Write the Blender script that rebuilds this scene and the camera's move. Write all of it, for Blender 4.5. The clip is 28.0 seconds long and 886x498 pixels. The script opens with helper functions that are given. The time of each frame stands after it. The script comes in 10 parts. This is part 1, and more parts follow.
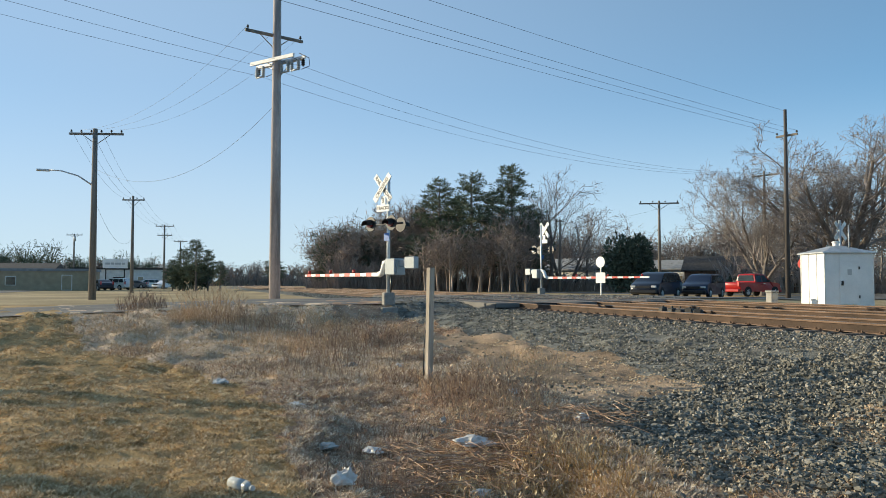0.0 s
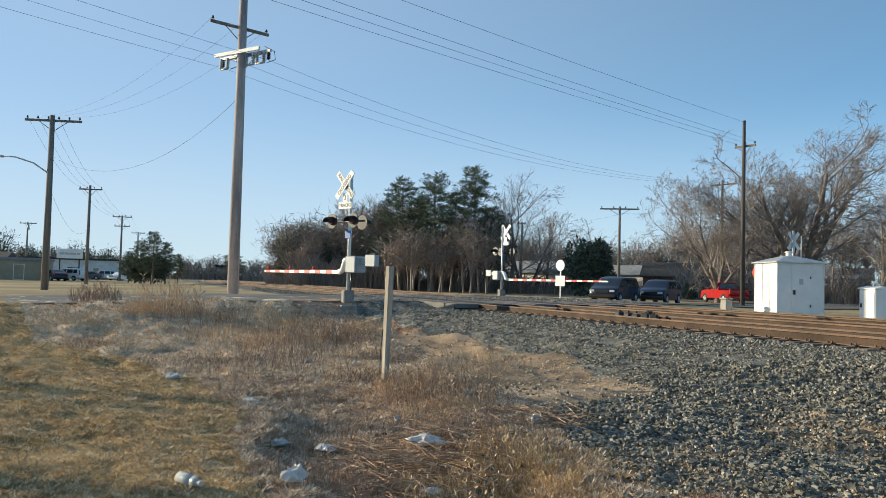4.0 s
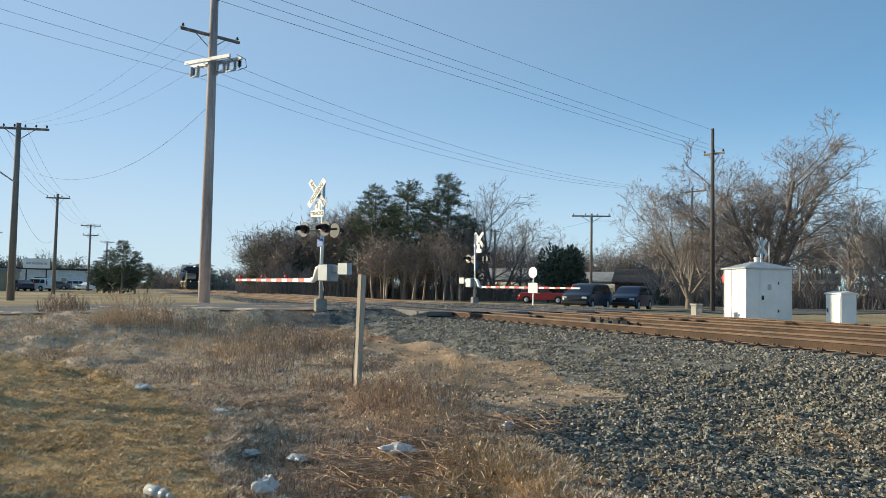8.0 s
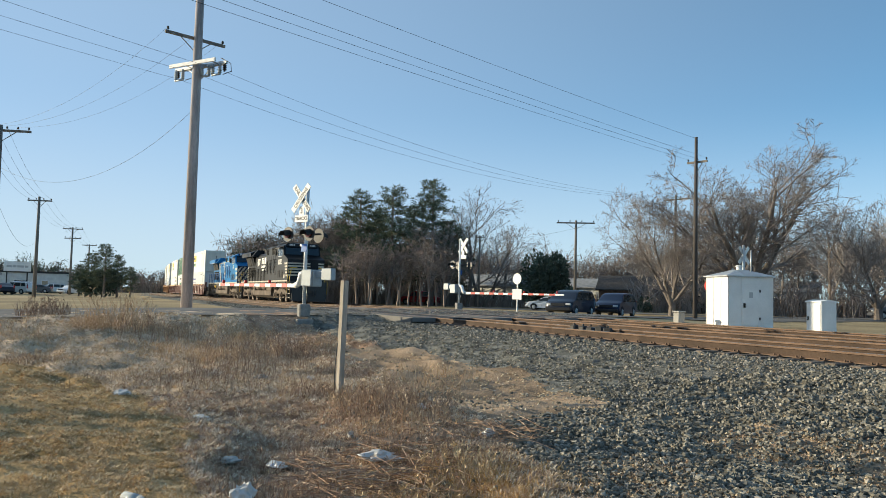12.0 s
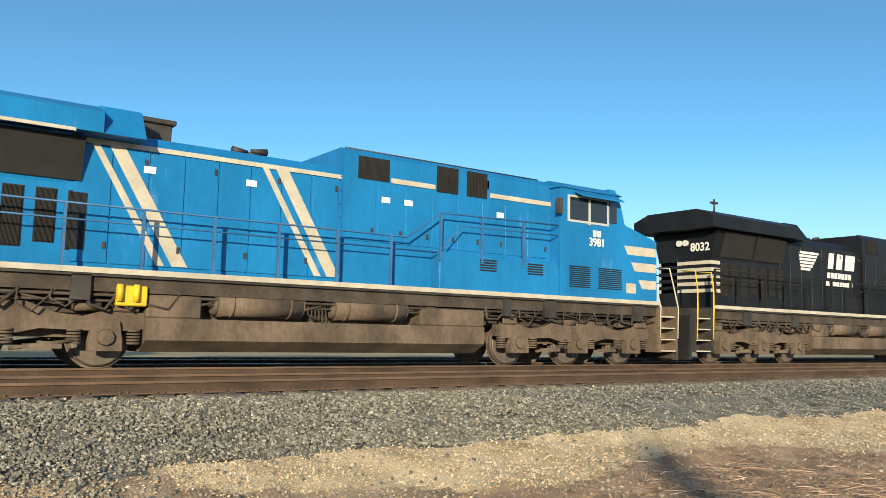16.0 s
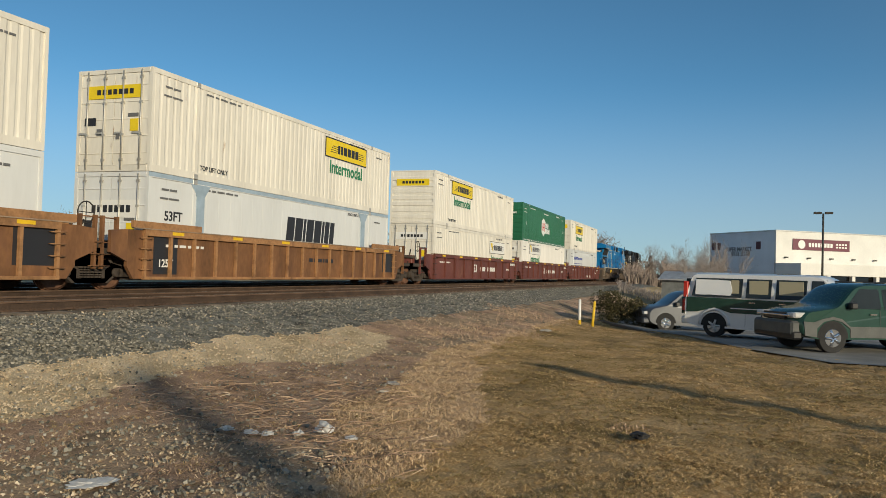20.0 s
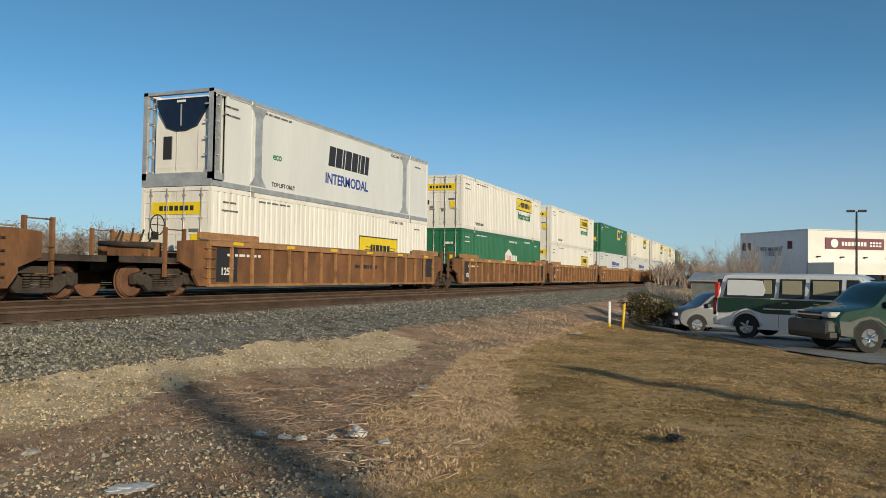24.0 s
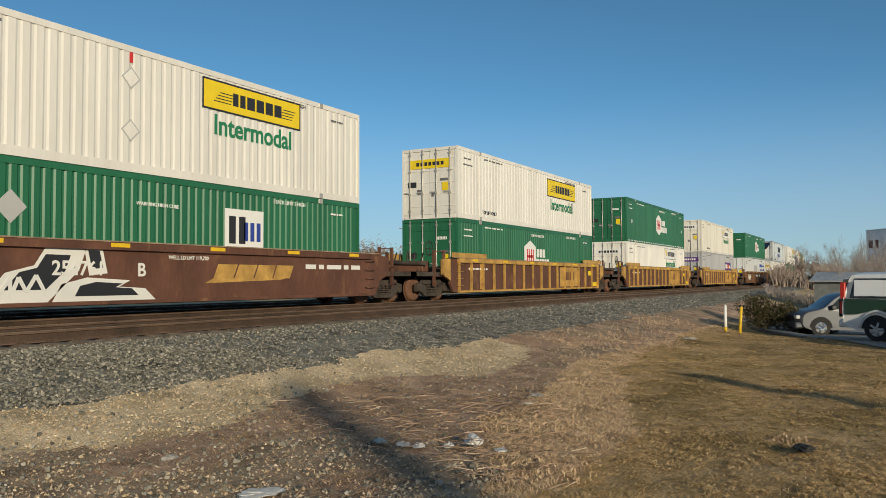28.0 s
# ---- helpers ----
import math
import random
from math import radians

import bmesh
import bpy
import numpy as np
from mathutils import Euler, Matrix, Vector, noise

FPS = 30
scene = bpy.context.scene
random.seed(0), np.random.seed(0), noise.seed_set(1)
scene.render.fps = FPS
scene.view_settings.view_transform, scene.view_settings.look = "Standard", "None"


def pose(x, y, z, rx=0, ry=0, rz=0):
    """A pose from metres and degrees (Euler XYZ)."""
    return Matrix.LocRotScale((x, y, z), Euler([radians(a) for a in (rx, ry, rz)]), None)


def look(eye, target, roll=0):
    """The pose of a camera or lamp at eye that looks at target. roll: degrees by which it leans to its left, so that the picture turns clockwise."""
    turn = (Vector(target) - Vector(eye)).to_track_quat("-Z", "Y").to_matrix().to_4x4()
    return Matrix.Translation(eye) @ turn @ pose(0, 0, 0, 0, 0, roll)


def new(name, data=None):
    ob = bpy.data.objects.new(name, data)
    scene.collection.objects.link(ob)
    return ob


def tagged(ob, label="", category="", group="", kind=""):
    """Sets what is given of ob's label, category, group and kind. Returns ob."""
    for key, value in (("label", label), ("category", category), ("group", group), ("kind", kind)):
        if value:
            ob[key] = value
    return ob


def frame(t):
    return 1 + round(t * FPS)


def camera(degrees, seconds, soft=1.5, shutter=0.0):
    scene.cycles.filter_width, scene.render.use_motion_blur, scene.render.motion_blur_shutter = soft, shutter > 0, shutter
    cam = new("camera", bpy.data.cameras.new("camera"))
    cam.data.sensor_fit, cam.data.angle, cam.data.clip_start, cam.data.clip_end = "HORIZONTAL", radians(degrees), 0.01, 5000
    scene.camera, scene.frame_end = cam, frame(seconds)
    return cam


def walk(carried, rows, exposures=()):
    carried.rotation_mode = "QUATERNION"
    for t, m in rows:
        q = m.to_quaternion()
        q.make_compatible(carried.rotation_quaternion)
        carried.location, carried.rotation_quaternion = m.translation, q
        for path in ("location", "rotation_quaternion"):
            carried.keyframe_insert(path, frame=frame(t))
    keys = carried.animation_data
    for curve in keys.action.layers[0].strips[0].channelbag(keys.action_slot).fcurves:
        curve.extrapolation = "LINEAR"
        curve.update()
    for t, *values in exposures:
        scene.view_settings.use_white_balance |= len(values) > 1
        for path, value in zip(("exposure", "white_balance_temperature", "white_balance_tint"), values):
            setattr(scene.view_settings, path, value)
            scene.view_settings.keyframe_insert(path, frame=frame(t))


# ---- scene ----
cam = camera(58.02, 28.0, soft=0.55)
PATH = [
    (0.0, pose(-0.154, -0.141, 1.574, 92.419, -0.045, 71.242)),
    (0.5, pose(-0.127, -0.142, 1.569, 92.071, -0.257, 71.244)),
    (1.0, pose(-0.129, -0.139, 1.560, 91.498, -0.796, 71.025)),
    (1.5, pose(-0.106, -0.134, 1.560, 91.473, -1.340, 70.521)),
    (2.0, pose(-0.115, -0.123, 1.562, 91.514, -1.547, 69.899)),
    (2.5, pose(-0.106, -0.129, 1.566, 91.624, -1.573, 69.525)),
    (3.0, pose(-0.113, -0.125, 1.572, 91.971, -1.573, 69.143)),
    (3.5, pose(-0.123, -0.116, 1.571, 92.227, -1.523, 68.800)),
    (5.5, pose(-0.114, -0.105, 1.572, 92.833, -1.551, 67.552)),
    (6.0, pose(-0.121, -0.100, 1.573, 92.841, -1.413, 67.268)),
    (6.5, pose(-0.122, -0.099, 1.573, 92.796, -1.360, 66.956)),
    (7.0, pose(-0.120, -0.100, 1.573, 92.773, -1.350, 66.775)),
    (7.5, pose(-0.104, -0.100, 1.576, 92.936, -1.212, 66.665)),
    (8.0, pose(-0.099, -0.099, 1.576, 93.022, -1.153, 66.574)),
    (8.5, pose(-0.104, -0.102, 1.576, 93.113, -1.188, 66.605)),
    (9.0, pose(-0.115, -0.092, 1.576, 93.074, -1.313, 66.440)),
    (9.5, pose(-0.113, -0.099, 1.576, 93.139, -1.429, 66.064)),
    (10.0, pose(-0.114, -0.090, 1.585, 93.261, -1.495, 66.329)),
    (10.5, pose(-0.115, -0.105, 1.590, 93.324, -1.384, 66.387)),
    (11.0, pose(-0.109, -0.095, 1.585, 93.262, -1.402, 66.355)),
    (11.5, pose(-0.086, -0.084, 1.590, 93.360, -1.493, 65.973)),
    (13.5, pose(-0.043, 0.000, 1.595, 93.772, -1.356, 63.865)),
    (14.0, pose(-0.029, 0.062, 1.593, 94.052, -1.347, 61.658)),
    (14.2, pose(-0.023, 0.090, 1.593, 94.123, -1.215, 58.953)),
    (14.4, pose(-0.019, 0.124, 1.588, 94.543, -1.282, 55.266)),
    (14.5, pose(-0.017, 0.144, 1.584, 94.600, -1.356, 52.782)),
    (14.6, pose(-0.030, 0.115, 1.578, 95.048, -1.539, 49.828)),
    (15.0, pose(-0.071, 0.190, 1.589, 96.066, -0.940, 34.316)),
    (15.2, pose(-0.118, 0.143, 1.647, 96.980, -0.648, 23.827)),
    (15.3, pose(-0.081, 0.121, 1.661, 96.875, -0.671, 18.878)),
    (15.4, pose(-0.046, 0.102, 1.675, 97.469, -0.724, 14.183)),
    (15.5, pose(-0.005, 0.098, 1.665, 97.609, -0.844, 7.178)),
    (15.6, pose(0.082, 0.114, 1.648, 97.668, -0.730, -0.786)),
    (15.7, pose(0.120, 0.107, 1.612, 97.408, -0.965, -9.272)),
    (15.8, pose(0.167, 0.107, 1.590, 97.024, -0.972, -17.921)),
    (15.9, pose(0.150, 0.100, 1.588, 96.698, -1.506, -26.484)),
    (16.0, pose(0.101, 0.094, 1.607, 96.028, -1.231, -35.511)),
    (16.1, pose(0.114, 0.085, 1.612, 95.302, -1.020, -41.779)),
    (16.2, pose(0.136, 0.065, 1.622, 94.749, -0.895, -46.456)),
    (16.3, pose(0.147, 0.045, 1.621, 94.483, -0.826, -50.083)),
    (16.4, pose(0.159, 0.030, 1.622, 94.159, -0.784, -53.168)),
    (16.5, pose(0.175, 0.015, 1.622, 93.859, -0.777, -56.040)),
    (16.6, pose(0.176, -0.008, 1.623, 93.549, -0.635, -58.636)),
    (16.7, pose(0.169, -0.030, 1.621, 93.490, -0.584, -60.658)),
    (17.0, pose(0.165, -0.043, 1.628, 93.852, -0.347, -64.659)),
    (17.5, pose(0.149, -0.065, 1.621, 92.997, -1.170, -67.753)),
    (18.0, pose(0.120, -0.066, 1.619, 92.057, -2.427, -69.360)),
    (18.5, pose(0.071, -0.071, 1.608, 91.403, -3.268, -69.697)),
    (19.0, pose(0.079, -0.053, 1.600, 91.320, -3.251, -70.350)),
    (19.5, pose(0.079, -0.044, 1.603, 91.597, -2.105, -70.711)),
    (20.0, pose(0.067, -0.029, 1.609, 91.544, -1.696, -70.048)),
    (20.5, pose(0.078, -0.021, 1.605, 92.350, -1.551, -69.308)),
    (21.0, pose(0.114, 0.033, 1.602, 93.001, -1.203, -68.116)),
    (21.5, pose(0.108, 0.027, 1.599, 93.505, -1.225, -67.464)),
    (23.5, pose(0.063, -0.001, 1.581, 91.792, -0.953, -68.224)),
    (24.0, pose(0.069, 0.008, 1.597, 91.816, -0.931, -68.107)),
    (24.5, pose(0.064, 0.009, 1.594, 92.003, -0.803, -67.697)),
    (25.0, pose(0.035, 0.006, 1.613, 91.902, -0.487, -66.544)),
    (25.5, pose(0.012, 0.012, 1.606, 91.987, -0.042, -64.780)),
    (26.0, pose(-0.029, 0.001, 1.620, 92.021, 0.072, -63.345)),
    (26.5, pose(-0.039, 0.004, 1.618, 92.083, 0.039, -62.413)),
    (27.0, pose(-0.012, 0.035, 1.613, 92.229, 0.174, -61.453)),
    (27.5, pose(-0.024, 0.029, 1.623, 92.404, 0.296, -60.888)),
    (28.0, pose(-0.017, 0.034, 1.622, 92.231, 0.243, -60.555)),
]

EXPOSURES = [(0.0, 0.66, 6900, 3), (13.0, 0.66, 6900, 3), (14.5, 0.64, 6800, 3), (15.9, 0.68, 6900, 3), (16.3, 0.46, 6850, 3), (17.2, 0.28, 6950, 4), (18.2, -0.2, 6850, 4), (20.0, -0.22, 6800, 4), (23.5, -0.2, 6800, 4), (25.0, -0.05, 6800, 4), (26.2, -0.2, 6800, 4), (28.0, -0.22, 6800, 4)]     # the camera's own exposure, in stops
walk(cam, PATH, EXPOSURES)

# ---- world, sun ----
SUN_BEARING, SUN_ELEV = 219.0, 13.0      # degrees clockwise from +y, and above the horizon
world = bpy.data.worlds.new("world")
scene.world = world
world.use_nodes = True
wn = world.node_tree
sky = wn.nodes.new("ShaderNodeTexSky")
sky.sky_type = "NISHITA"
sky.sun_disc = False
sky.sun_elevation, sky.sun_rotation = radians(SUN_ELEV), radians(SUN_BEARING)
sky.air_density, sky.dust_density, sky.ozone_density = 0.5, 0.0, 1.1
haze = wn.nodes.new("ShaderNodeMixRGB")          # thin even haze over the clear sky
haze.inputs[2].default_value = (2.05, 2.74, 3.95, 1)
way = wn.nodes.new("ShaderNodeTexCoord")
sunward = wn.nodes.new("ShaderNodeVectorMath")
sunward.operation = "DOT_PRODUCT"
sunward.inputs[1].default_value = (math.sin(radians(SUN_BEARING)), math.cos(radians(SUN_BEARING)), 0.0)
thick = wn.nodes.new("ShaderNodeMapRange")
thick.inputs[1].default_value, thick.inputs[2].default_value = -0.55, 0.65
thick.inputs[3].default_value, thick.inputs[4].default_value = 0.02, 0.72
wn.links.new(way.outputs["Generated"], sunward.inputs[0])
wn.links.new(sunward.outputs["Value"], thick.inputs[0])
wn.links.new(thick.outputs[0], haze.inputs[0])
clear = wn.nodes.new("ShaderNodeMixRGB")
clear.blend_type = "MULTIPLY"
clear.inputs[0].default_value = 1.0
clear.inputs[2].default_value = (0.57, 0.98, 1.08, 1)
wn.links.new(sky.outputs[0], clear.inputs[1])
wn.links.new(clear.outputs[0], haze.inputs[1])
low = wn.nodes.new("ShaderNodeSeparateXYZ")       # paler air towards the horizon
wn.links.new(way.outputs["Generated"], low.inputs[0])
fade = wn.nodes.new("ShaderNodeMapRange")
fade.interpolation_type = "SMOOTHSTEP"
fade.inputs[1].default_value, fade.inputs[2].default_value, fade.inputs[3].default_value, fade.inputs[4].default_value = 0.0, 0.24, 0.72, 0.0
wn.links.new(low.outputs[2], fade.inputs[0])
rim = wn.nodes.new("ShaderNodeMixRGB")
rim.inputs[2].default_value = (3.05, 3.44, 4.10, 1)
wn.links.new(fade.outputs[0], rim.inputs[0])
wn.links.new(haze.outputs[0], rim.inputs[1])
wn.links.new(rim.outputs[0], wn.nodes["Background"].inputs[0])
wn.nodes["Background"].inputs[1].default_value = 0.135
sun_data = bpy.data.lights.new("sun", "SUN")
sun_data.energy, sun_data.angle, sun_data.color = 4.3, radians(0.6), (1.0, 0.86, 0.665)
sun = new("sun", sun_data)
_b, _e = radians(SUN_BEARING), radians(SUN_ELEV)
SUN_DIR = Vector((math.sin(_b) * math.cos(_e), math.cos(_b) * math.cos(_e), math.sin(_e)))
sun.matrix_world = look(SUN_DIR * 60, (0, 0, 0))

# ---- materials ----
def mat(name, color, rough=0.7, metal=0.0, var=0.25, scale=3.0, fine=40.0, bump=0.15, tint=None, spec=0.5, coat=0.0, stretch=(1, 1, 1), stain=None, stain_amt=0.0, stain_scale=1.5, per_object=0.0):
    """A procedural surface: two scales of tone, fine relief and optional stains of another colour."""
    m = bpy.data.materials.new(name)
    m.use_nodes = True
    nt = m.node_tree
    b = nt.nodes["Principled BSDF"]
    N, L = nt.nodes.new, nt.links.new
    tc = N("ShaderNodeTexCoord")
    mp = N("ShaderNodeMapping")
    mp.inputs["Scale"].default_value = stretch
    L(tc.outputs["Object"], mp.inputs[0])
    vec = mp.outputs[0]
    if per_object > 0:
        oi = N("ShaderNodeObjectInfo")
        ad = N("ShaderNodeVectorMath")
        ad.operation = "MULTIPLY_ADD"
        ad.inputs[1].default_value = (1, 1, 1)
        L(vec, ad.inputs[0])
        sc = N("ShaderNodeVectorMath")
        sc.operation = "SCALE"
        sc.inputs[0].default_value = (13.1, 7.7, 5.3)
        L(oi.outputs["Random"], sc.inputs["Scale"])
        L(sc.outputs[0], ad.inputs[2])
        vec = ad.outputs[0]
    n1, n2 = N("ShaderNodeTexNoise"), N("ShaderNodeTexNoise")
    n1.inputs["Scale"].default_value, n2.inputs["Scale"].default_value = scale, fine
    n1.inputs["Detail"].default_value, n2.inputs["Detail"].default_value = 5, 4
    L(vec, n1.inputs[0])
    L(vec, n2.inputs[0])
    c = Vector(color)
    dark = c * (1 - var)
    light = c * (1 + var * 0.8)
    if tint:
        dark = Vector(tint)
    r1 = N("ShaderNodeMixRGB")
    r1.inputs[1].default_value = (*dark, 1)
    r1.inputs[2].default_value = (*[min(1, v) for v in light], 1)
    ramp = N("ShaderNodeMapRange")
    ramp.inputs[1].default_value, ramp.inputs[2].default_value = 0.32, 0.68
    L(n1.outputs[0], ramp.inputs[0])
    L(ramp.outputs[0], r1.inputs[0])
    r2 = N("ShaderNodeMixRGB")
    r2.blend_type = "MULTIPLY"
    r2.inputs[0].default_value = min(1.0, var * 1.2)
    L(r1.outputs[0], r2.inputs[1])
    mr = N("ShaderNodeMapRange")
    mr.inputs[1].default_value, mr.inputs[2].default_value, mr.inputs[3].default_value, mr.inputs[4].default_value = 0.3, 0.7, 0.55, 1.25
    L(n2.outputs[0], mr.inputs[0])
    L(mr.outputs[0], r2.inputs[2])
    out = r2.outputs[0]
    if stain:
        n3 = N("ShaderNodeTexNoise")
        n3.inputs["Scale"].default_value, n3.inputs["Detail"].default_value, n3.inputs["Roughness"].default_value = stain_scale, 8, 0.65
        L(vec, n3.inputs[0])
        sr = N("ShaderNodeMapRange")
        sr.inputs[1].default_value, sr.inputs[2].default_value = 0.72 - stain_amt * 0.4, 0.80 - stain_amt * 0.25
        L(n3.outputs[0], sr.inputs[0])
        r3 = N("ShaderNodeMixRGB")
        L(sr.outputs[0], r3.inputs[0])
        L(out, r3.inputs[1])
        r3.inputs[2].default_value = (*stain, 1)
        out = r3.outputs[0]
    if per_object > 0:
        pm = N("ShaderNodeMapRange")
        pm.inputs[3].default_value, pm.inputs[4].default_value = 1 - per_object, 1 + per_object
        L(oi.outputs["Random"], pm.inputs[0])
        r4 = N("ShaderNodeMixRGB")
        r4.blend_type = "MULTIPLY"
        r4.inputs[0].default_value = 1
        L(out, r4.inputs[1])
        L(pm.outputs[0], r4.inputs[2])
        out = r4.outputs[0]
    L(out, b.inputs["Base Color"])
    b.inputs["Roughness"].default_value = rough
    b.inputs["Metallic"].default_value = metal
    b.inputs["Specular IOR Level"].default_value = spec
    if coat:
        b.inputs["Coat Weight"].default_value = coat
        b.inputs["Coat Roughness"].default_value = 0.08
    if bump > 0:
        bp = N("ShaderNodeBump")
        bp.inputs["Strength"].default_value, bp.inputs["Distance"].default_value = bump, 0.02
        L(n2.outputs[0], bp.inputs["Height"])
        L(bp.outputs[0], b.inputs["Normal"])
    return m


def island_mat(name, c1, c2, rough=0.9, spec=0.2, c3=None):
    """Tone that differs from piece to piece of one joined mesh."""
    m = bpy.data.materials.new(name)
    m.use_nodes = True
    nt = m.node_tree
    b = nt.nodes["Principled BSDF"]
    g = nt.nodes.new("ShaderNodeNewGeometry")
    r = nt.nodes.new("ShaderNodeValToRGB")
    r.color_ramp.elements[0].color, r.color_ramp.elements[1].color = (*c1, 1), (*c2, 1)
    if c3:
        e = r.color_ramp.elements.new(0.82)
        e.color = (*c2, 1)
        r.color_ramp.elements[2].color = (*c3, 1)
    nt.links.new(g.outputs["Random Per Island"], r.inputs[0])
    nt.links.new(r.outputs[0], b.inputs["Base Color"])
    b.inputs["Roughness"].default_value = rough
    b.inputs["Specular IOR Level"].default_value = spec
    return m


def glow(name, color, strength):
    m = bpy.data.materials.new(name)
    m.use_nodes = True
    b = m.node_tree.nodes["Principled BSDF"]
    b.inputs["Base Color"].default_value = (*color, 1)
    b.inputs["Emission Color"].default_value = (*color, 1)
    b.inputs["Emission Strength"].default_value = strength
    return m


def plain(name, color, rough=0.5, metal=0.0, spec=0.5):
    m = bpy.data.materials.new(name)
    m.use_nodes = True
    b = m.node_tree.nodes["Principled BSDF"]
    b.inputs["Base Color"].default_value = (*color, 1)
    b.inputs["Roughness"].default_value = rough
    b.inputs["Metallic"].default_value = metal
    b.inputs["Specular IOR Level"].default_value = spec
    return m


M_LAWN = mat("lawn_soil", (0.42, 0.285, 0.145), 0.95, var=0.7, scale=0.9, fine=44, bump=1.0, tint=(0.24, 0.165, 0.07), spec=0.1)
M_DIRT = mat("dirt", (0.38, 0.275, 0.185), 0.95, var=0.55, scale=0.8, fine=40, bump=0.9, spec=0.1)
M_BALLAST_BED = mat("ballast_bed", (0.20, 0.195, 0.168), 0.95, var=0.6, scale=3.0, fine=32, bump=1.0, spec=0.15)
M_FAR_GROUND = mat("far_ground", (0.40, 0.31, 0.18), 0.95, var=0.35, scale=0.12, fine=6, bump=0.3, spec=0.1)
M_STRAW = mat("straw_ground", (0.56, 0.44, 0.29), 0.95, var=0.55, scale=1.3, fine=46, bump=1.0, tint=(0.42, 0.32, 0.19), spec=0.1)
M_LITTER = mat("brown_litter", (0.40, 0.275, 0.19), 0.95, var=0.7, scale=1.4, fine=46, bump=1.0, tint=(0.27, 0.18, 0.125), spec=0.1)
M_ROUGH = mat("rough_grass_soil", (0.58, 0.46, 0.335), 0.95, var=0.7, scale=1.1, fine=30, bump=1.0, tint=(0.43, 0.335, 0.24), spec=0.1)
M_FRINGE = mat("tan_grass_soil", (0.48, 0.335, 0.205), 0.95, var=0.6, scale=1.6, fine=44, bump=1.0, tint=(0.36, 0.245, 0.14), spec=0.1)
M_MIXED = mat("gravelly_soil", (0.35, 0.255, 0.17), 0.95, var=0.6, scale=1.8, fine=40, bump=1.0, tint=(0.22, 0.16, 0.105), spec=0.1)
M_ASPHALT = mat("asphalt", (0.17, 0.162, 0.15), 0.85, var=0.3, scale=0.5, fine=60, bump=0.3, spec=0.3)
M_LOT = mat("worn_asphalt", (0.27, 0.26, 0.24), 0.9, var=0.3, scale=0.6, fine=50, bump=0.3, spec=0.2)
M_CONCRETE = mat("concrete", (0.38, 0.36, 0.33), 0.85, var=0.2, scale=2, fine=30, bump=0.2)
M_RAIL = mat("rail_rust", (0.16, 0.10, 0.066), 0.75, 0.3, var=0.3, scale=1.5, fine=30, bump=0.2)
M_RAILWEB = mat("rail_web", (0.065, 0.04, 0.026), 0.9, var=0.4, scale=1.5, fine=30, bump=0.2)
M_RAILTOP = mat("rail_head", (0.35, 0.31, 0.28), 0.35, 0.9, var=0.15, scale=2, fine=30, bump=0.05)
M_TIE = mat("tie_wood", (0.15, 0.12, 0.095), 0.9, var=0.45, scale=4, fine=25, bump=0.5, stretch=(3, 0.5, 1), per_object=0.3)
M_GREYBOX = mat("grey_enclosure", (0.36, 0.39, 0.405), 0.5, 0.2, var=0.12, scale=2, fine=20, bump=0.05)
M_POLE = mat("pole_wood", (0.43, 0.375, 0.355), 0.9, var=0.4, scale=1.2, fine=14, bump=0.5, stretch=(3, 3, 0.25))
M_POLE_DARK = mat("pole_wood_dark", (0.09, 0.075, 0.065), 0.9, var=0.4, scale=1.2, fine=14, bump=0.5, stretch=(3, 3, 0.25))
M_POLE_GREY = mat("pole_wood_grey", (0.20, 0.175, 0.15), 0.9, var=0.4, scale=1.2, fine=14, bump=0.5, stretch=(3, 3, 0.25))
M_GALV = mat("galvanised_steel", (0.52, 0.53, 0.53), 0.45, 0.5, var=0.18, scale=3, fine=25, bump=0.05)
M_ALU = mat("painted_aluminium", (0.66, 0.68, 0.68), 0.4, 0.25, var=0.1, scale=1.5, fine=20, bump=0.04)
M_WHITE = mat("white_paint", (0.80, 0.79, 0.76), 0.45, var=0.07, scale=1.5, fine=18, bump=0.05)
M_BLACK = mat("black_paint", (0.02, 0.02, 0.021), 0.4, var=0.25, scale=2, fine=20, bump=0.05)
M_DARKMETAL = mat("dark_metal", (0.05, 0.046, 0.042), 0.65, 0.2, var=0.4, scale=2, fine=20, bump=0.2)
M_RED = mat("red_reflective", (0.55, 0.03, 0.02), 0.4, var=0.1, bump=0.0)
M_YELLOW = mat("yellow_paint", (0.75, 0.48, 0.03), 0.5, var=0.15, scale=4, bump=0.05)
M_WIRE = plain("wire", (0.03, 0.03, 0.032), 0.6)
M_RUBBER = mat("rubber", (0.02, 0.02, 0.02), 0.85, var=0.3, bump=0.1)
# car panes: base lightened to imitate the sky reflected in them
M_CARGLASS = plain("car_glass_sky_tint", (0.06, 0.075, 0.08), 0.06, 0.0, 0.8)
M_GLASS = plain("dark_glass", (0.015, 0.02, 0.025), 0.05, 0.0, 0.8)
M_CHROME = plain("chrome", (0.8, 0.8, 0.8), 0.12, 1.0)


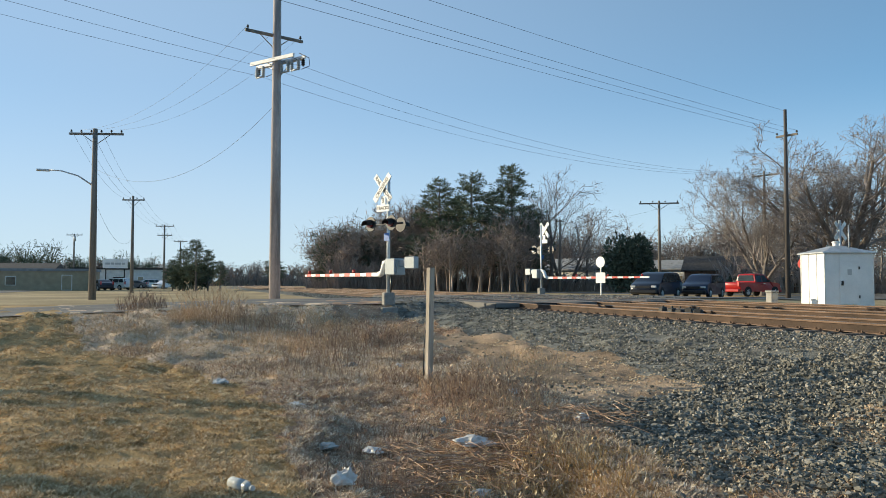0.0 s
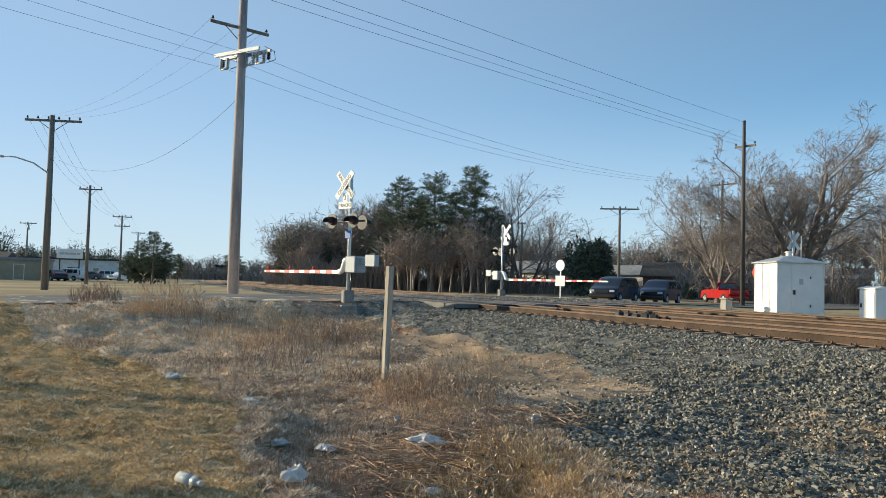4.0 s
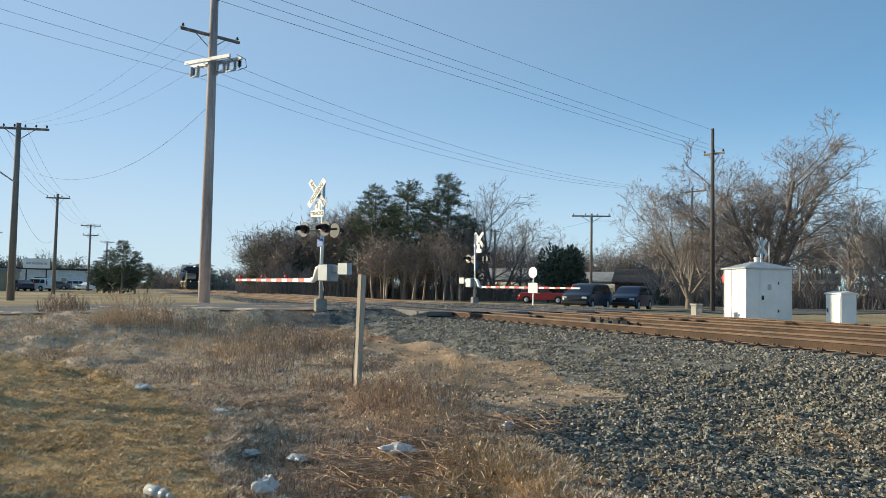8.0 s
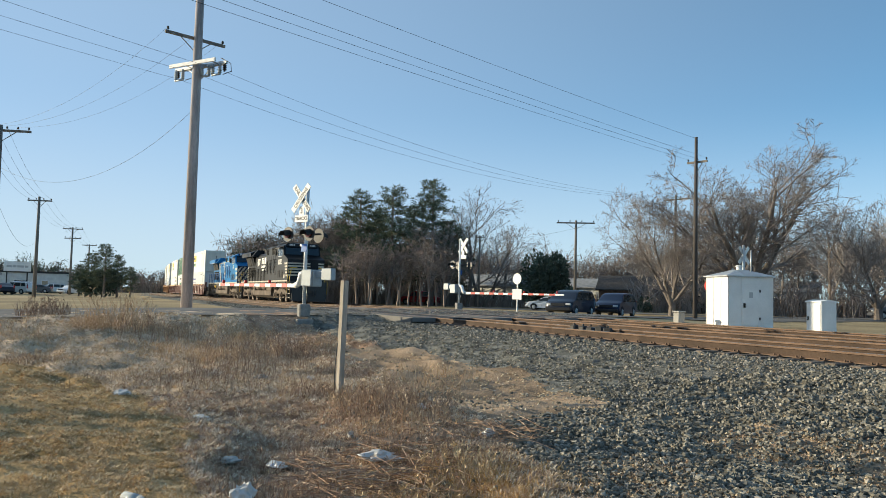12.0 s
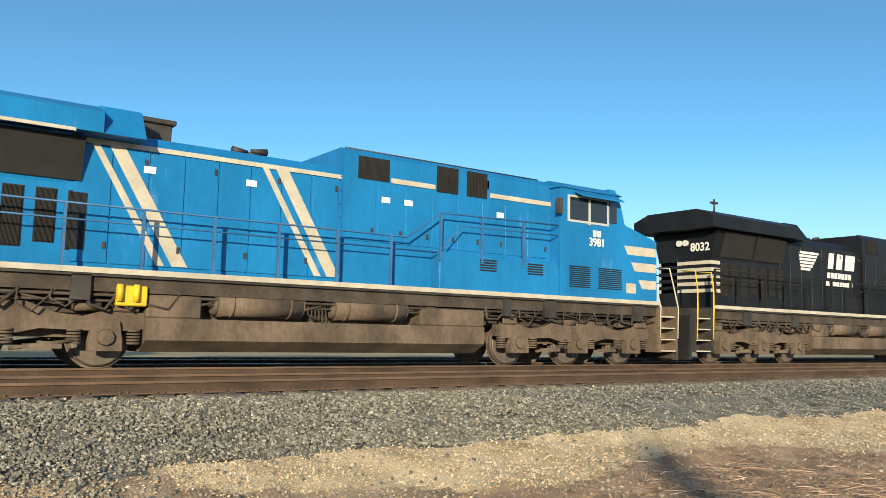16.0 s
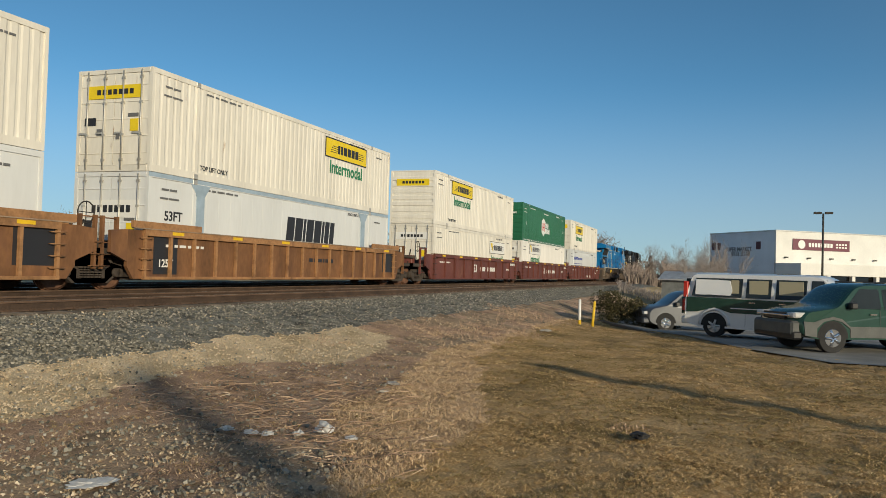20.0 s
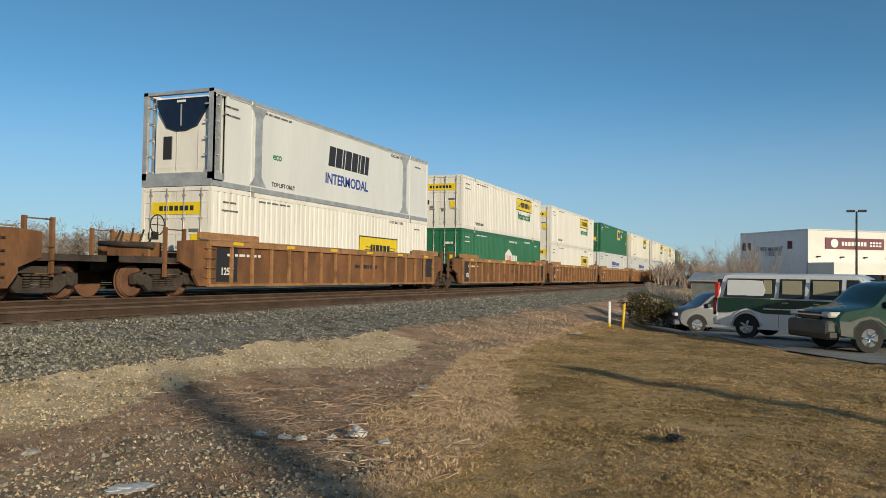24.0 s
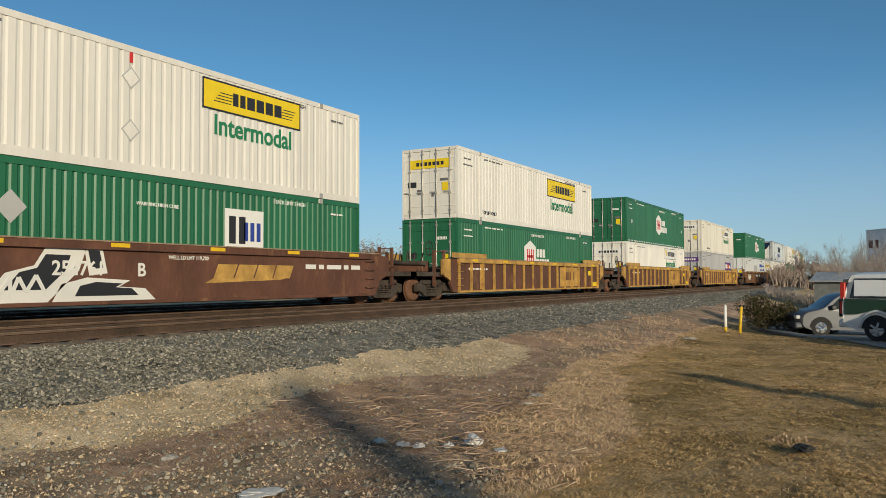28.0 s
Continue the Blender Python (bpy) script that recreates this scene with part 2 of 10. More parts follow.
# ---- mesh helpers ----
def bm_box(bm, x0, x1, y0, y1, z0, z1, bevel=0.0):
    vs = [bm.verts.new((x, y, z)) for z in (z0, z1) for y in (y0, y1) for x in (x0, x1)]
    fs = []
    for q in ((0, 2, 3, 1), (4, 5, 7, 6), (0, 1, 5, 4), (2, 6, 7, 3), (0, 4, 6, 2), (1, 3, 7, 5)):
        fs.append(bm.faces.new([vs[i] for i in q]))
    if bevel > 0:
        es = list({e for f in fs for e in f.edges})
        bmesh.ops.bevel(bm, geom=es, offset=bevel, segments=1, affect="EDGES")
    return vs


def bm_prism(bm, pts, y0, y1, axis="y"):
    """Extrude a closed outline: pts (x, z) from y0 to y1, or for axis 'x' pts (y, z) from x0 to x1, or 'z' pts (x, y)."""
    def v(p, d):
        return (p[0], d, p[1]) if axis == "y" else (d, p[0], p[1]) if axis == "x" else (p[0], p[1], d)
    a = [bm.verts.new(v(p, y0)) for p in pts]
    b = [bm.verts.new(v(p, y1)) for p in pts]
    n = len(pts)
    fs = [bm.faces.new(a), bm.faces.new(b[::-1])]
    for i in range(n):
        j = (i + 1) % n
        fs.append(bm.faces.new((a[j], a[i], b[i], b[j])))
    bmesh.ops.recalc_face_normals(bm, faces=fs)
    return fs


def bm_tube(bm, p0, p1, r0, r1=None, n=8, caps=True):
    r1 = r0 if r1 is None else r1
    p0, p1 = Vector(p0), Vector(p1)
    d = (p1 - p0).normalized()
    u = d.orthogonal().normalized()
    w = d.cross(u)
    ra, rb = [], []
    for i in range(n):
        a = 2 * math.pi * i / n
        o = u * math.cos(a) + w * math.sin(a)
        ra.append(bm.verts.new(p0 + o * r0))
        rb.append(bm.verts.new(p1 + o * r1))
    for i in range(n):
        j = (i + 1) % n
        f = bm.faces.new((ra[i], ra[j], rb[j], rb[i]))
        f.smooth = True
    if caps:
        bm.faces.new(ra[::-1])
        bm.faces.new(rb)


def bm_path(bm, pts, r, n=5):
    """One bent tube along a line of points."""
    pts = [Vector(p) for p in pts]
    closed = (pts[0] - pts[-1]).length < 1e-5
    if closed:
        pts = pts[:-1]
    m = len(pts)
    rings, u = [], None
    for i, p in enumerate(pts):
        a = pts[i - 1] if i or closed else pts[0]
        b = pts[(i + 1) % m] if i < m - 1 or closed else pts[-1]
        d = (b - a).normalized()
        u = d.orthogonal().normalized() if u is None else (u - d * u.dot(d)).normalized()
        w = d.cross(u)
        rings.append([bm.verts.new(p + (u * math.cos(2 * math.pi * k / n) + w * math.sin(2 * math.pi * k / n)) * r) for k in range(n)])
    for i in range(m if closed else m - 1):
        a, b = rings[i], rings[(i + 1) % m]
        for k in range(n):
            f = bm.faces.new((a[k], a[(k + 1) % n], b[(k + 1) % n], b[k]))
            f.smooth = True
    if not closed:
        bm.faces.new(rings[0][::-1])
        bm.faces.new(rings[-1])


def mesh_of(name, bm, material, smooth=False):
    me = bpy.data.meshes.new(name)
    bm.to_mesh(me)
    bm.free()
    for m in (material if isinstance(material, (list, tuple)) else [material]):
        me.materials.append(m)
    if smooth:
        me.shade_smooth()
    return me


def part(name, bm, material, parent=None, label="", m=None):
    ob = new(name, mesh_of(name, bm, material) if isinstance(bm, bmesh.types.BMesh) else bm)
    if parent:
        ob.parent = parent
    if m is not None:
        ob.matrix_basis = m
    if label:
        ob["label"] = label
    return ob


def thing(name, label, category, group="", kind="", m=None):
    ob = tagged(new(name), label, category, group, kind)
    if m is not None:
        ob.matrix_basis = m
    return ob


def box_part(name, x0, x1, y0, y1, z0, z1, material, parent, bevel=0.0, label=""):
    bm = bmesh.new()
    bm_box(bm, x0, x1, y0, y1, z0, z1, bevel)
    return part(name, bm, material, parent, label)


def text_part(name, words, size, material, parent, m, extrude=0.004, align="CENTER", squeeze=1.0, shear=0.0, bold=0.022):
    """Lettering in the built-in font, as a mesh."""
    cu = bpy.data.curves.new(name, "FONT")
    cu.body, cu.size, cu.extrude, cu.align_x, cu.align_y, cu.shear = words, size, extrude, align, "CENTER", shear
    cu.resolution_u = 3
    cu.offset = size * bold
    tmp = new(name, cu)
    me = bpy.data.meshes.new_from_object(tmp)
    bpy.data.objects.remove(tmp)
    bpy.data.curves.remove(cu)
    me.transform(Matrix.Diagonal((squeeze, 1, 1, 1)))
    me.materials.clear()
    me.materials.append(material)
    ob = new(name, me)
    ob.parent = parent
    ob.matrix_basis = m
    return ob


def smoothstep(a, b, x):
    t = min(1.0, max(0.0, (x - a) / (b - a)))
    return t * t * (3 - 2 * t)

# ---- ground, tracks and road ----
RAIL_Z = 0.85                       # rail head
TRACKS = (12.55, 16.35, 20.25)      # centre lines; the train runs on the middle one
BENDS = (-112.0, 118.0)             # beyond these the line curves away


def track_y(x, yc):
    d = max(0.0, BENDS[0] - x, x - BENDS[1])
    return yc + d * d / 2200.0


def road_x(y):
    """Centre line of the crossing road."""
    return -35.5 - 0.30 * (y - 12.0)


def ground_z(x, y):
    yy = y - track_y(x, 0.0)
    z = 0.45 * smoothstep(12, 45, -x) - (0.34 * smoothstep(12, 24, x) + 0.46 * smoothstep(27, 40, x)) * (1 - smoothstep(3.5, 8, yy)) * (1 - smoothstep(60, 110, x))
    bank = smoothstep(6.3, 10.9, yy)
    z = z * (1 - bank) + 0.62 * bank
    z -= 0.2 * smoothstep(23.0, 26.0, yy)
    # the road climbs to the rails
    d = abs(x - road_x(y))
    near = (1 - smoothstep(4.6, 7.2 + 5.0 * (1 - smoothstep(2.0, 6.0, yy)), d))
    z = z * (1 - near) + near * max(z, 0.45 + 0.37 * smoothstep(-14, 8, yy) - 0.3 * smoothstep(24, 40, yy))
    return z


def lerp_line(v, line):
    """A broken line y(x) through a few corners."""
    for (x0, y0), (x1, y1) in zip(line, line[1:]):
        if v <= x1:
            return y0 + (y1 - y0) * max(0.0, v - x0) / (x1 - x0)
    return line[-1][1]


STONE_LINE = ((-40, 7.4), (-19.5, 7.9), (-13, 7.8), (-10.0, 7.3), (-9.3, 5.0), (-8.0, 4.2), (-5.2, 3.8), (-4.0, 5.2), (-1.0, 7.9), (2.0, 8.3), (60, 8.4))
LAWN_LINE = ((-40, -5.5), (-20, -2.0), (-15.5, 0.2), (-10, 1.4), (-7.2, 0.7), (-4, 1.3), (0, 2.2), (5.2, 2.5), (8.8, 2.5), (13.6, 4.2), (19.4, 5.4), (25, 5.8), (60, 6.0))


def plan_zone(x, y):
    """0 lawn, 1 dirt, 2 ballast, 3 far ground, 4 tan gravel, 5 brown litter, 6 rough pale grass, 7 tan grass fringe, 8 stones mixed with soil."""
    yy = y - track_y(x, 0.0)
    if 9.2 < yy < 24.5:
        return 2
    if x < -44 or x > 60 or yy > 24 or y < -30:
        return 3
    n = noise.noise(Vector((x * 0.45, y * 0.45, 3.1))) * 0.45 + noise.noise(Vector((x * 1.7, y * 1.7, 7.7))) * 0.28
    m = noise.noise(Vector((x * 0.6, y * 0.6, 21.0)))
    if yy > lerp_line(x, STONE_LINE) + n * (0.7 if x < 0 else 0.4):
        if -7.5 < x < 1 and yy < 8.2 + 0.08 * x + 0.5 * n and m > -0.15:
            return 8
        return 2
    if yy < lerp_line(x, LAWN_LINE) + n * 0.7:
        return 0
    if x < -9.5:
        if yy > (5.1 if x > -15.5 else 6.0) + n * 0.5 and x > -21:
            return 1
        return 6 if x < -13.0 + 1.5 * n and yy < 5.0 + n else 5
    if x < 2.5:
        return 5 if yy < 5.6 + n else 8
    if x < 17 and yy > lerp_line(x, ((2.5, 7.6), (5, 7.0), (6.2, 6.4), (8.2, 7.2), (11, 7.3), (12.5, 6.0), (17, 7.2))) + 0.35 * n:
        return 4
    if yy < lerp_line(x, ((2.5, 2.0), (6.2, 3.0), (7.6, 3.9), (8.6, 4.4), (10.2, 4.3), (12.3, 4.9), (15, 5.6), (30, 6.2), (60, 6.2))) + 0.3 * n:
        return 7
    if x < 6.6:
        return 8 if m > -0.1 else 5
    return 5 if x < 14 or m > 0.05 else 8


ZX, ZY, ZS = -36.0, -9.0, 0.12
ZONES = [[plan_zone(ZX + (i + 0.5) * ZS, ZY + (j + 0.5) * ZS) for i in range(600)] for j in range(160)]


def zone(x, y):
    i, j = int((x - ZX) / ZS), int((y - ZY) / ZS)
    return ZONES[j][i] if 0 <= i < 600 and 0 <= j < 160 and x > ZX and y > ZY else plan_zone(x, y)


def grid_sheet(name, xs, ys, mats, zfun, zonefun):
    verts, faces, idx = [], [], []
    nx = len(xs)
    for y in ys:
        for x in xs:
            verts.append((x, y, zfun(x, y)))
    for j in range(len(ys) - 1):
        for i in range(nx - 1):
            a = j * nx + i
            faces.append((a, a + 1, a + nx + 1, a + nx))
            idx.append(zonefun((xs[i] + xs[i + 1]) / 2, (ys[j] + ys[j + 1]) / 2))
    me = bpy.data.meshes.new(name)
    me.from_pydata(verts, [], faces)
    for m in mats:
        me.materials.append(m)
    me.polygons.foreach_set("material_index", idx)
    me.polygons.foreach_set("use_smooth", [True] * len(faces))
    return new(name, me)


def steps(*spans):
    out = []
    for a, b, s in spans:
        v = a
        while v < b - 1e-6:
            out.append(round(v, 4))
            v += s
    out.append(spans[-1][1])
    return out


def bumpy(x, y):
    z = ground_z(x, y)
    if -12 < x < -4 and 0 < y < 6:       # a shallow hollow beyond the lawn's edge
        e = y - lerp_line(x, LAWN_LINE) + 0.5 * noise.noise(Vector((x * 1.3, y * 1.3, 2.0)))
        z -= 0.17 * smoothstep(0.1, 0.55, e) * (1 - smoothstep(1.4, 2.6, e)) * smoothstep(-12, -10, x)
    if -34 < x < 25 and -8 < y < 9.5:
        mat_ = smoothstep(11, 16, -x) * (1 - smoothstep(26, 32, -x))      # matted hummocks of old grass
        z += mat_ * 0.11 * noise.noise(Vector((x * 1.1, y * 2.0, 13))) + (0.05 + 0.07 * mat_) * noise.noise(Vector((x * 0.9, y * 0.9, 0))) + (0.055 if x < -3 else 0.035) * noise.noise(Vector((x * 3.1, y * 3.1, 5))) + (0.034 if x < -3 else 0.024) * noise.noise(Vector((x * 7.3, y * 7.3, 9)))
    return z


gx = steps((-3000, -400, 400), (-400, -120, 40), (-120, -40, 4), (-40, -34, 0.8), (-34, -16, 0.3), (-16, 20, 0.16), (20, 44, 0.8), (44, 124, 5), (124, 400, 40), (400, 3000, 400))
gy = steps((-3000, -200, 400), (-200, -40, 20), (-40, -10, 2), (-10, 9, 0.16), (9, 12, 0.5), (12, 30, 1.0), (30, 80, 5), (80, 400, 40), (400, 3000, 400))
ground = tagged(grid_sheet("ground", gx, gy, [M_LAWN, M_DIRT, M_BALLAST_BED, M_FAR_GROUND, M_STRAW, M_LITTER, M_ROUGH, M_FRINGE, M_MIXED], bumpy, zone),
                "dormant brown lawn, dirt and gravel beside the railway", "ground", kind="structure")


def ribbon(name, pts, half, z_off, material, label, category):
    """A strip of paving along a line, laid just above the ground."""
    bm = bmesh.new()
    prev = None
    for k, (x, y) in enumerate(pts):
        a, b = pts[max(0, k - 1)], pts[min(len(pts) - 1, k + 1)]
        d = Vector((b[0] - a[0], b[1] - a[1])).normalized()
        n = Vector((-d.y, d.x))
        row = []
        for s in (-1.0, -0.5, 0.0, 0.5, 1.0):
            px, py = x + n.x * half * s, y + n.y * half * s
            row.append(bm.verts.new((px, py, ground_z(px, py) + z_off)))
        if prev:
            for i in range(4):
                bm.faces.new((prev[i], row[i], row[i + 1], prev[i + 1]))
        prev = row
    bmesh.ops.recalc_face_normals(bm, faces=bm.faces)
    ob = new(name, mesh_of(name, bm, material))
    return tagged(ob, label, category, kind="structure")


road_pts = [(road_x(y), y) for y in [v * 2.0 for v in range(-30, 6)] + [11.0 - 0.6] ]
ribbon("road", road_pts, 4.9, 0.03, M_ASPHALT, "grey asphalt road leading to the level crossing", "road")
ribbon("road", [(road_x(y), y) for y in [22.2] + [v * 2.0 for v in range(12, 45)]], 4.9, 0.03, M_ASPHALT, "grey asphalt road beyond the tracks", "road")


def build_track(yc, name):
    """One track: two rails with head, web and foot on timber ties."""
    tr = thing(name, "standard-gauge railway track with rusty rails on timber ties", "railway track", "railway tracks", "structure")
    xs = steps((-420, -112, 14), (-112, 118, 23), (118, 420, 14))
    prof = ((-0.07, -0.18), (-0.07, -0.165), (-0.012, -0.145), (-0.012, -0.045), (-0.036, -0.035), (-0.036, 0.0), (0.036, 0.0), (0.036, -0.035), (0.012, -0.045), (0.012, -0.145), (0.07, -0.165), (0.07, -0.18))
    for side in (-0.7535, 0.7535):
        bm = bmesh.new()
        prev = None
        for x in xs:
            y = track_y(x, yc) + side
            row = [bm.verts.new((x, y + p[0], RAIL_Z + p[1])) for p in prof]
            if prev:
                for i in range(len(prof)):
                    j = (i + 1) % len(prof)
                    f = bm.faces.new((prev[i], row[i], row[j], prev[j]))
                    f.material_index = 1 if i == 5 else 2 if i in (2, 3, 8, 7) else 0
            prev = row
        bmesh.ops.recalc_face_normals(bm, faces=bm.faces)
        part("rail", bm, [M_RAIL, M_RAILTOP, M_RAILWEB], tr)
    return tr


tracks = [build_track(y, "track") for y in TRACKS]

# ---- train ----
TRAIN_Y = TRACKS[1]
CARS = []           # keyed things and their place along the train


def s_front(t):
    """Front of the first container along the line at t seconds; the train slows a little."""
    return 18.8 + (25.6 if t < 17 else 25.15) * (t - 17.0)


M_RAILBLACK = mat("handrail_black", (0.02, 0.02, 0.02), 0.75, var=0.2, scale=3, fine=20, bump=0.02, spec=0.15)
M_NS = mat("loco_black", (0.011, 0.012, 0.0145), 0.46, var=0.35, scale=1.2, fine=14, bump=0.03, stain=(0.024, 0.023, 0.023), stain_amt=0.22, stretch=(1, 1, 0.4), spec=0.24)
M_BLUE = mat("loco_blue", (0.012, 0.175, 0.42), 0.30, var=0.16, scale=1.0, fine=10, bump=0.03, stain=(0.10, 0.27, 0.52), stain_amt=0.25, stretch=(1, 1, 0.35), spec=0.2)
M_BLUE_DIRTY = mat("loco_blue_dusty", (0.035, 0.13, 0.30), 0.55, var=0.25, scale=1.4, fine=12, bump=0.05, stain=(0.12, 0.11, 0.10), stain_amt=0.35)
M_CREAM = mat("cream_stripe", (0.50, 0.45, 0.36), 0.5, var=0.15, scale=3, fine=16, bump=0.03, stain=(0.45, 0.36, 0.24), stain_amt=0.2)
M_GRIME = mat("underframe_dust", (0.13, 0.094, 0.066), 0.85, var=0.4, scale=1.6, fine=15, bump=0.25, stain=(0.05, 0.04, 0.033), stain_amt=0.4, stretch=(1, 1, 0.6))
M_GRIME2 = mat("underframe_dark", (0.062, 0.047, 0.036), 0.85, var=0.45, scale=2, fine=18, bump=0.3)
M_WHEEL = mat("wheel_steel", (0.20, 0.16, 0.13), 0.6, 0.5, var=0.3, scale=3, fine=20, bump=0.1)
M_WHEEL_RUST = mat("wheel_rust", (0.20, 0.10, 0.06), 0.8, 0.2, var=0.3, scale=3, fine=20, bump=0.1)
P_FRONT = mat("loco_navy", (0.008, 0.02, 0.05), 0.5, var=0.2, bump=0.02, spec=0.3)
M_GRILLE = mat("grille_dark", (0.013, 0.012, 0.011), 0.8, var=0.3, bump=0.1)
M_HEAD = glow("headlight_lens", (1.0, 0.9, 0.7), 1.1)
M_LAMP_OFF = plain("lamp_glass", (0.6, 0.6, 0.58), 0.15)
M_MAROON = mat("well_maroon", (0.145, 0.045, 0.033), 0.55, var=0.25, scale=1.0, fine=12, bump=0.06, stain=(0.20, 0.10, 0.06), stain_amt=0.25, stretch=(1, 1, 0.5), per_object=0.08)
# rusty dark side, ochre ribs; their contrast also paints in the rib shadows
M_RUST = mat("well_rust", (0.20, 0.092, 0.038), 0.75, var=0.35, scale=1.2, fine=12, bump=0.12, stain=(0.11, 0.05, 0.03), stain_amt=0.45, stretch=(1, 1, 0.45), per_object=0.1)
M_RUSTL = mat("well_rust_rib", (0.36, 0.185, 0.08), 0.75, var=0.35, scale=1.5, fine=12, bump=0.1, stain=(0.13, 0.06, 0.03), stain_amt=0.4)
M_BROWN = mat("well_brown", (0.13, 0.055, 0.033), 0.7, var=0.3, scale=1.2, fine=12, bump=0.1, stain=(0.22, 0.11, 0.05), stain_amt=0.35, stretch=(1, 1, 0.45), per_object=0.1)
M_OCHRE = mat("well_ochre", (0.50, 0.29, 0.075), 0.7, var=0.3, scale=2.0, fine=12, bump=0.08, stain=(0.20, 0.09, 0.04), stain_amt=0.4)
M_DUSTY = mat("dusty_steel", (0.30, 0.215, 0.145), 0.85, var=0.3, scale=2, fine=14, bump=0.1)
M_DECALY = mat("yellow_reflector", (0.80, 0.50, 0.02), 0.5, var=0.1, bump=0.0)
M_LETTER = plain("white_lettering", (0.75, 0.73, 0.68), 0.6)
M_CWHITE = mat("container_white", (0.78, 0.75, 0.69), 0.5, var=0.08, scale=0.9, fine=9, bump=0.03, stain=(0.56, 0.47, 0.33), stain_amt=0.16, stretch=(1.4, 1.4, 0.22), per_object=0.06)
M_CRUSTY = mat("container_white_rusty", (0.76, 0.72, 0.63), 0.55, var=0.10, scale=0.9, fine=9, bump=0.04, stain=(0.30, 0.17, 0.08), stain_amt=0.16, stain_scale=2.6, stretch=(1.4, 1.4, 0.3), per_object=0.05)
M_CGREEN = mat("container_green", (0.020, 0.138, 0.064), 0.45, var=0.12, scale=1.0, fine=9, bump=0.03, stain=(0.03, 0.21, 0.11), stain_amt=0.2, stretch=(1.4, 1.4, 0.25), per_object=0.08)
M_CGREY = mat("container_grey", (0.42, 0.42, 0.43), 0.5, var=0.1, scale=1.0, fine=9, bump=0.03, stain=(0.30, 0.28, 0.25), stain_amt=0.2, stretch=(1.4, 1.4, 0.25))
M_CPALE = mat("container_pale", (0.70, 0.71, 0.70), 0.35, var=0.05, scale=0.8, fine=8, bump=0.02, stain=(0.60, 0.58, 0.52), stain_amt=0.12, stretch=(1.4, 1.4, 0.25))
M_CRAIL = mat("container_rail_blue_grey", (0.33, 0.42, 0.50), 0.5, var=0.12, bump=0.03)
M_ROD = mat("lock_rod", (0.50, 0.48, 0.43), 0.45, 0.4, var=0.2, bump=0.05)
D_YEL = mat("panel_yellow", (0.82, 0.60, 0.02), 0.5, var=0.06, bump=0.0)
D_BLK = plain("panel_black", (0.025, 0.025, 0.028), 0.5)
D_GRN = plain("letter_green", (0.02, 0.20, 0.09), 0.5)
D_BLU = plain("letter_blue", (0.03, 0.06, 0.30), 0.5)
D_RED = plain("letter_red", (0.60, 0.04, 0.04), 0.5)
D_PUR = plain("panel_purple", (0.10, 0.03, 0.20), 0.5)
D_ORG = plain("panel_orange", (0.75, 0.18, 0.02), 0.5)
D_GRY = plain("panel_grey", (0.45, 0.45, 0.44), 0.5)
D_DIM = plain("panel_dim_yellow", (0.60, 0.47, 0.10), 0.5)
D_GRY2 = plain("stencil_grey", (0.14, 0.14, 0.14), 0.6)
D_WHT = plain("panel_white", (0.80, 0.79, 0.75), 0.5)


def panel(parent, name, pts, y, material, t=0.006, label=""):
    """A flat plate in the side's plane: outline (x, z), proud towards -y."""
    bm = bmesh.new()
    bm_prism(bm, pts, y - t, y)
    return part(name, bm, material, parent, label)


def rect(x0, x1, z0, z1, slant=0.0):
    return [(x0, z0), (x1, z0), (x1 + slant, z1), (x0 + slant, z1)]


def bars(parent, name, x0, x1, z, h, material, y, widths, gap=0.35, slant=0.0):
    """A row of plain bars in place of lettering that stays unread."""
    bm = bmesh.new()
    total = sum(widths) + gap * (len(widths) - 1)
    u = (x1 - x0) / total
    x = x0
    for w in widths:
        bm_prism(bm, rect(x, x + w * u, z - h / 2, z + h / 2, slant), y - 0.005, y)
        x += (w + gap) * u
    return part(name, bm, material, parent)


def side_text(parent, name, words, x, z, size, material, y, squeeze=1.0, shear=0.0):
    return text_part(name, words, size, material, parent, pose(x, y - 0.006, z, 90, 0, 0), 0.003, "CENTER", squeeze, shear)


def wheel_mesh(r, rust=False):
    bm = bmesh.new()
    for r0, r1, y0, y1 in ((r, r, -0.07, 0.07), (r * 1.06, r * 1.06, 0.05, 0.08), (0.11, 0.11, -0.1, 0.0)):
        bm_tube(bm, (0, y0, 0), (0, y1, 0), r0, r1, 20)
    bm_tube(bm, (0, -0.09, 0), (0, -0.07, 0), r * 0.86, r * 0.98, 20)
    return mesh_of("wheel", bm, M_WHEEL_RUST if rust else M_WHEEL)


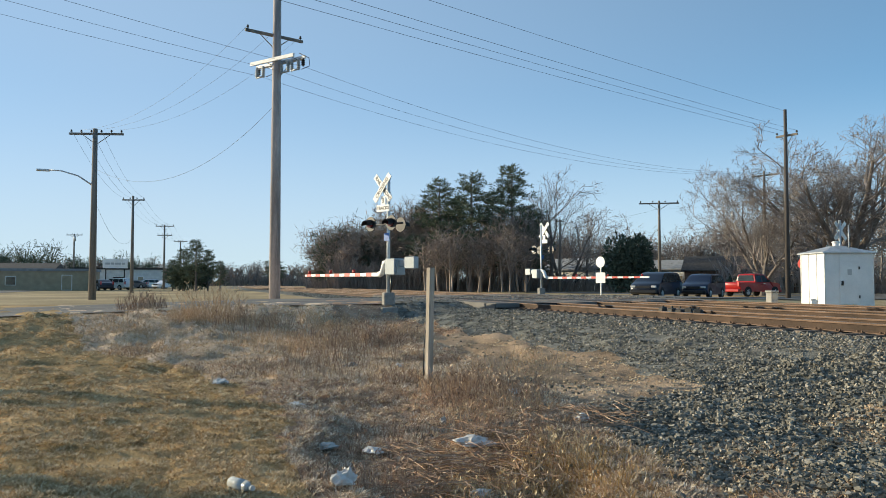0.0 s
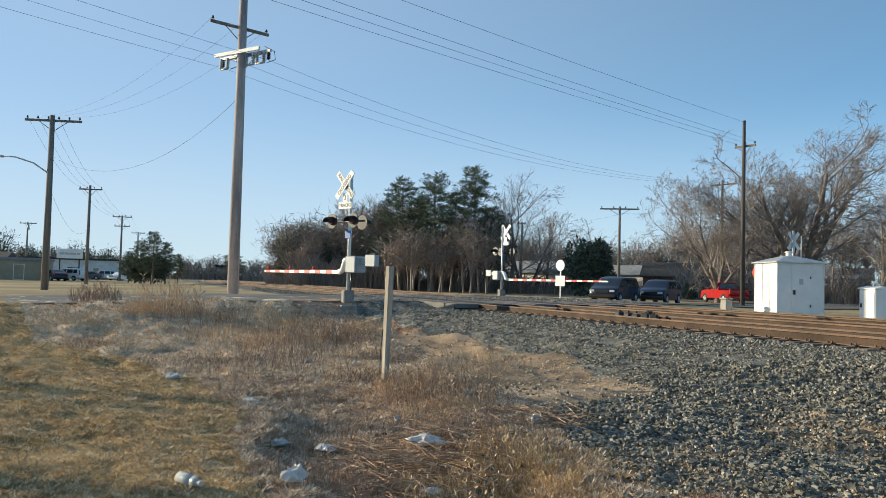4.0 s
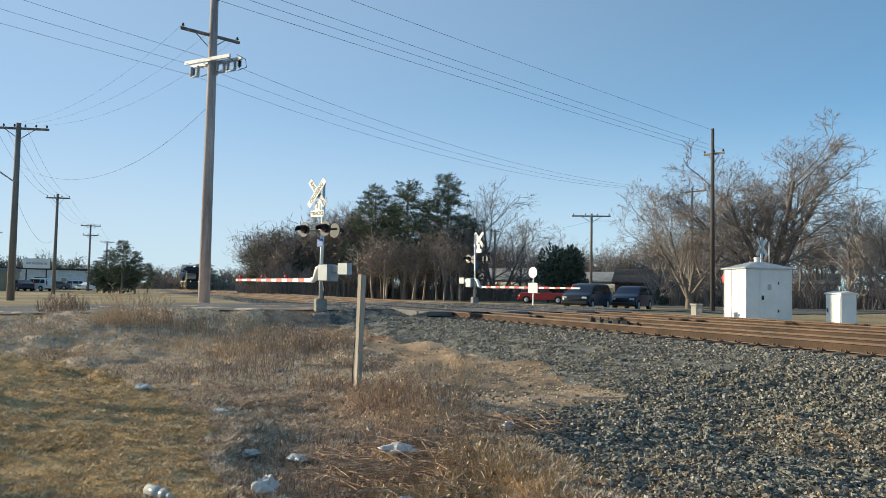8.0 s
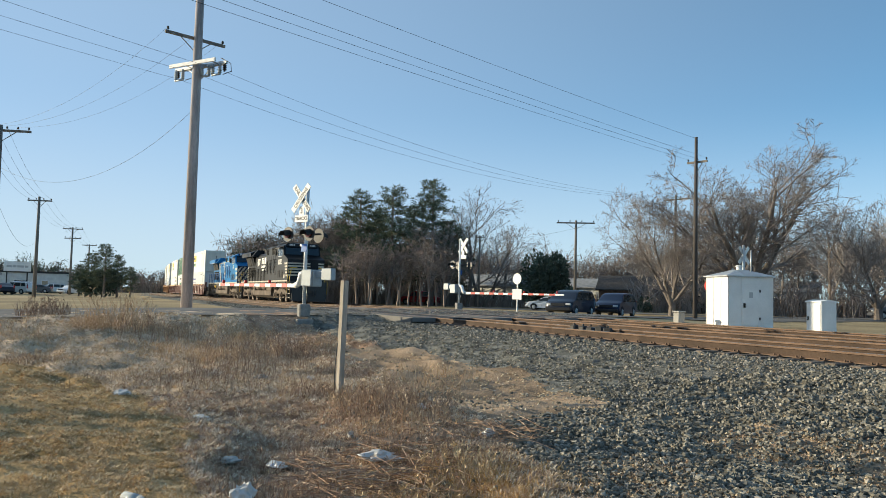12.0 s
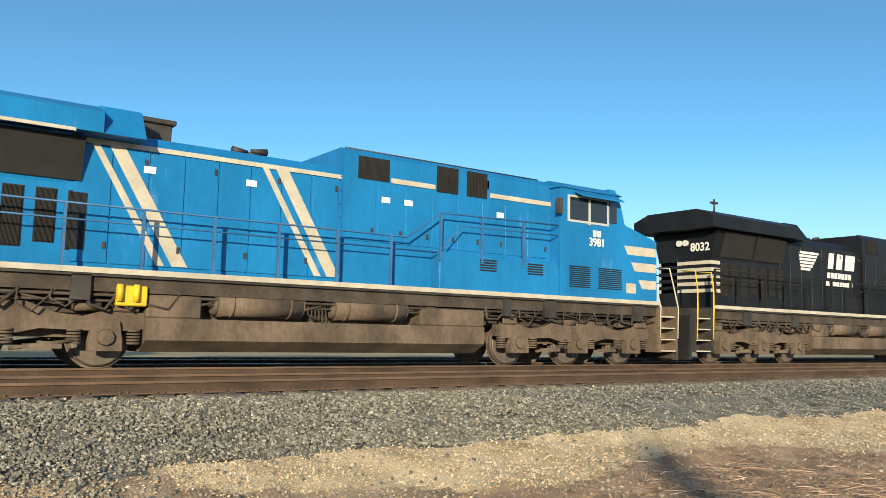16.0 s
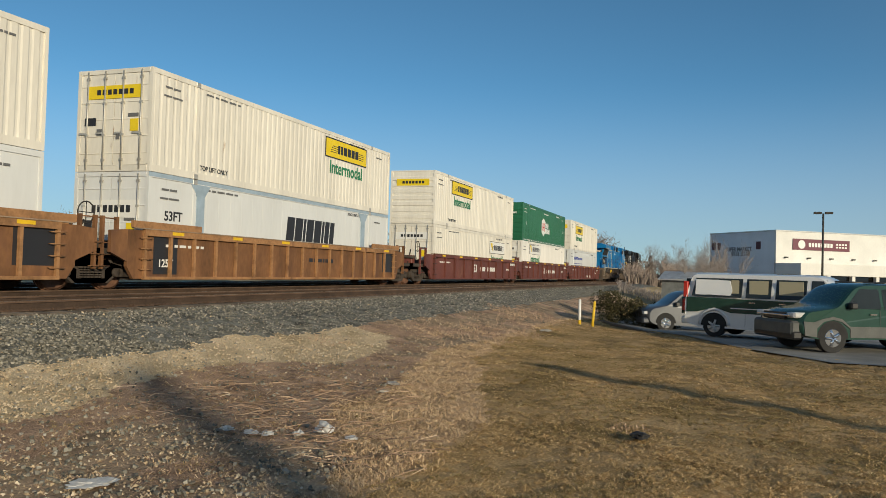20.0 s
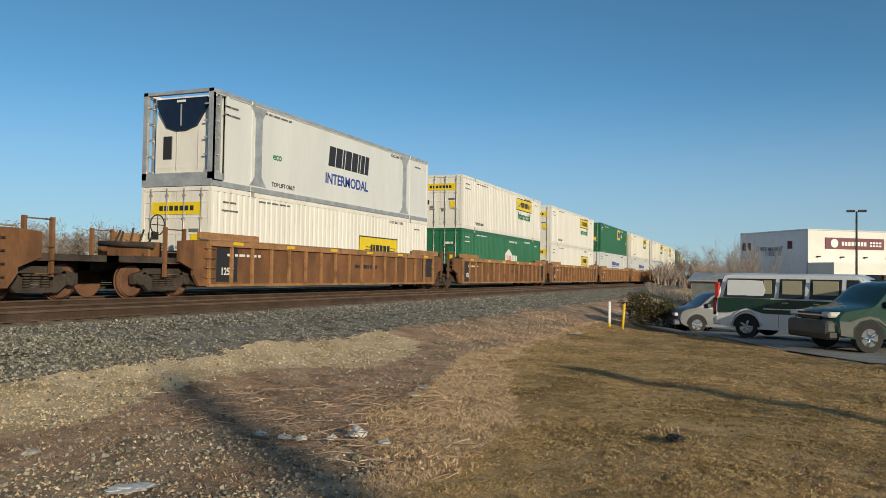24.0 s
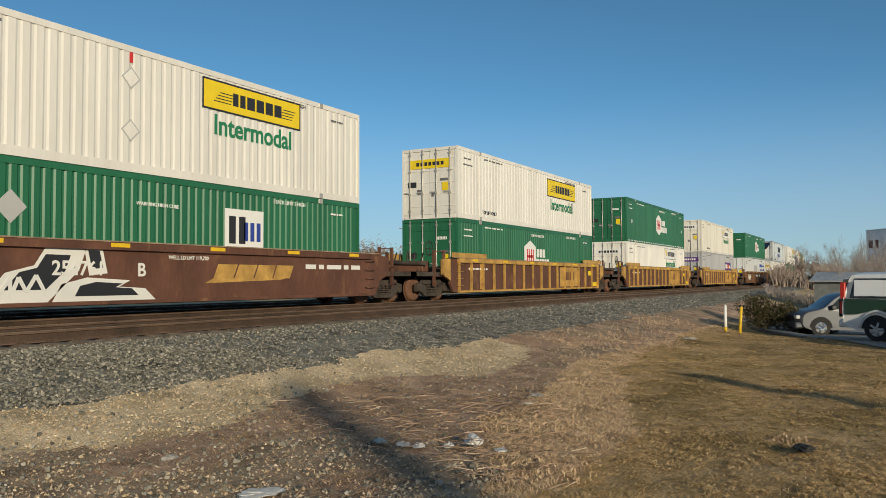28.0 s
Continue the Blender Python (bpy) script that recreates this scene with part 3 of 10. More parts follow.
def loco_truck(parent, x, label_wheel="steel locomotive wheel"):
    """Three-axle truck: side frame with axle boxes, springs, brake rigging and six wheels."""
    bm = bmesh.new()
    for s in (-1, 1):
        y0, y1 = (s * 1.08, s * 1.25) if s > 0 else (s * 1.25, s * 1.08)
        out = [(-2.75, 0.72), (-2.75, 1.0), (-2.1, 1.05), (-1.65, 0.92), (-1.2, 0.98), (-0.75, 1.16), (0.75, 1.16), (1.2, 0.98), (1.65, 0.92), (2.1, 1.05), (2.75, 1.0), (2.75, 0.72), (2.2, 0.66), (1.0, 0.70), (0.55, 0.60), (-0.55, 0.60), (-1.0, 0.70), (-2.2, 0.66)]
        bm_prism(bm, [(x + a, b) for a, b in out], y0, y1)
        for ax in (-2.05, 0.0, 2.05):
            bx0, bx1 = x + ax - 0.22, x + ax + 0.22
            yo = s * 1.32 if s < 0 else 1.14
            bm_prism(bm, [(bx0 - 0.06, 0.32), (bx1 + 0.06, 0.32), (bx1 + 0.06, 0.50), (bx1, 0.84), (bx0, 0.84), (bx0 - 0.06, 0.50)], s * 1.33 if s < 0 else 1.15, s * 1.15 if s < 0 else 1.33)
            bm_tube(bm, (x + ax, s * 1.33, 0.56), (x + ax, s * 1.40, 0.56), 0.15, 0.13, 14)
            for k in (-0.5, 0.5):
                for q in range(5):
                    bm_tube(bm, (x + ax + k, s * 1.20, 0.44 + q * 0.055), (x + ax + k, s * 1.20, 0.475 + q * 0.055), 0.125, 0.125, 10)
            bm_tube(bm, (x + ax - 0.55, s * 1.2, 1.12), (x + ax - 0.1, s * 1.2, 1.12), 0.11, 0.11, 10)
        for k in (-1.0, 1.05):
            bm_box(bm, x + k - 0.3, x + k + 0.3, s * 1.28 - 0.05, s * 1.28 + 0.05, 0.36, 0.44)
            bm_tube(bm, (x + k - 0.5, s * 1.3, 0.36), (x + k + 0.5, s * 1.3, 0.50), 0.035, n=6)
        bm_box(bm, x - 2.6, x - 2.15, s * 1.26 - 0.06, s * 1.26 + 0.06, 1.02, 1.32, 0.02)
        bm_box(bm, x + 2.15, x + 2.6, s * 1.26 - 0.06, s * 1.26 + 0.06, 1.02, 1.32, 0.02)
        bm_path(bm, [(x - 2.7, s * 1.24, 1.42), (x - 1.2, s * 1.26, 1.34), (x + 0.3, s * 1.26, 1.40), (x + 1.6, s * 1.24, 1.32), (x + 2.7, s * 1.24, 1.40)], 0.025, 5)
    bm_box(bm, x - 2.4, x + 2.4, -0.9, 0.9, 0.55, 1.0)
    tr = part("truck", bm, M_GRIME, parent, "dust-brown three-axle truck")
    wm = wheel_mesh(0.53)
    for ax in (-2.05, 0.0, 2.05):
        for s in (-1, 1):
            part("wheel", wm, None, tr, m=pose(x + ax, s * 0.755, 0.53, 0, 0, 0 if s < 0 else 180))
    return tr


def locomotive(name, label, paint, low_paint, blue):
    """Six-axle freight locomotive, 0 at the cab's front corner, running to -19.4; z over the rails."""
    lo = thing(name, label, "locomotive", "locomotives of the train")
    D = -19.4
    HY, CY = 1.0, 1.50
    # frame and sill
    bm = bmesh.new()
    bm_box(bm, D, 0.0, -1.42, 1.42, 1.36, 1.62)
    bm_box(bm, D - 0.9, D, -0.5, 0.5, 0.75, 1.5)
    bm_box(bm, 0, 0.9, -0.5, 0.5, 0.75, 1.5)
    for k in range(26):
        x = D + 0.5 + k * 0.74
        bm_tube(bm, (x, -1.35, 1.36 - 0.1 * (k % 3)), (x + 0.66, -1.35, 1.34 - 0.1 * ((k + 1) % 3)), 0.022, n=5)
    bm_path(bm, [(D + 0.3, -1.38, 1.30), (0 - 0.3, -1.38, 1.30)], 0.03, 6)
    bm_path(bm, [(D + 0.3, -1.33, 1.20), (0 - 0.3, -1.33, 1.20)], 0.025, 6)
    part("frame", bm, M_GRIME2, lo)
    box_part("underframe", D + 0.7, -0.7, -1.0, 1.0, 0.98, 1.36, M_GRIME2, lo)
    rr = random.Random(8)
    for k in range(34):
        x = D + 0.8 + k * 0.52
        if -13.9 < x < -6.2:
            continue
        bm = bmesh.new()
        z = rr.uniform(1.1, 1.3)
        bm_path(bm, [(x, -1.42, 1.38), (x + rr.uniform(-0.05, 0.1), -1.43, z), (x + rr.uniform(0.2, 0.5), -1.43, z - rr.uniform(0.0, 0.15)), (x + rr.uniform(0.45, 0.7), -1.40, 1.36)], rr.choice((0.018, 0.026, 0.034)), 5)
        part("hose", bm, M_GRIME2, lo)
    for x in (-5.6, -4.3, -1.0, -17.9, -15.2):
        box_part("bracket", x, x + rr.uniform(0.2, 0.4), -1.5, -1.38, 1.2, 1.64, M_DARKMETAL, lo)
    box_part("deck", D, 0, -1.5, 1.5, 1.62, 1.70, M_DARKMETAL, lo)
    for s in (-1, 1):
        box_part("sill_stripe", D, 0.0, s * 1.505 - 0.02, s * 1.505 + 0.02, 1.67, 1.77, M_CREAM, lo, 0.0, "cream sill stripe")
    # hood in sections
    bm = bmesh.new()
    bm_prism(bm, [(-HY, 1.70), (HY, 1.70), (HY, 4.10), (HY - 0.22, 4.34), (-HY + 0.22, 4.34), (-HY, 4.10)], -15.3, -9.85, "x")
    part("engine_hood", bm, paint, lo)
    bm = bmesh.new()
    bm_prism(bm, [(-HY - 0.12, 1.70), (HY + 0.12, 1.70), (HY + 0.12, 4.62), (HY - 0.05, 4.76), (-HY + 0.05, 4.76), (-HY - 0.12, 4.62)], -9.85, -3.8, "x")
    part("inverter_cab", bm, paint, lo)
    bm = bmesh.new()
    bm_prism(bm, [(-HY, 1.70), (HY, 1.70), (HY, 3.25), (HY + 0.22, 4.12), (-HY - 0.22, 4.12), (-HY, 3.25)], D + 0.55, -15.3, "x")
    part("radiator_compartment", bm, paint, lo)
    bm = bmesh.new()
    bm_prism(bm, [(-1.53, 4.14), (1.53, 4.14), (1.53, 4.52), (0.95, 4.74), (-0.95, 4.74), (-1.53, 4.52)], D - 0.05, -14.85, "x")
    bm_prism(bm, [(-1.5, 4.14), (1.5, 4.14), (1.05, 4.74), (-1.05, 4.74)], -14.85, -14.1, "x")
    part("radiator_wing", bm, paint, lo, "overhanging radiator wing")
    # radiator intake screens under the wing
    for k in range(2):
        x0 = D + 0.95 + k * 1.75
        for s in (-1, 1):
            bm = bmesh.new()
            bm_prism(bm, [(s * (HY + 0.06), 3.32), (s * (HY + 0.27), 4.06), (s * (HY + 0.235), 4.08), (s * (HY + 0.02), 3.33)], x0, x0 + 1.62, "x")
            part("radiator_screen", bm, M_GRILLE, lo)
    # engine doors: raised panels with latches and louvred vents at the rear
    for s in (-1, 1):
        y = s * HY
        for k in range(8):
            x0 = -15.2 + k * 0.665
            bm = bmesh.new()
            bm_box(bm, x0 + 0.02, x0 + 0.64, min(y, y + s * 0.025), max(y, y + s * 0.025), 1.88, 4.02, 0.008)
            d = part("door", bm, paint, lo)
            box_part("latch", x0 + 0.55, x0 + 0.60, min(y + s * 0.025, y + s * 0.05), max(y + s * 0.025, y + s * 0.05), 2.15 + 1.6 * (k % 2), 2.27 + 1.6 * (k % 2), M_DARKMETAL, d)
        for k in range(7):
            x0 = D + 1.0 + k * 0.52
            bm = bmesh.new()
            for q in range(16):
                bm_box(bm, x0 + 0.03 + q * 0.019, x0 + 0.042 + q * 0.019, min(y + s * 0.012, y + s * 0.04), max(y + s * 0.012, y + s * 0.04), 2.10 + 0.1 * (k % 2), 3.12)
            bm_box(bm, x0 + 0.02, x0 + 0.36, min(y, y + s * 0.012), max(y, y + s * 0.012), 2.08 + 0.1 * (k % 2), 3.14)
            part("vent", bm, M_GRILLE, lo)
        yi = s * (HY + 0.12)
        for k, (x0, x1, z0, z1) in enumerate(((-9.5, -8.7, 4.10, 4.60), (-7.4, -6.78, 4.05, 4.66), (-6.52, -5.9, 4.05, 4.66), (-5.75, -5.35, 4.30, 4.58) if not blue else (-5.9, -5.88, 4.3, 4.5))):
            bm = bmesh.new()
            bm_box(bm, x0, x1, min(yi, yi + s * 0.012), max(yi, yi + s * 0.012), z0, z1)
            n = 14
            for q in range(n):
                xx = x0 + (x1 - x0) * (q + 0.2) / n
                bm_box(bm, xx, xx + 0.02, min(yi + s * 0.012, yi + s * 0.035), max(yi + s * 0.012, yi + s * 0.035), z0, z1)
            part("air_grille", bm, M_GRILLE, lo)
        for k in range(8):
            x0 = -9.75 + k * 0.735
            bm = bmesh.new()
            bm_box(bm, x0 + 0.03, x0 + 0.70, min(yi, yi + s * 0.02), max(yi, yi + s * 0.02), 2.72, 3.95, 0.006)
            d = part("door", bm, paint, lo)
            box_part("latch", x0 + 0.6, x0 + 0.65, min(yi + s * 0.02, yi + s * 0.045), max(yi + s * 0.02, yi + s * 0.045), 2.9, 3.02, M_DARKMETAL, d)
        # low battery boxes beside the walkway
        bm = bmesh.new()
        yo = s * 1.46
        bm_box(bm, -7.5, -3.8, min(yi, yo), max(yi, yo), 1.70, 2.62, 0.02)
        bb = part("battery_box", bm, low_paint, lo)
        for x0 in (-6.35, -4.85):
            bm = bmesh.new()
            for q in range(5):
                bm_box(bm, x0, x0 + 0.5, min(yo, yo + s * 0.02), max(yo, yo + s * 0.02), 2.25 + q * 0.06, 2.28 + q * 0.06)
            part("louvre", bm, M_GRILLE, bb)
    # cab: side profile, full width
    bm = bmesh.new()
    prof = [(-3.8, 1.70), (-0.08, 1.70), (-0.08, 3.44), (-0.35, 3.52), (-1.38, 3.80), (-1.62, 4.56), (-3.8, 4.56)]
    bm_prism(bm, prof, -CY, CY)
    part("cab", bm, paint, lo)
    bm = bmesh.new()
    bm_prism(bm, [(-CY - 0.04, 4.56), (CY + 0.04, 4.56), (CY - 0.35, 4.76), (-CY + 0.35, 4.76)], -3.85, -1.5, "x")
    part("cab_roof", bm, paint, lo)
    for s in (-1, 1):
        y = s * CY
        def side_box(nm, x0, x1, z0, z1, m, d=0.015, lab=""):
            return box_part(nm, x0, x1, min(y, y + s * d), max(y, y + s * d), z0, z1, m, lo, 0.0, lab)
        fr = side_box("window_frame", -3.54, -2.02, 3.70, 4.40, D_GRY, 0.012)
        side_box("side_window", -3.46, -2.80, 3.76, 4.35, M_GLASS, 0.02)
        side_box("side_window", -2.73, -2.10, 3.76, 4.35, M_GLASS, 0.02)
        side_box("window_divider", -2.80, -2.73, 3.66, 4.40, D_GRY, 0.035)
        side_box("quarter_window", -1.98, -1.72, 3.80, 4.34, M_GLASS, 0.018)
        bm = bmesh.new()
        ya, yb = y, y + s * 0.32
        bm_prism(bm, [(ya, 4.50), (yb, 4.34), (yb, 4.37), (ya, 4.54)], -3.3, -1.75, "x")
        part("sun_visor", bm, M_DARKMETAL if not blue else low_paint, lo)
        for x0, x1 in ((-3.48, -2.74), (-2.42, -1.55)):
            g = side_box("louvred_door", x0 - 0.06, x1 + 0.06, 1.95, 2.66, paint, 0.012)
            bm = bmesh.new()
            for q in range(11):
                z = 2.02 + q * 0.052
                bm_box(bm, x0, x1, min(y + s * 0.012, y + s * 0.04), max(y + s * 0.012, y + s * 0.04), z, z + 0.022)
            part("louvre", bm, M_GRILLE, g)
        if s < 0:
            bm = bmesh.new()
            for (x0, z0, z1) in (((-1.41, 3.0, 3.24), (-1.13, 2.56, 2.80), (-0.84, 2.09, 2.33)) if blue else ((-1.15, 3.03, 3.17), (-1.03, 2.79, 2.93), (-0.91, 2.55, 2.69), (-0.79, 2.31, 2.45), (-0.66, 2.08, 2.20))):
                bm_prism(bm, [(x0, z1), (x0 + 0.14, z0), (-0.1, z0), (-0.1, z1)], y - 0.006, y)
            part("nose_stripe", bm, M_CREAM, lo, "cream nose stripes")
            panel(lo, "notice_plate", rect(-1.33, -0.95, 1.95, 2.22), y, M_CREAM)
        # mirror and cab rear window
        box_part("mirror", -3.95, -3.85, min(y, y + s * 0.15), max(y, y + s * 0.15), 3.85, 4.25, M_DARKMETAL, lo)
    # windscreen, number boards, headlights, nose door
    sl = math.atan2(0.24, 0.76)
    for y0, y1 in ((-1.36, -0.08), (0.08, 1.36)):
        bm = bmesh.new()
        bm_prism(bm, [(-1.37, 3.86), (-1.35, 3.865), (-1.555, 4.50), (-1.575, 4.495)], y0, y1)
        part("windscreen", bm, M_GLASS, lo)
    bm = bmesh.new()
    bm_prism(bm, [(-1.62, 4.50), (-1.40, 4.52), (-1.48, 4.78), (-1.75, 4.78)], -1.25, 1.25)
    nb = part("number_board_housing", bm, paint, lo)
    for y0 in (-1.15, 0.55):
        bm = bmesh.new()
        bm_prism(bm, [(-1.395, 4.55), (-1.38, 4.55), (-1.44, 4.73), (-1.455, 4.73)], y0, y0 + 0.6)
        part("number_board", bm, D_BLK, lo)
        for w in range(4):
            bm = bmesh.new()
            bm_prism(bm, [(-1.378, 4.585), (-1.372, 4.585), (-1.415, 4.70), (-1.421, 4.70)], y0 + 0.09 + w * 0.11, y0 + 0.16 + w * 0.11)
            part("number_bar", bm, M_LETTER, lo)
    for y0 in (-0.13, 0.13):
        bm = bmesh.new()
        bm_tube(bm, (-1.46, y0, 4.65), (-1.40, y0, 4.64), 0.10, 0.10, 12)
        part("headlight", bm, M_HEAD if not blue else M_LAMP_OFF, lo)
    box_part("nose_door", -0.08, -0.05, 0.35, 1.0, 1.9, 3.3, paint, lo)
    # front nose stripes
    bm = bmesh.new()
    if blue:
        for k in range(-3, 7):
            y0 = -1.45 + k * 0.42
            quad = []
            for a, b in (((y0, 1.85), (y0 + 1.1, 3.35)), ((y0 + 1.31, 3.35), (y0 + 0.21, 1.85))):
                for q, o in ((a, b), (b, a)):
                    y = min(1.45, max(-1.45, q[0]))
                    quad.append((y, q[1] + (y - q[0]) * 1.5 / 1.1))
            if quad[0][1] < 3.3 and quad[3][1] < 3.3 and quad[1][0] > -1.44:
                bm_prism(bm, quad, -0.078, -0.07, "x")
    else:
        for z0 in (2.12, 2.36, 2.60, 2.84, 3.06):
            bm_box(bm, -0.075, -0.07, -1.45, 1.45, z0, z0 + 0.12)
    part("front_stripe", bm, M_CREAM, lo)
    if blue:
        box_part("front_panel", -0.082, -0.0785, -1.48, 1.48, 1.75, 3.42, P_FRONT, lo, 0.0, "dark navy nose panel")
    # steps, end rails, pilot, couplers
    for x_end, sgn in ((0.0, 1), (D, -1)):
        for s in (-1, 1):
            for z in (0.38, 0.70, 1.02, 1.34):
                box_part("step", min(x_end + sgn * 0.12, x_end + sgn * 0.78), max(x_end + sgn * 0.12, x_end + sgn * 0.78), min(s * 1.05, s * 1.45), max(s * 1.05, s * 1.45), z, z + 0.035, M_CREAM, lo)
            for q0, q1, w0, w1 in ((0, 0.12, 1.02, 1.48), (0.12, 0.80, 0.98, 1.04), (0.80, 0.86, 0.6, 1.45)):
                box_part("step_side", min(x_end + sgn * q0, x_end + sgn * q1), max(x_end + sgn * q0, x_end + sgn * q1), min(s * w0, s * w1), max(s * w0, s * w1), 0.36, 1.66, M_GRIME if blue else M_DARKMETAL, lo)
            for xx in (0.06, 0.82):
                bm = bmesh.new()
                X = x_end + sgn * xx
                bm_path(bm, [(X, s * 1.5, 0.75), (X, s * 1.53, 1.6), (X - sgn * 0.1, s * 1.46, 2.2), (X - sgn * 0.15, s * 1.35, 2.75), (X - sgn * 0.15, s * 0.9, 2.78)], 0.022, 6)
                part("grab_rail", bm, M_CREAM if blue else M_YELLOW, lo)
        bm = bmesh.new()
        bm_box(bm, min(x_end + sgn * 0.82, x_end + sgn * 0.92), max(x_end + sgn * 0.82, x_end + sgn * 0.92), -1.3, 1.3, 0.18, 1.45)
        bm_prism(bm, [(-1.35, 0.14), (1.35, 0.14), (1.35, 0.75), (-1.35, 0.75)], x_end + sgn * 0.92, x_end + sgn * 1.02, "x")
        part("pilot", bm, M_BLACK if not blue else M_GRIME2, lo)
        bm = bmesh.new()
        bm_box(bm, min(x_end + sgn * 0.9, x_end + sgn * 1.45), max(x_end + sgn * 0.9, x_end + sgn * 1.45), -0.13, 0.13, 0.75, 1.0, 0.03)
        for q in (-0.5, -0.3, 0.35, 0.55):
            bm_path(bm, [(x_end + sgn * 0.95, q, 1.0), (x_end + sgn * 1.15, q, 0.65), (x_end + sgn * 1.3, q * 0.8, 0.5), (x_end + sgn * 1.42, q * 0.6, 0.62)], 0.025, 5)
        part("coupler", bm, M_GRIME2, lo)
    for y0 in (-0.75, 0.75):
        bm = bmesh.new()
        bm_tube(bm, (0.88, y0, 1.66), (0.96, y0, 1.66), 0.1, 0.09, 12)
        part("ditch_light", bm, M_HEAD if not blue else M_LAMP_OFF, lo)
    # walkway handrails
    for s in (-1, 1):
        rail_mat = M_RAILBLACK if not blue else M_BLUE_DIRTY
        for x in [D + 0.1 + k * 1.31 for k in range(9)]:
            box_part("rail_post", x - 0.025, x + 0.025, s * 1.47 - 0.03, s * 1.47 + 0.03, 1.65, 2.86, rail_mat, lo)
        bm = bmesh.new()
        bm_path(bm, [(D + 0.1, s * 1.47, 2.86), (-8.4, s * 1.47, 2.86), (-7.5, s * 1.47, 3.50), (-3.85, s * 1.47, 3.56)], 0.02, 6)
        bm_path(bm, [(D + 0.1, s * 1.47, 2.58), (-7.6, s * 1.47, 2.58)], 0.016, 6)
        bm_path(bm, [(-7.5, s * 1.47, 2.62), (-6.9, s * 1.47, 3.25), (-3.85, s * 1.47, 3.30)], 0.016, 6)
        for x in (-7.5, -6.3, -5.0):
            box_part("rail_post", x - 0.025, x + 0.025, s * 1.47 - 0.03, s * 1.47 + 0.03, 2.4, 3.52, rail_mat, lo)
        part("handrail", bm, rail_mat, lo)
    # tank, air reservoirs, trucks
    bm = bmesh.new()
    bm_prism(bm, [(-1.02, 0.30), (1.02, 0.30), (1.42, 0.52), (1.42, 0.92), (-1.42, 0.92), (-1.42, 0.52)], -13.9, -6.15, "x")
    bm_box(bm, -13.9, -12.9, -1.42, 1.42, 0.92, 1.34, 0.03)
    bm_box(bm, -7.95, -6.15, -1.42, 1.42, 0.92, 1.32, 0.03)
    bm_box(bm, -12.9, -7.95, -0.95, 0.95, 0.92, 1.34)
    part("fuel_tank", bm, M_GRIME, lo, "dust-brown fuel tank")
    for x0 in (-12.65, -10.15):
        for s in (-1, 1):
            bm = bmesh.new()
            bm_tube(bm, (x0 + 0.08, s * 1.16, 1.24), (x0 + 1.84, s * 1.16, 1.24), 0.265, 0.265, 18)
            bm_tube(bm, (x0, s * 1.16, 1.24), (x0 + 0.08, s * 1.16, 1.24), 0.19, 0.265, 18)
            bm_tube(bm, (x0 + 1.84, s * 1.16, 1.24), (x0 + 1.92, s * 1.16, 1.24), 0.265, 0.19, 18)
            for q in (0.35, 1.55):
                bm_tube(bm, (x0 + q, s * 1.16, 1.24), (x0 + q + 0.05, s * 1.16, 1.24), 0.275, 0.275, 18)
            part("air_reservoir", bm, M_GRIME, lo)
    for q in range(6):
        bm = bmesh.new()
        bm_path(bm, [(-10.65 + q * 0.07, -1.3, 1.34), (-10.7 + q * 0.09, -1.36, 1.1 - 0.04 * q), (-10.5 + q * 0.03, -1.3, 0.95)], 0.02, 5)
        part("pipe", bm, M_GRIME2, lo)
    if blue:
        bm = bmesh.new()
        bm_box(bm, -14.45, -13.92, -1.5, -1.15, 1.12, 1.48, 0.02)
        for q in (0.02, 0.3):
            bm_tube(bm, (-14.42 + q, -1.52, 1.2), (-14.42 + q, -1.52, 1.5), 0.06, 0.06, 8)
        part("filter_box", bm, M_YELLOW, lo, "bright yellow filter box")
    loco_truck(lo, -2.9)
    loco_truck(lo, -16.6)
    # roof: stack, horns, antenna, lifting lugs
    bm = bmesh.new()
    bm_box(bm, -14.25, -13.35, -0.42, 0.42, 4.34, 4.74, 0.02)
    bm_box(bm, -14.32, -13.28, -0.48, 0.48, 4.74, 4.84, 0.02)
    part("exhaust", bm, M_DARKMETAL, lo)
    for k in range(9):
        box_part("roof_hatch", -15.1 + k * 0.58, -14.62 + k * 0.58, -0.6, 0.6, 4.34, 4.37, paint, lo, 0.008) if not 1 <= k <= 2 else None
    for s in (-1, 1):
        bm = bmesh.new()
        bm_path(bm, [(-9.7, s * 0.85, 4.80), (-4.0, s * 0.85, 4.80)], 0.018, 5)
        for k in range(5):
            bm_tube(bm, (-9.6 + k * 1.38, s * 0.85, 4.74), (-9.6 + k * 1.38, s * 0.85, 4.80), 0.014, n=5)
        part("roof_rail", bm, M_DARKMETAL, lo)
        bm = bmesh.new()
        for k in range(8):
            bm_tube(bm, (-9.86, s * 0.72, 2.0 + 0.3 * k), (-9.86, s * 1.04, 2.0 + 0.3 * k), 0.014, n=5)
        part("grab_irons", bm, M_DARKMETAL, lo)
    bm = bmesh.new()
    bm_tube(bm, (D + 0.9, -0.9, 4.74), (D + 0.9, -0.9, 5.15), 0.03, n=6)
    bm_box(bm, D + 0.75, D + 1.05, -0.95, -0.85, 5.0, 5.06)
    part("antenna", bm, M_DARKMETAL, lo)
    bm = bmesh.new()
    bm_tube(bm, (-11.6, 0, 4.34), (-11.6, 0, 4.52), 0.04, 0.04, 8)
    for q in (-0.18, 0.0, 0.18):
        bm_tube(bm, (-11.6, q, 4.55), (-11.25 if q else -11.95, q, 4.55), 0.035, 0.09, 10)
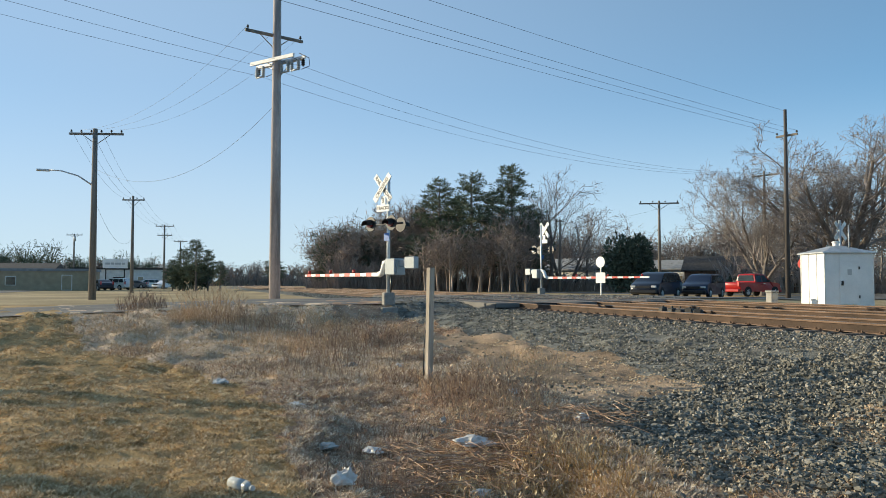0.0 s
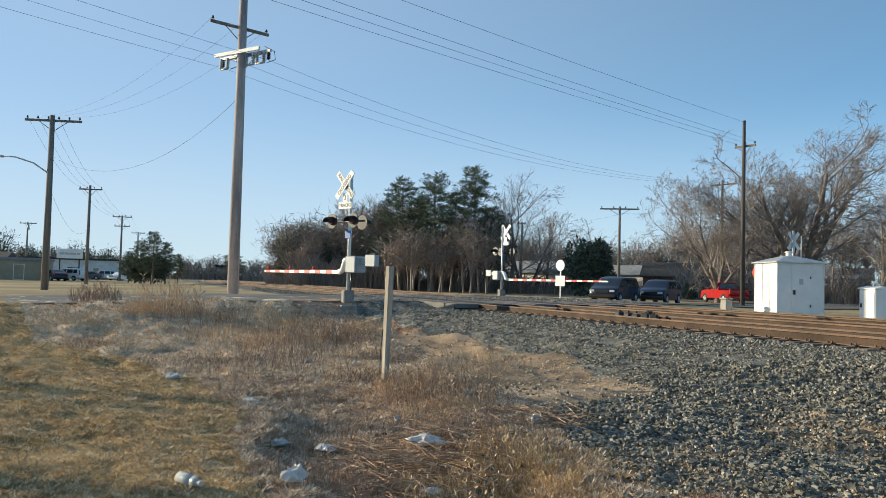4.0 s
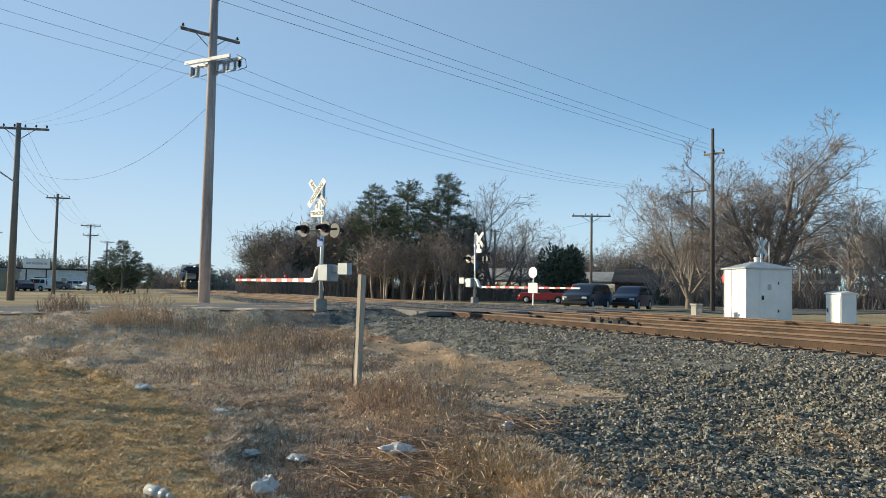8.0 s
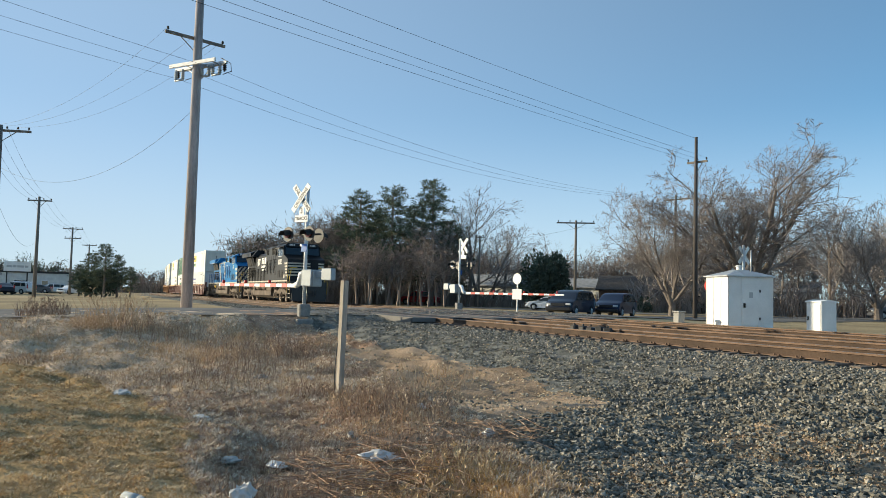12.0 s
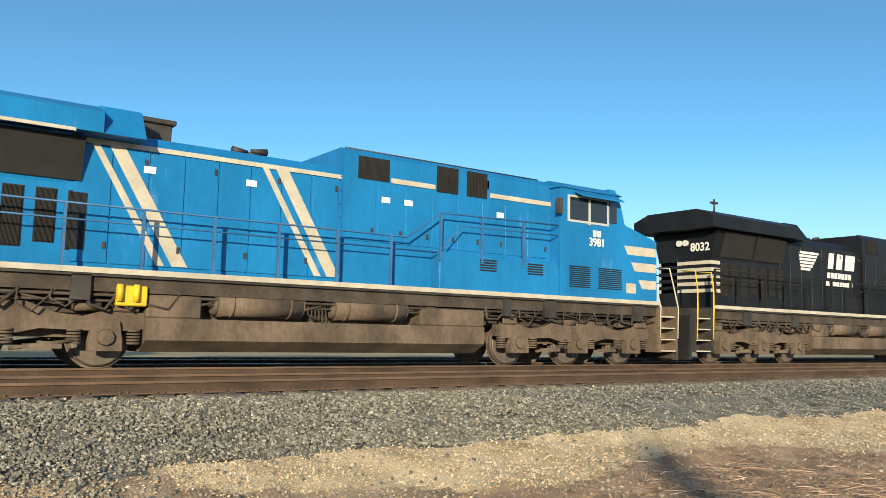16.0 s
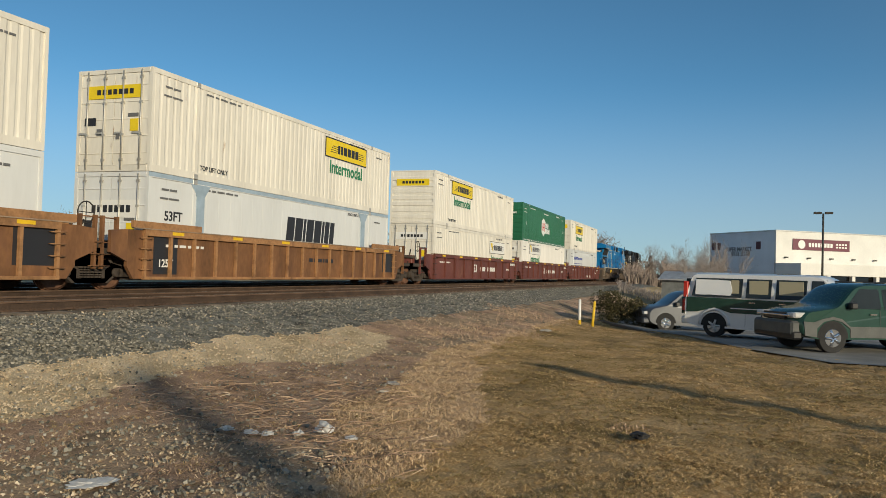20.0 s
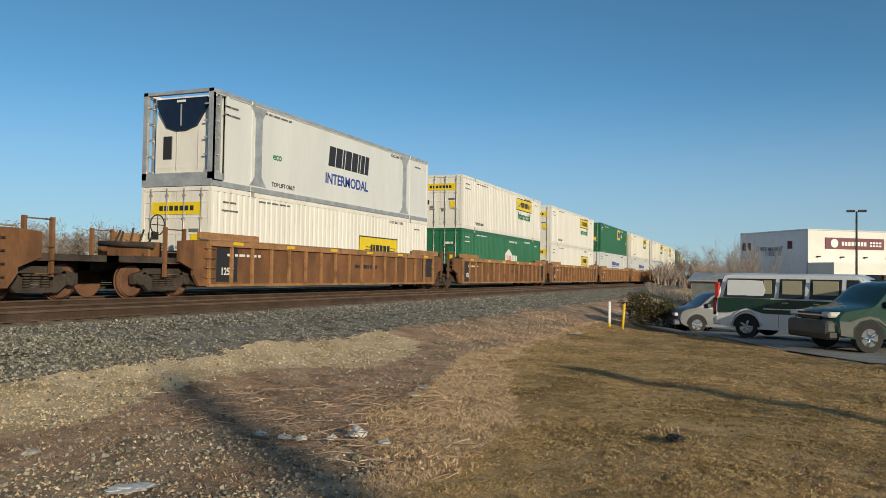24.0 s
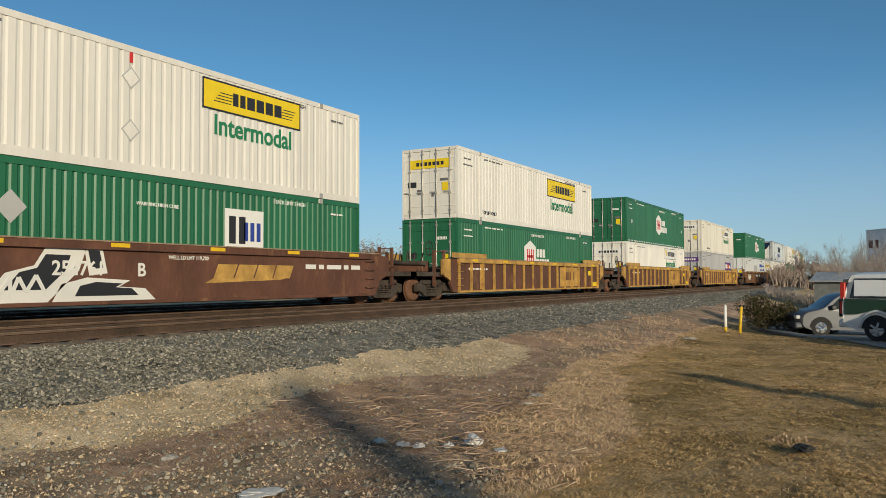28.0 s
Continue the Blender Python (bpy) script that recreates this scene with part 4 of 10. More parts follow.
    part("horn", bm, M_DARKMETAL, lo)
    bm = bmesh.new()
    bm_box(bm, -3.4, -2.4, -0.5, 0.5, 4.74, 4.86, 0.03)
    bm_box(bm, -2.2, -1.9, -0.9, -0.6, 4.70, 4.82, 0.02)
    bm_tube(bm, (-2.7, 0.7, 4.74), (-2.7, 0.7, 5.2), 0.012, n=5)
    part("roof_equipment", bm, M_GALV, lo)
    # rear end: stripes or number plate, lamp pair
    for y0 in (-0.1, 0.14):
        bm = bmesh.new()
        bm_tube(bm, (D + 0.56, y0, 3.78), (D + 0.46, y0, 3.78), 0.10, 0.10, 12)
        part("rear_headlight", bm, M_LAMP_OFF, lo)
    box_part("rear_door", D + 0.53, D + 0.55, 0.25, 0.9, 1.75, 3.3, paint, lo, 0.006)
    for y0 in (-0.75, -0.45, 0.45, 0.7):
        bm = bmesh.new()
        bm_path(bm, [(D - 0.05, y0, 1.55), (D - 0.25, y0, 1.25), (D - 0.55, y0 * 0.9, 0.75), (D - 0.85, y0 * 0.85, 0.7)], 0.03, 6)
        part("air_hose", bm, M_BLACK, lo)
    # lettering on the near side
    ys = -CY
    if blue:
        side_text(lo, "road_number", "3981", -2.47, 3.22, 0.30, M_LETTER, ys - 0.006)
        bars(lo, "initials", -2.62, -2.32, 3.46, 0.17, M_LETTER, ys - 0.006, (1, 1), 0.3)
        box_part("rear_number_plate", D + 0.535, D + 0.55, -0.98, -0.28, 3.62, 3.92, D_BLK, lo)
        ob = text_part("rear_number", "3981", 0.30, M_LETTER, lo, pose(D + 0.532, -0.63, 3.77, 90, 0, -90), 0.003)
        for x0 in (-11.69, -14.95):
            bm = bmesh.new()
            bm_prism(bm, [(x0, 4.08), (x0 + 0.13, 4.08), (x0 + 1.42, 1.9), (x0 + 1.26, 1.9)], -HY - 0.034, -HY - 0.028)
            part("stripe", bm, M_CREAM, lo, "cream slanting stripes")
            bm = bmesh.new()
            bm_prism(bm, [(x0 + 0.3, 4.08), (x0 + 0.58, 4.08), (x0 + 1.86, 1.9), (x0 + 1.56, 1.9)], -HY - 0.034, -HY - 0.028)
            part("stripe", bm, M_CREAM, lo, "cream slanting stripes")
        for x0, x1, y0, y1, z0, z1 in ((-15.3, -9.85, -HY - 0.03, -HY, 4.04, 4.13), (-8.65, -7.45, -HY - 0.145, -HY - 0.115, 4.09, 4.20),
                                       (-5.8, -3.8, -HY - 0.145, -HY - 0.115, 4.09, 4.20), (D + 0.6, -15.3, -1.545, -1.52, 4.10, 4.16)):
            bm = bmesh.new()
            bm_box(bm, x0, x1, y0, y1, z0, z1)
            part("stripe_line", bm, M_CREAM, lo)
        for x in (-8.3, -8.9, -5.6, -14.0, -12.0):
            panel(lo, "notice_plate", rect(x, x + 0.22, 3.62, 3.75), -HY - (0.145 if x > -9.9 else 0.03), D_WHT)
    else:
        side_text(lo, "road_number", "8032", -2.70, 3.26, 0.58, M_LETTER, ys, 1.05)
        for k in range(6):
            bm = bmesh.new()
            bm_prism(bm, rect(-14.0 + 0.02 * k, -12.75 - 0.10 * k if k < 5 else -13.3, 3.78 - 0.115 * k, 3.86 - 0.115 * k, 0.03), -HY - 0.034, -HY - 0.028)
            part("stripe", bm, M_LETTER, lo)
        for x0, x1 in ((-12.15, -11.8), (-11.6, -11.2), (-11.0, -10.35)):
            bm = bmesh.new()
            bm_prism(bm, rect(x0, x1, 3.36, 3.92, 0.12), -HY - 0.034, -HY - 0.028)
            part("emblem", bm, M_LETTER, lo)
        bars(lo, "lettering", -12.2, -10.6, 3.12, 0.2, M_LETTER, -HY - 0.028, (2, 2, 2, 2, 2, 2, 2), 0.5, 0.04)
        bars(lo, "lettering", -12.3, -10.5, 2.84, 0.2, M_LETTER, -HY - 0.028, (2, 2, 2, 2, 2, 2, 2, 2), 0.5, 0.04)
        side_text(lo, "rear_number", "8032", D + 0.80, 3.46, 0.21, M_LETTER, -1.012, 0.9)
        text_part("rear_number", "8032", 0.36, M_LETTER, lo, pose(D + 0.535, -0.62, 3.62, 90, 0, -90), 0.003)
        bm = bmesh.new()
        for k in range(5):
            bm_box(bm, D + 0.53, D + 0.55, -1.0, 1.0, 2.2 + k * 0.22, 2.31 + k * 0.22)
            bm_box(bm, D + 0.55, D + 1.0, -1.012, -1.0, 2.2 + k * 0.22, 2.31 + k * 0.22)
        part("rear_stripe", bm, M_CREAM, lo)
    return lo


lo1 = locomotive("locomotive", "black six-axle freight locomotive with pale nose stripes and dusty trucks", M_NS, M_NS, False)
CARS.append((lo1, 46.75))
lo2 = locomotive("locomotive", "bright blue six-axle freight locomotive with cream slanting stripes", M_BLUE, M_BLUE, True)
CARS.append((lo2, 24.83))


# ---- containers ----
CL, CW, CH = 16.15, 1.30, 2.88


def shell_mesh(name, kind, material, back=0.0):
    """Container shell: roof, floor rails and sides of pressed ribs or flat sheets; front at x = 0."""
    bm = bmesh.new()
    zt, zb = CH - 0.14, 0.20
    for s in (-1, 1):
        if kind in ("flat", "reefer"):
            ys = [(-CL + 0.1 + back, 1.27), (-0.1, 1.27)]
        else:
            pitch, deep, ys, x = (0.30 if kind == "rib" else 0.24), (0.018 if kind == "rib" else 0.03), [], -CL + 0.10
            while x < -0.10 - pitch:
                ys += [(x, 1.285 - deep), (x + pitch * 0.16, 1.285), (x + pitch * 0.66, 1.285), (x + pitch * 0.82, 1.285 - deep)]
                x += pitch
            ys.append((-0.10, 1.257))
        lo_ = [bm.verts.new((x, s * y, zb)) for x, y in ys]
        hi_ = [bm.verts.new((x, s * y, zt)) for x, y in ys]
        for i in range(len(ys) - 1):
            q = (lo_[i], lo_[i + 1], hi_[i + 1], hi_[i])
            bm.faces.new(q if s < 0 else q[::-1])
        bm_box(bm, -CL, 0, min(s * 1.22, s * 1.30), max(s * 1.22, s * 1.30), CH - 0.14, CH)
        bm_box(bm, -CL, 0, min(s * 1.22, s * 1.30), max(s * 1.22, s * 1.30), 0.0, 0.20)
        for x0 in (-CL, -0.10):
            bm_box(bm, x0, x0 + 0.10, min(s * 1.18, s * 1.30), max(s * 1.18, s * 1.30), 0.2, CH - 0.14)
        if kind == "flat":
            for k in range(24):
                x0 = -CL + 0.75 + k * 0.62
                bm_box(bm, x0, x0 + 0.018, min(s * 1.26, s * 1.274), max(s * 1.26, s * 1.274), 0.2, CH - 0.14)
        if back:
            bm_box(bm, -CL + back, -CL + back + 0.12, min(s * 1.18, s * 1.295), max(s * 1.18, s * 1.295), 0.2, CH - 0.14)
        for x0 in (-CL + 1.95, -2.05):
            bm_box(bm, x0, x0 + 0.10, min(s * 1.22, s * 1.297), max(s * 1.22, s * 1.297), 0.2, CH - 0.14)
    bm_box(bm, -CL + 0.02 + back, -0.02, -1.24, 1.24, CH - 0.06, CH - 0.02)
    if back:
        bm_box(bm, -CL + back, -CL + back + 0.06, -1.24, 1.24, 0.1, CH - 0.06)
    bm_box(bm, -CL + 0.02, -0.02, -1.24, 1.24, 0.05, 0.12)
    # front wall with flat ribs
    bm_box(bm, -0.08, -0.04, -1.2, 1.2, 0.1, CH - 0.05)
    for k in range(8):
        bm_box(bm, -0.04, -0.005, -1.15 + k * 0.295, -1.0 + k * 0.295, 0.15, CH - 0.1)
    return mesh_of(name, bm, material)


def casting_mesh():
    bm = bmesh.new()
    bm_box(bm, -0.1, 0.1, -0.058, 0.058, 0, 0.15, 0.01)
    return mesh_of("corner_casting", bm, M_ROD)


SHELLS = {}
CASTINGS = casting_mesh()


def door_mesh(material):
    bm = bmesh.new()
    prof = [(-CL + 0.07, 0.18)]
    prof.append((-CL + 0.07, CH - 0.14))
    z = CH - 0.14
    prof.append((-CL + 0.02, z))
    for z in (2.4, 1.94, 1.46, 0.98, 0.5):
        prof += [(-CL + 0.02, z + 0.03), (-CL + 0.004, z + 0.02), (-CL + 0.004, z), (-CL + 0.02, z - 0.01)]
    prof.append((-CL + 0.02, 0.18))
    bm_prism(bm, prof, 0.0, 1.16)
    return mesh_of("door", bm, material)


def beam_mesh(name, z0, z1, material):
    bm = bmesh.new()
    bm_box(bm, -CL, -CL + 0.08, -1.2, 1.2, z0, z1, 0.008)
    return mesh_of(name, bm, material)


def rib_end_mesh(material):
    bm = bmesh.new()
    prof = [(-CL + 0.08, 0.0), (-CL + 0.08, CH), (-CL + 0.03, CH)]
    for k in range(6, -1, -1):
        z = 0.3 + k * 0.34
        prof += [(-CL + 0.03, z + 0.2), (-CL, z + 0.18), (-CL, z), (-CL + 0.03, z - 0.02)]
    prof.append((-CL + 0.03, 0.0))
    bm_prism(bm, prof, -1.2, 1.2)
    return mesh_of("end_wall", bm, material)


def rods_mesh():
    bm = bmesh.new()
    y = 0
    bm_tube(bm, (-CL - 0.015, y, 0.05), (-CL - 0.015, y, CH - 0.05), 0.022, n=8)
    for z in (0.3, 1.0, 1.9, 2.6):
        bm_box(bm, -CL - 0.035, -CL + 0.01, y - 0.05, y + 0.05, z, z + 0.06)
    bm_box(bm, -CL - 0.04, -CL - 0.01, y - 0.02, y + 0.26, 1.05, 1.10)
    return mesh_of("lock_rod", bm, M_ROD)


RODS = rods_mesh()


def jb_panel(c, x, z, w, h, yellow=True, word=True, y=-1.285):
    if yellow:
        panel(c, "panel_border", rect(x, x + w, z, z + h), y, D_BLK, 0.006)
        panel(c, "panel", rect(x + 0.05, x + w - 0.05, z + 0.05, z + h - 0.05), y - 0.006, D_YEL, 0.004, "yellow lettering panel")
    else:
        panel(c, "panel_border", rect(x, x + w, z, z + h), y, D_BLK, 0.006)
        panel(c, "panel", rect(x + 0.03, x + w - 0.03, z + 0.03, z + h - 0.03), y - 0.006, D_WHT, 0.004)
        panel(c, "panel_wing", [(x + 0.1, z + h * 0.85), (x + 0.55, z + h * 0.85), (x + 0.75, z + 0.15 * h), (x + 0.35, z + h * 0.5)], y - 0.010, D_YEL, 0.003)
    bars(c, "lettering", x + w * 0.28, x + w * 0.78, z + h * 0.5, h * 0.42, D_BLK, y - 0.010, (2, 2, 3, 3, 3, 3), 0.7)
    for sx in (0.1, 0.74):
        bm = bmesh.new()
        for q in range(4):
            bm_prism(bm, rect(x + w * sx + q * 0.07, x + w * sx + w * 0.16 + q * 0.05, z + h * (0.30 + 0.1 * q), z + h * (0.33 + 0.1 * q)), y - 0.013, y - 0.010)
        part("panel_wing", bm, D_BLK, c)
    if word:
        side_text(c, "lettering", "Intermodal", x + w * 0.5, z - 0.10 * w, 0.19 * w, D_GRN, y - 0.002, 0.95)


def hub_mark(c, x, z, y=-1.285, r=0.76, words=True):
    hexa = [(x + 0.92 * r * a, z + r * b) for a, b in ((0, 1), (1, 0.6), (1, -0.6), (0, -1), (-1, -0.6), (-1, 0.6))]
    panel(c, "emblem", hexa, y, D_WHT, 0.006, "white hexagon emblem")
    bm = bmesh.new()
    for dx in (-0.46, -0.18, 0.18, 0.46):
        bm_prism(bm, rect(x + dx * r - 0.055, x + dx * r + 0.055, z - 0.45 * r, z + 0.45 * r), y - 0.010, y - 0.006)
    bm_prism(bm, rect(x - 0.46 * r, x + 0.46 * r, z - 0.06, z + 0.06), y - 0.010, y - 0.006)
    part("emblem_bars", bm, D_RED, c)
    if words:
        bars(c, "lettering", x + 0.75 * r + 0.25, x + 0.75 * r + 1.25, z + 0.18, 0.40, D_WHT, y, (2, 2, 2), 0.5)
        bars(c, "lettering", x + 0.75 * r + 0.15, x + 0.75 * r + 1.75, z - 0.30, 0.40, D_WHT, y, (3, 2, 2, 2, 2), 0.5)


def small_marks(c, material, y=-1.30):
    """Stencilled data lines and notices near the ends."""
    bars(c, "stencil", -1.5, -0.9, 2.45, 0.055, material, y + 0.01, (3, 1, 2), 0.4)
    bars(c, "stencil", -CL + 0.55, -CL + 1.2, 2.45, 0.055, material, y + 0.01, (2, 2), 0.3)
    bars(c, "stencil", -CL + 2.4, -CL + 4.2, 2.62, 0.055, material, y + 0.01, (2, 1, 2, 2, 1), 0.5)
    side_text(c, "lettering", "STACK LIMIT 3 HIGH", -3.4, 2.62, 0.15, material, y + 0.018)
    bars(c, "stencil", -CL + 0.5, -CL + 1.3, 2.2, 0.05, material, y + 0.01, (3, 4), 0.3)


def container(kind, shell, col, label, off, level, marks):
    """One 53-foot box in the lower (0) or upper (1) place of the well whose front lies at off."""
    key = (shell, col.name)
    if key not in SHELLS:
        SHELLS[key] = (shell_mesh("shell", shell, col, 0.62 if shell == "reefer" else 0.0), door_mesh(col), rib_end_mesh(col), beam_mesh("door_header", CH - 0.13, CH, col), beam_mesh("door_sill", 0.0, 0.17, col))
    c = thing("container", label, "container", "stacked containers")
    sh, dm, em, hm, sm = SHELLS[key]
    part("shell", sh, None, c)
    for x in (-CL + 2.0, -2.0):
        for s in (-1, 1):
            for z in (0.0, CH - 0.15):
                part("corner_casting", CASTINGS, None, c, m=pose(x, s * 1.257, z))
    if shell == "reefer":
        pass
    elif "ribend" in marks:
        part("end_wall", em, None, c)
    else:
        for y0 in (-1.17, 0.01):
            part("door", dm, None, c, m=pose(0, y0, 0))
        part("door_header", hm, None, c)
        part("door_sill", sm, None, c)
        for y0 in (-0.95, -0.32, 0.32, 0.92):
            part("lock_rod", RODS, None, c, m=pose(0, y0, 0))
        for y0, y1, z0, z1, pm in ((0.62, 1.02, 1.30, 1.52, D_BLK), (-0.86, -0.58, 1.12, 1.46, D_YEL), (-0.86, -0.50, 1.52, 1.62, D_GRY2), (0.40, 0.58, 1.0, 1.2, D_GRY2), (-0.22, -0.10, 0.9, 1.1, D_GRY2)):
            box_part("door_placard", -CL - 0.002, -CL + 0.006, y0, y1, z0, z1, pm, c)
    dark = D_GRY2 if col not in (M_CGREEN,) else D_WHT
    small_marks(c, dark)
    for mk in marks:
        if mk[0] == "jb":
            jb_panel(c, *mk[1:])
        elif mk[0] == "hub":
            hub_mark(c, *mk[1:])
        elif mk[0] == "txt":
            side_text(c, "lettering", *mk[1:])
        elif mk[0] == "bars":
            bars(c, "lettering", *mk[1:])
        elif mk[0] == "rect":
            panel(c, "panel", rect(*mk[1:5]), *mk[5:])
        elif mk[0] == "dots":
            bm = bmesh.new()
            for x in mk[1]:
                bm_tube(bm, (x, -1.285, mk[2]), (x, -1.293, mk[2]), 0.15, 0.15, 14)
            part("emblem_dots", bm, D_BLU, c)
        elif mk[0] == "enddoor":
            box_part("end_panel", -CL - 0.004, -CL + 0.004, mk[1], mk[2], mk[3], mk[4], mk[5], c)
            bm = bmesh.new()
            n = 7
            for q in range(n):
                w = (mk[2] - mk[1]) * 0.7 / n
                y0 = mk[1] + (mk[2] - mk[1]) * (0.15 + 0.7 * q / n)
                bm_box(bm, -CL - 0.009, -CL - 0.004, y0, y0 + w * 0.7, mk[3] + (mk[4] - mk[3]) * 0.3, mk[3] + (mk[4] - mk[3]) * 0.7)
            part("end_lettering", bm, mk[6], c)
        elif mk[0] == "dash":
            for q in range(26):
                x = -CL + 0.4 + q * 0.6
                panel(c, "edge_mark", rect(x, x + 0.32, 0.06, 0.12), -1.30, D_WHT)
        elif mk[0] == "diamond":
            x, z, r = mk[1:4]
            panel(c, "placard", [(x, z - r), (x + r, z), (x, z + r), (x - r, z)], mk[5] if len(mk) > 5 else -1.285, mk[4])
        elif mk[0] == "frame":
            bm = bmesh.new()
            for x0 in (-CL + 2.2, -2.75):
                bm_prism(bm, [(x0 - 0.35, 0.2), (x0 + 0.55, 0.2), (x0 + 0.28, 0.5), (x0 + 0.28, CH - 0.5), (x0 + 0.55, CH - 0.14), (x0 - 0.35, CH - 0.14), (x0 - 0.08, CH - 0.5), (x0 - 0.08, 0.5)], -1.302, -1.26)
            bm_box(bm, -CL, 0, -1.304, -1.29, 0.0, 0.16)
            bm_box(bm, -CL, 0, -1.304, -1.29, CH - 0.12, CH)
            part("lifting_frame", bm, mk[1], c, "blue-grey lifting frame")
        elif mk[0] == "reefer":
            bm = bmesh.new()
            bm_prism(bm, [(-CL + 0.62, 0.42), (-CL + 0.24, 0.42), (-CL + 0.20, 0.6), (-CL + 0.20, 1.7), (-CL + 0.30, 2.70), (-CL + 0.62, 2.74)], -0.98, 0.98)
            unit = part("cooling_unit", bm, M_CWHITE, c, "white cooling unit")
            bm = bmesh.new()
            bm_prism(bm, [(-0.94, 2.68), (0.94, 2.68), (0.92, 2.45), (0.55, 1.82), (0.2, 1.70), (-0.2, 1.70), (-0.55, 1.82), (-0.92, 2.45)], -CL + 0.14, -CL + 0.30, "x")
            part("cooling_intake", bm, P_FRONT, unit, "dark navy air intake")
            box_part("badge", -CL + 0.125, -CL + 0.14, -0.16, 0.16, 2.56, 2.63, D_WHT, unit)
            box_part("intake_divider", -CL + 0.125, -CL + 0.14, -0.02, 0.02, 1.85, 2.5, M_GALV, unit)
            box_part("control_panel", -CL + 0.17, -CL + 0.20, 0.35, 0.68, 0.85, 1.55, D_BLK, unit, 0.01)
            box_part("unit_seam", -CL + 0.185, -CL + 0.20, 0.18, 0.20, 0.5, 1.68, D_GRY, unit)
            box_part("unit_seam", -CL + 0.185, -CL + 0.20, -0.62, -0.60, 0.5, 1.68, D_GRY, unit)
            for y in (-1.22, 1.22):
                box_part("corner_post", -CL - 0.02, -CL + 0.10, y - 0.08, y + 0.08, 0.2, CH, M_GALV, c)
                box_part("inner_post", -CL + 0.34, -CL + 0.40, y - 0.05, y + 0.05, 0.2, CH - 0.1, M_GALV, c)
                for q in range(5):
                    box_part("rung", -CL + 0.10, -CL + 0.34, y - 0.03, y + 0.03, 0.42 + q * 0.5, 0.47 + q * 0.5, M_GALV, c)
                    box_part("rung", -CL + 0.02, -CL + 0.06, min(y * 0.78, y), max(y * 0.78, y), 0.42 + q * 0.5, 0.46 + q * 0.5, M_GALV, c)
            box_part("end_beam", -CL - 0.02, -CL + 0.12, -1.3, 1.3, CH - 0.10, CH, M_GALV, c)
            box_part("end_sill", -CL - 0.02, -CL + 0.5, -1.3, 1.3, 0.0, 0.40, M_GALV, c)
    CARS.append((c, off, 0.36 + level * 2.895))
    return c


JT = "TOP LIFT ONLY"
W_JB = "white ribbed freight container with a yellow lettering panel"
G_HB = "green ribbed freight container with a white hexagon emblem"
A_FL = "white smooth-sided freight container with blue lettering bars"


def jb(off, lv, rusty=False, x=-6.75, z=1.62, yellow=True, w=4.1, h=0.86, extra=(), ribend=False):
    mk = [("jb", x, z, w, h, yellow), ("txt", JT, -CL + 2.9, 0.36, 0.20, D_BLK, -1.285)] + list(extra)
    mk.append(("enddoor", -0.95, 0.95, 2.05, 2.42, D_YEL if yellow else D_WHT, D_BLK))
    if ribend:
        mk.append("ribend")
    return container("jb", "rib", M_CRUSTY if rusty else M_CWHITE, W_JB, off, lv, mk)


def hub(off, lv, x=-7.3, z=1.45, ribend=False):
    mk = [("hub", x, z), ("dash",), ("txt", "53", -CL + 1.2, 1.35, 0.30, D_WHT, -1.285), ("txt", "53", -0.9, 1.35, 0.30, D_WHT, -1.285),
          ("txt", "WARNING HIGH CUBE", x + 0.9, 2.52, 0.16, D_WHT, -1.285), ("enddoor", -0.9, -0.2, 1.95, 2.25, M_CGREEN, D_WHT)]
    if ribend:
        mk.append("ribend")
    return container("hub", "cor", M_CGREEN, G_HB, off, lv, mk)


def alliance(off, lv, x=-7.8, big=True):
    mk = [("bars", x, x + 2.2, 1.85 if big else 2.05, 0.42 if big else 0.3, D_BLU, -1.27, (2, 2, 2, 2, 2, 2, 2, 2), 0.5, 0.08),
          ("bars", x + 2.3, x + 4.6, 1.80 if big else 2.02, 0.28 if big else 0.2, D_BLU, -1.27, (2, 2, 1, 2, 2, 2, 1, 2, 3), 0.5),
          ("rect", x, x + 4.7, 1.50, 1.55, -1.27, D_BLU), ("dots", (x + 0.5, x + 0.95, x + 3.9, x + 4.35), 1.25),
          ("bars", x + 1.3, x + 3.5, 1.28, 0.14, D_BLU, -1.27, (3, 2, 3), 0.4)]
    return container("al", "flat", M_CPALE, A_FL, off, lv, mk)


O = (0.0, -19.1, -38.1, -60.3, -80.0, -99.5, -119.2, -138.6, -159.5, -183.15, -207.25, -230.45, -253.5, -276.35)
# lower boxes, then upper boxes, from the locomotives back
alliance(O[0], 0, -13.9, False)
jb(O[0], 1, True, -13.6, 1.62, True, ribend=True)
jb(O[1], 0, False, -13.7, 1.9, False, 3.9, 0.8)
hub(O[1], 1, -9.0, 1.4, True)
jb(O[2], 0, True, -5.6, 1.62, False, 3.6, 0.8)
jb(O[2], 1, True, -13.4, 1.86, True, 3.8, 0.80, ribend=True)
container("prime", "flat", M_CPALE, "pale smooth-sided container with a black slanted emblem", O[3], 0,
          [("frame", M_CRAIL), ("bars", -8.9, -5.3, 1.75, 0.85, D_BLK, -1.27, (3, 3, 1, 3, 3, 1, 2, 2), 0.35, 0.1), ("txt", "INTERMODAL", -7.2, 0.85, 0.62, D_BLU, -1.27),
           ("txt", "53FT", -CL + 1.1, 1.7, 0.38, D_BLK, -1.27), ("txt", "XHC", -CL + 1.1, 1.2, 0.38, D_BLK, -1.27), ("enddoor", -1.0, 1.0, 1.6, 2.1, D_WHT, D_BLK)])
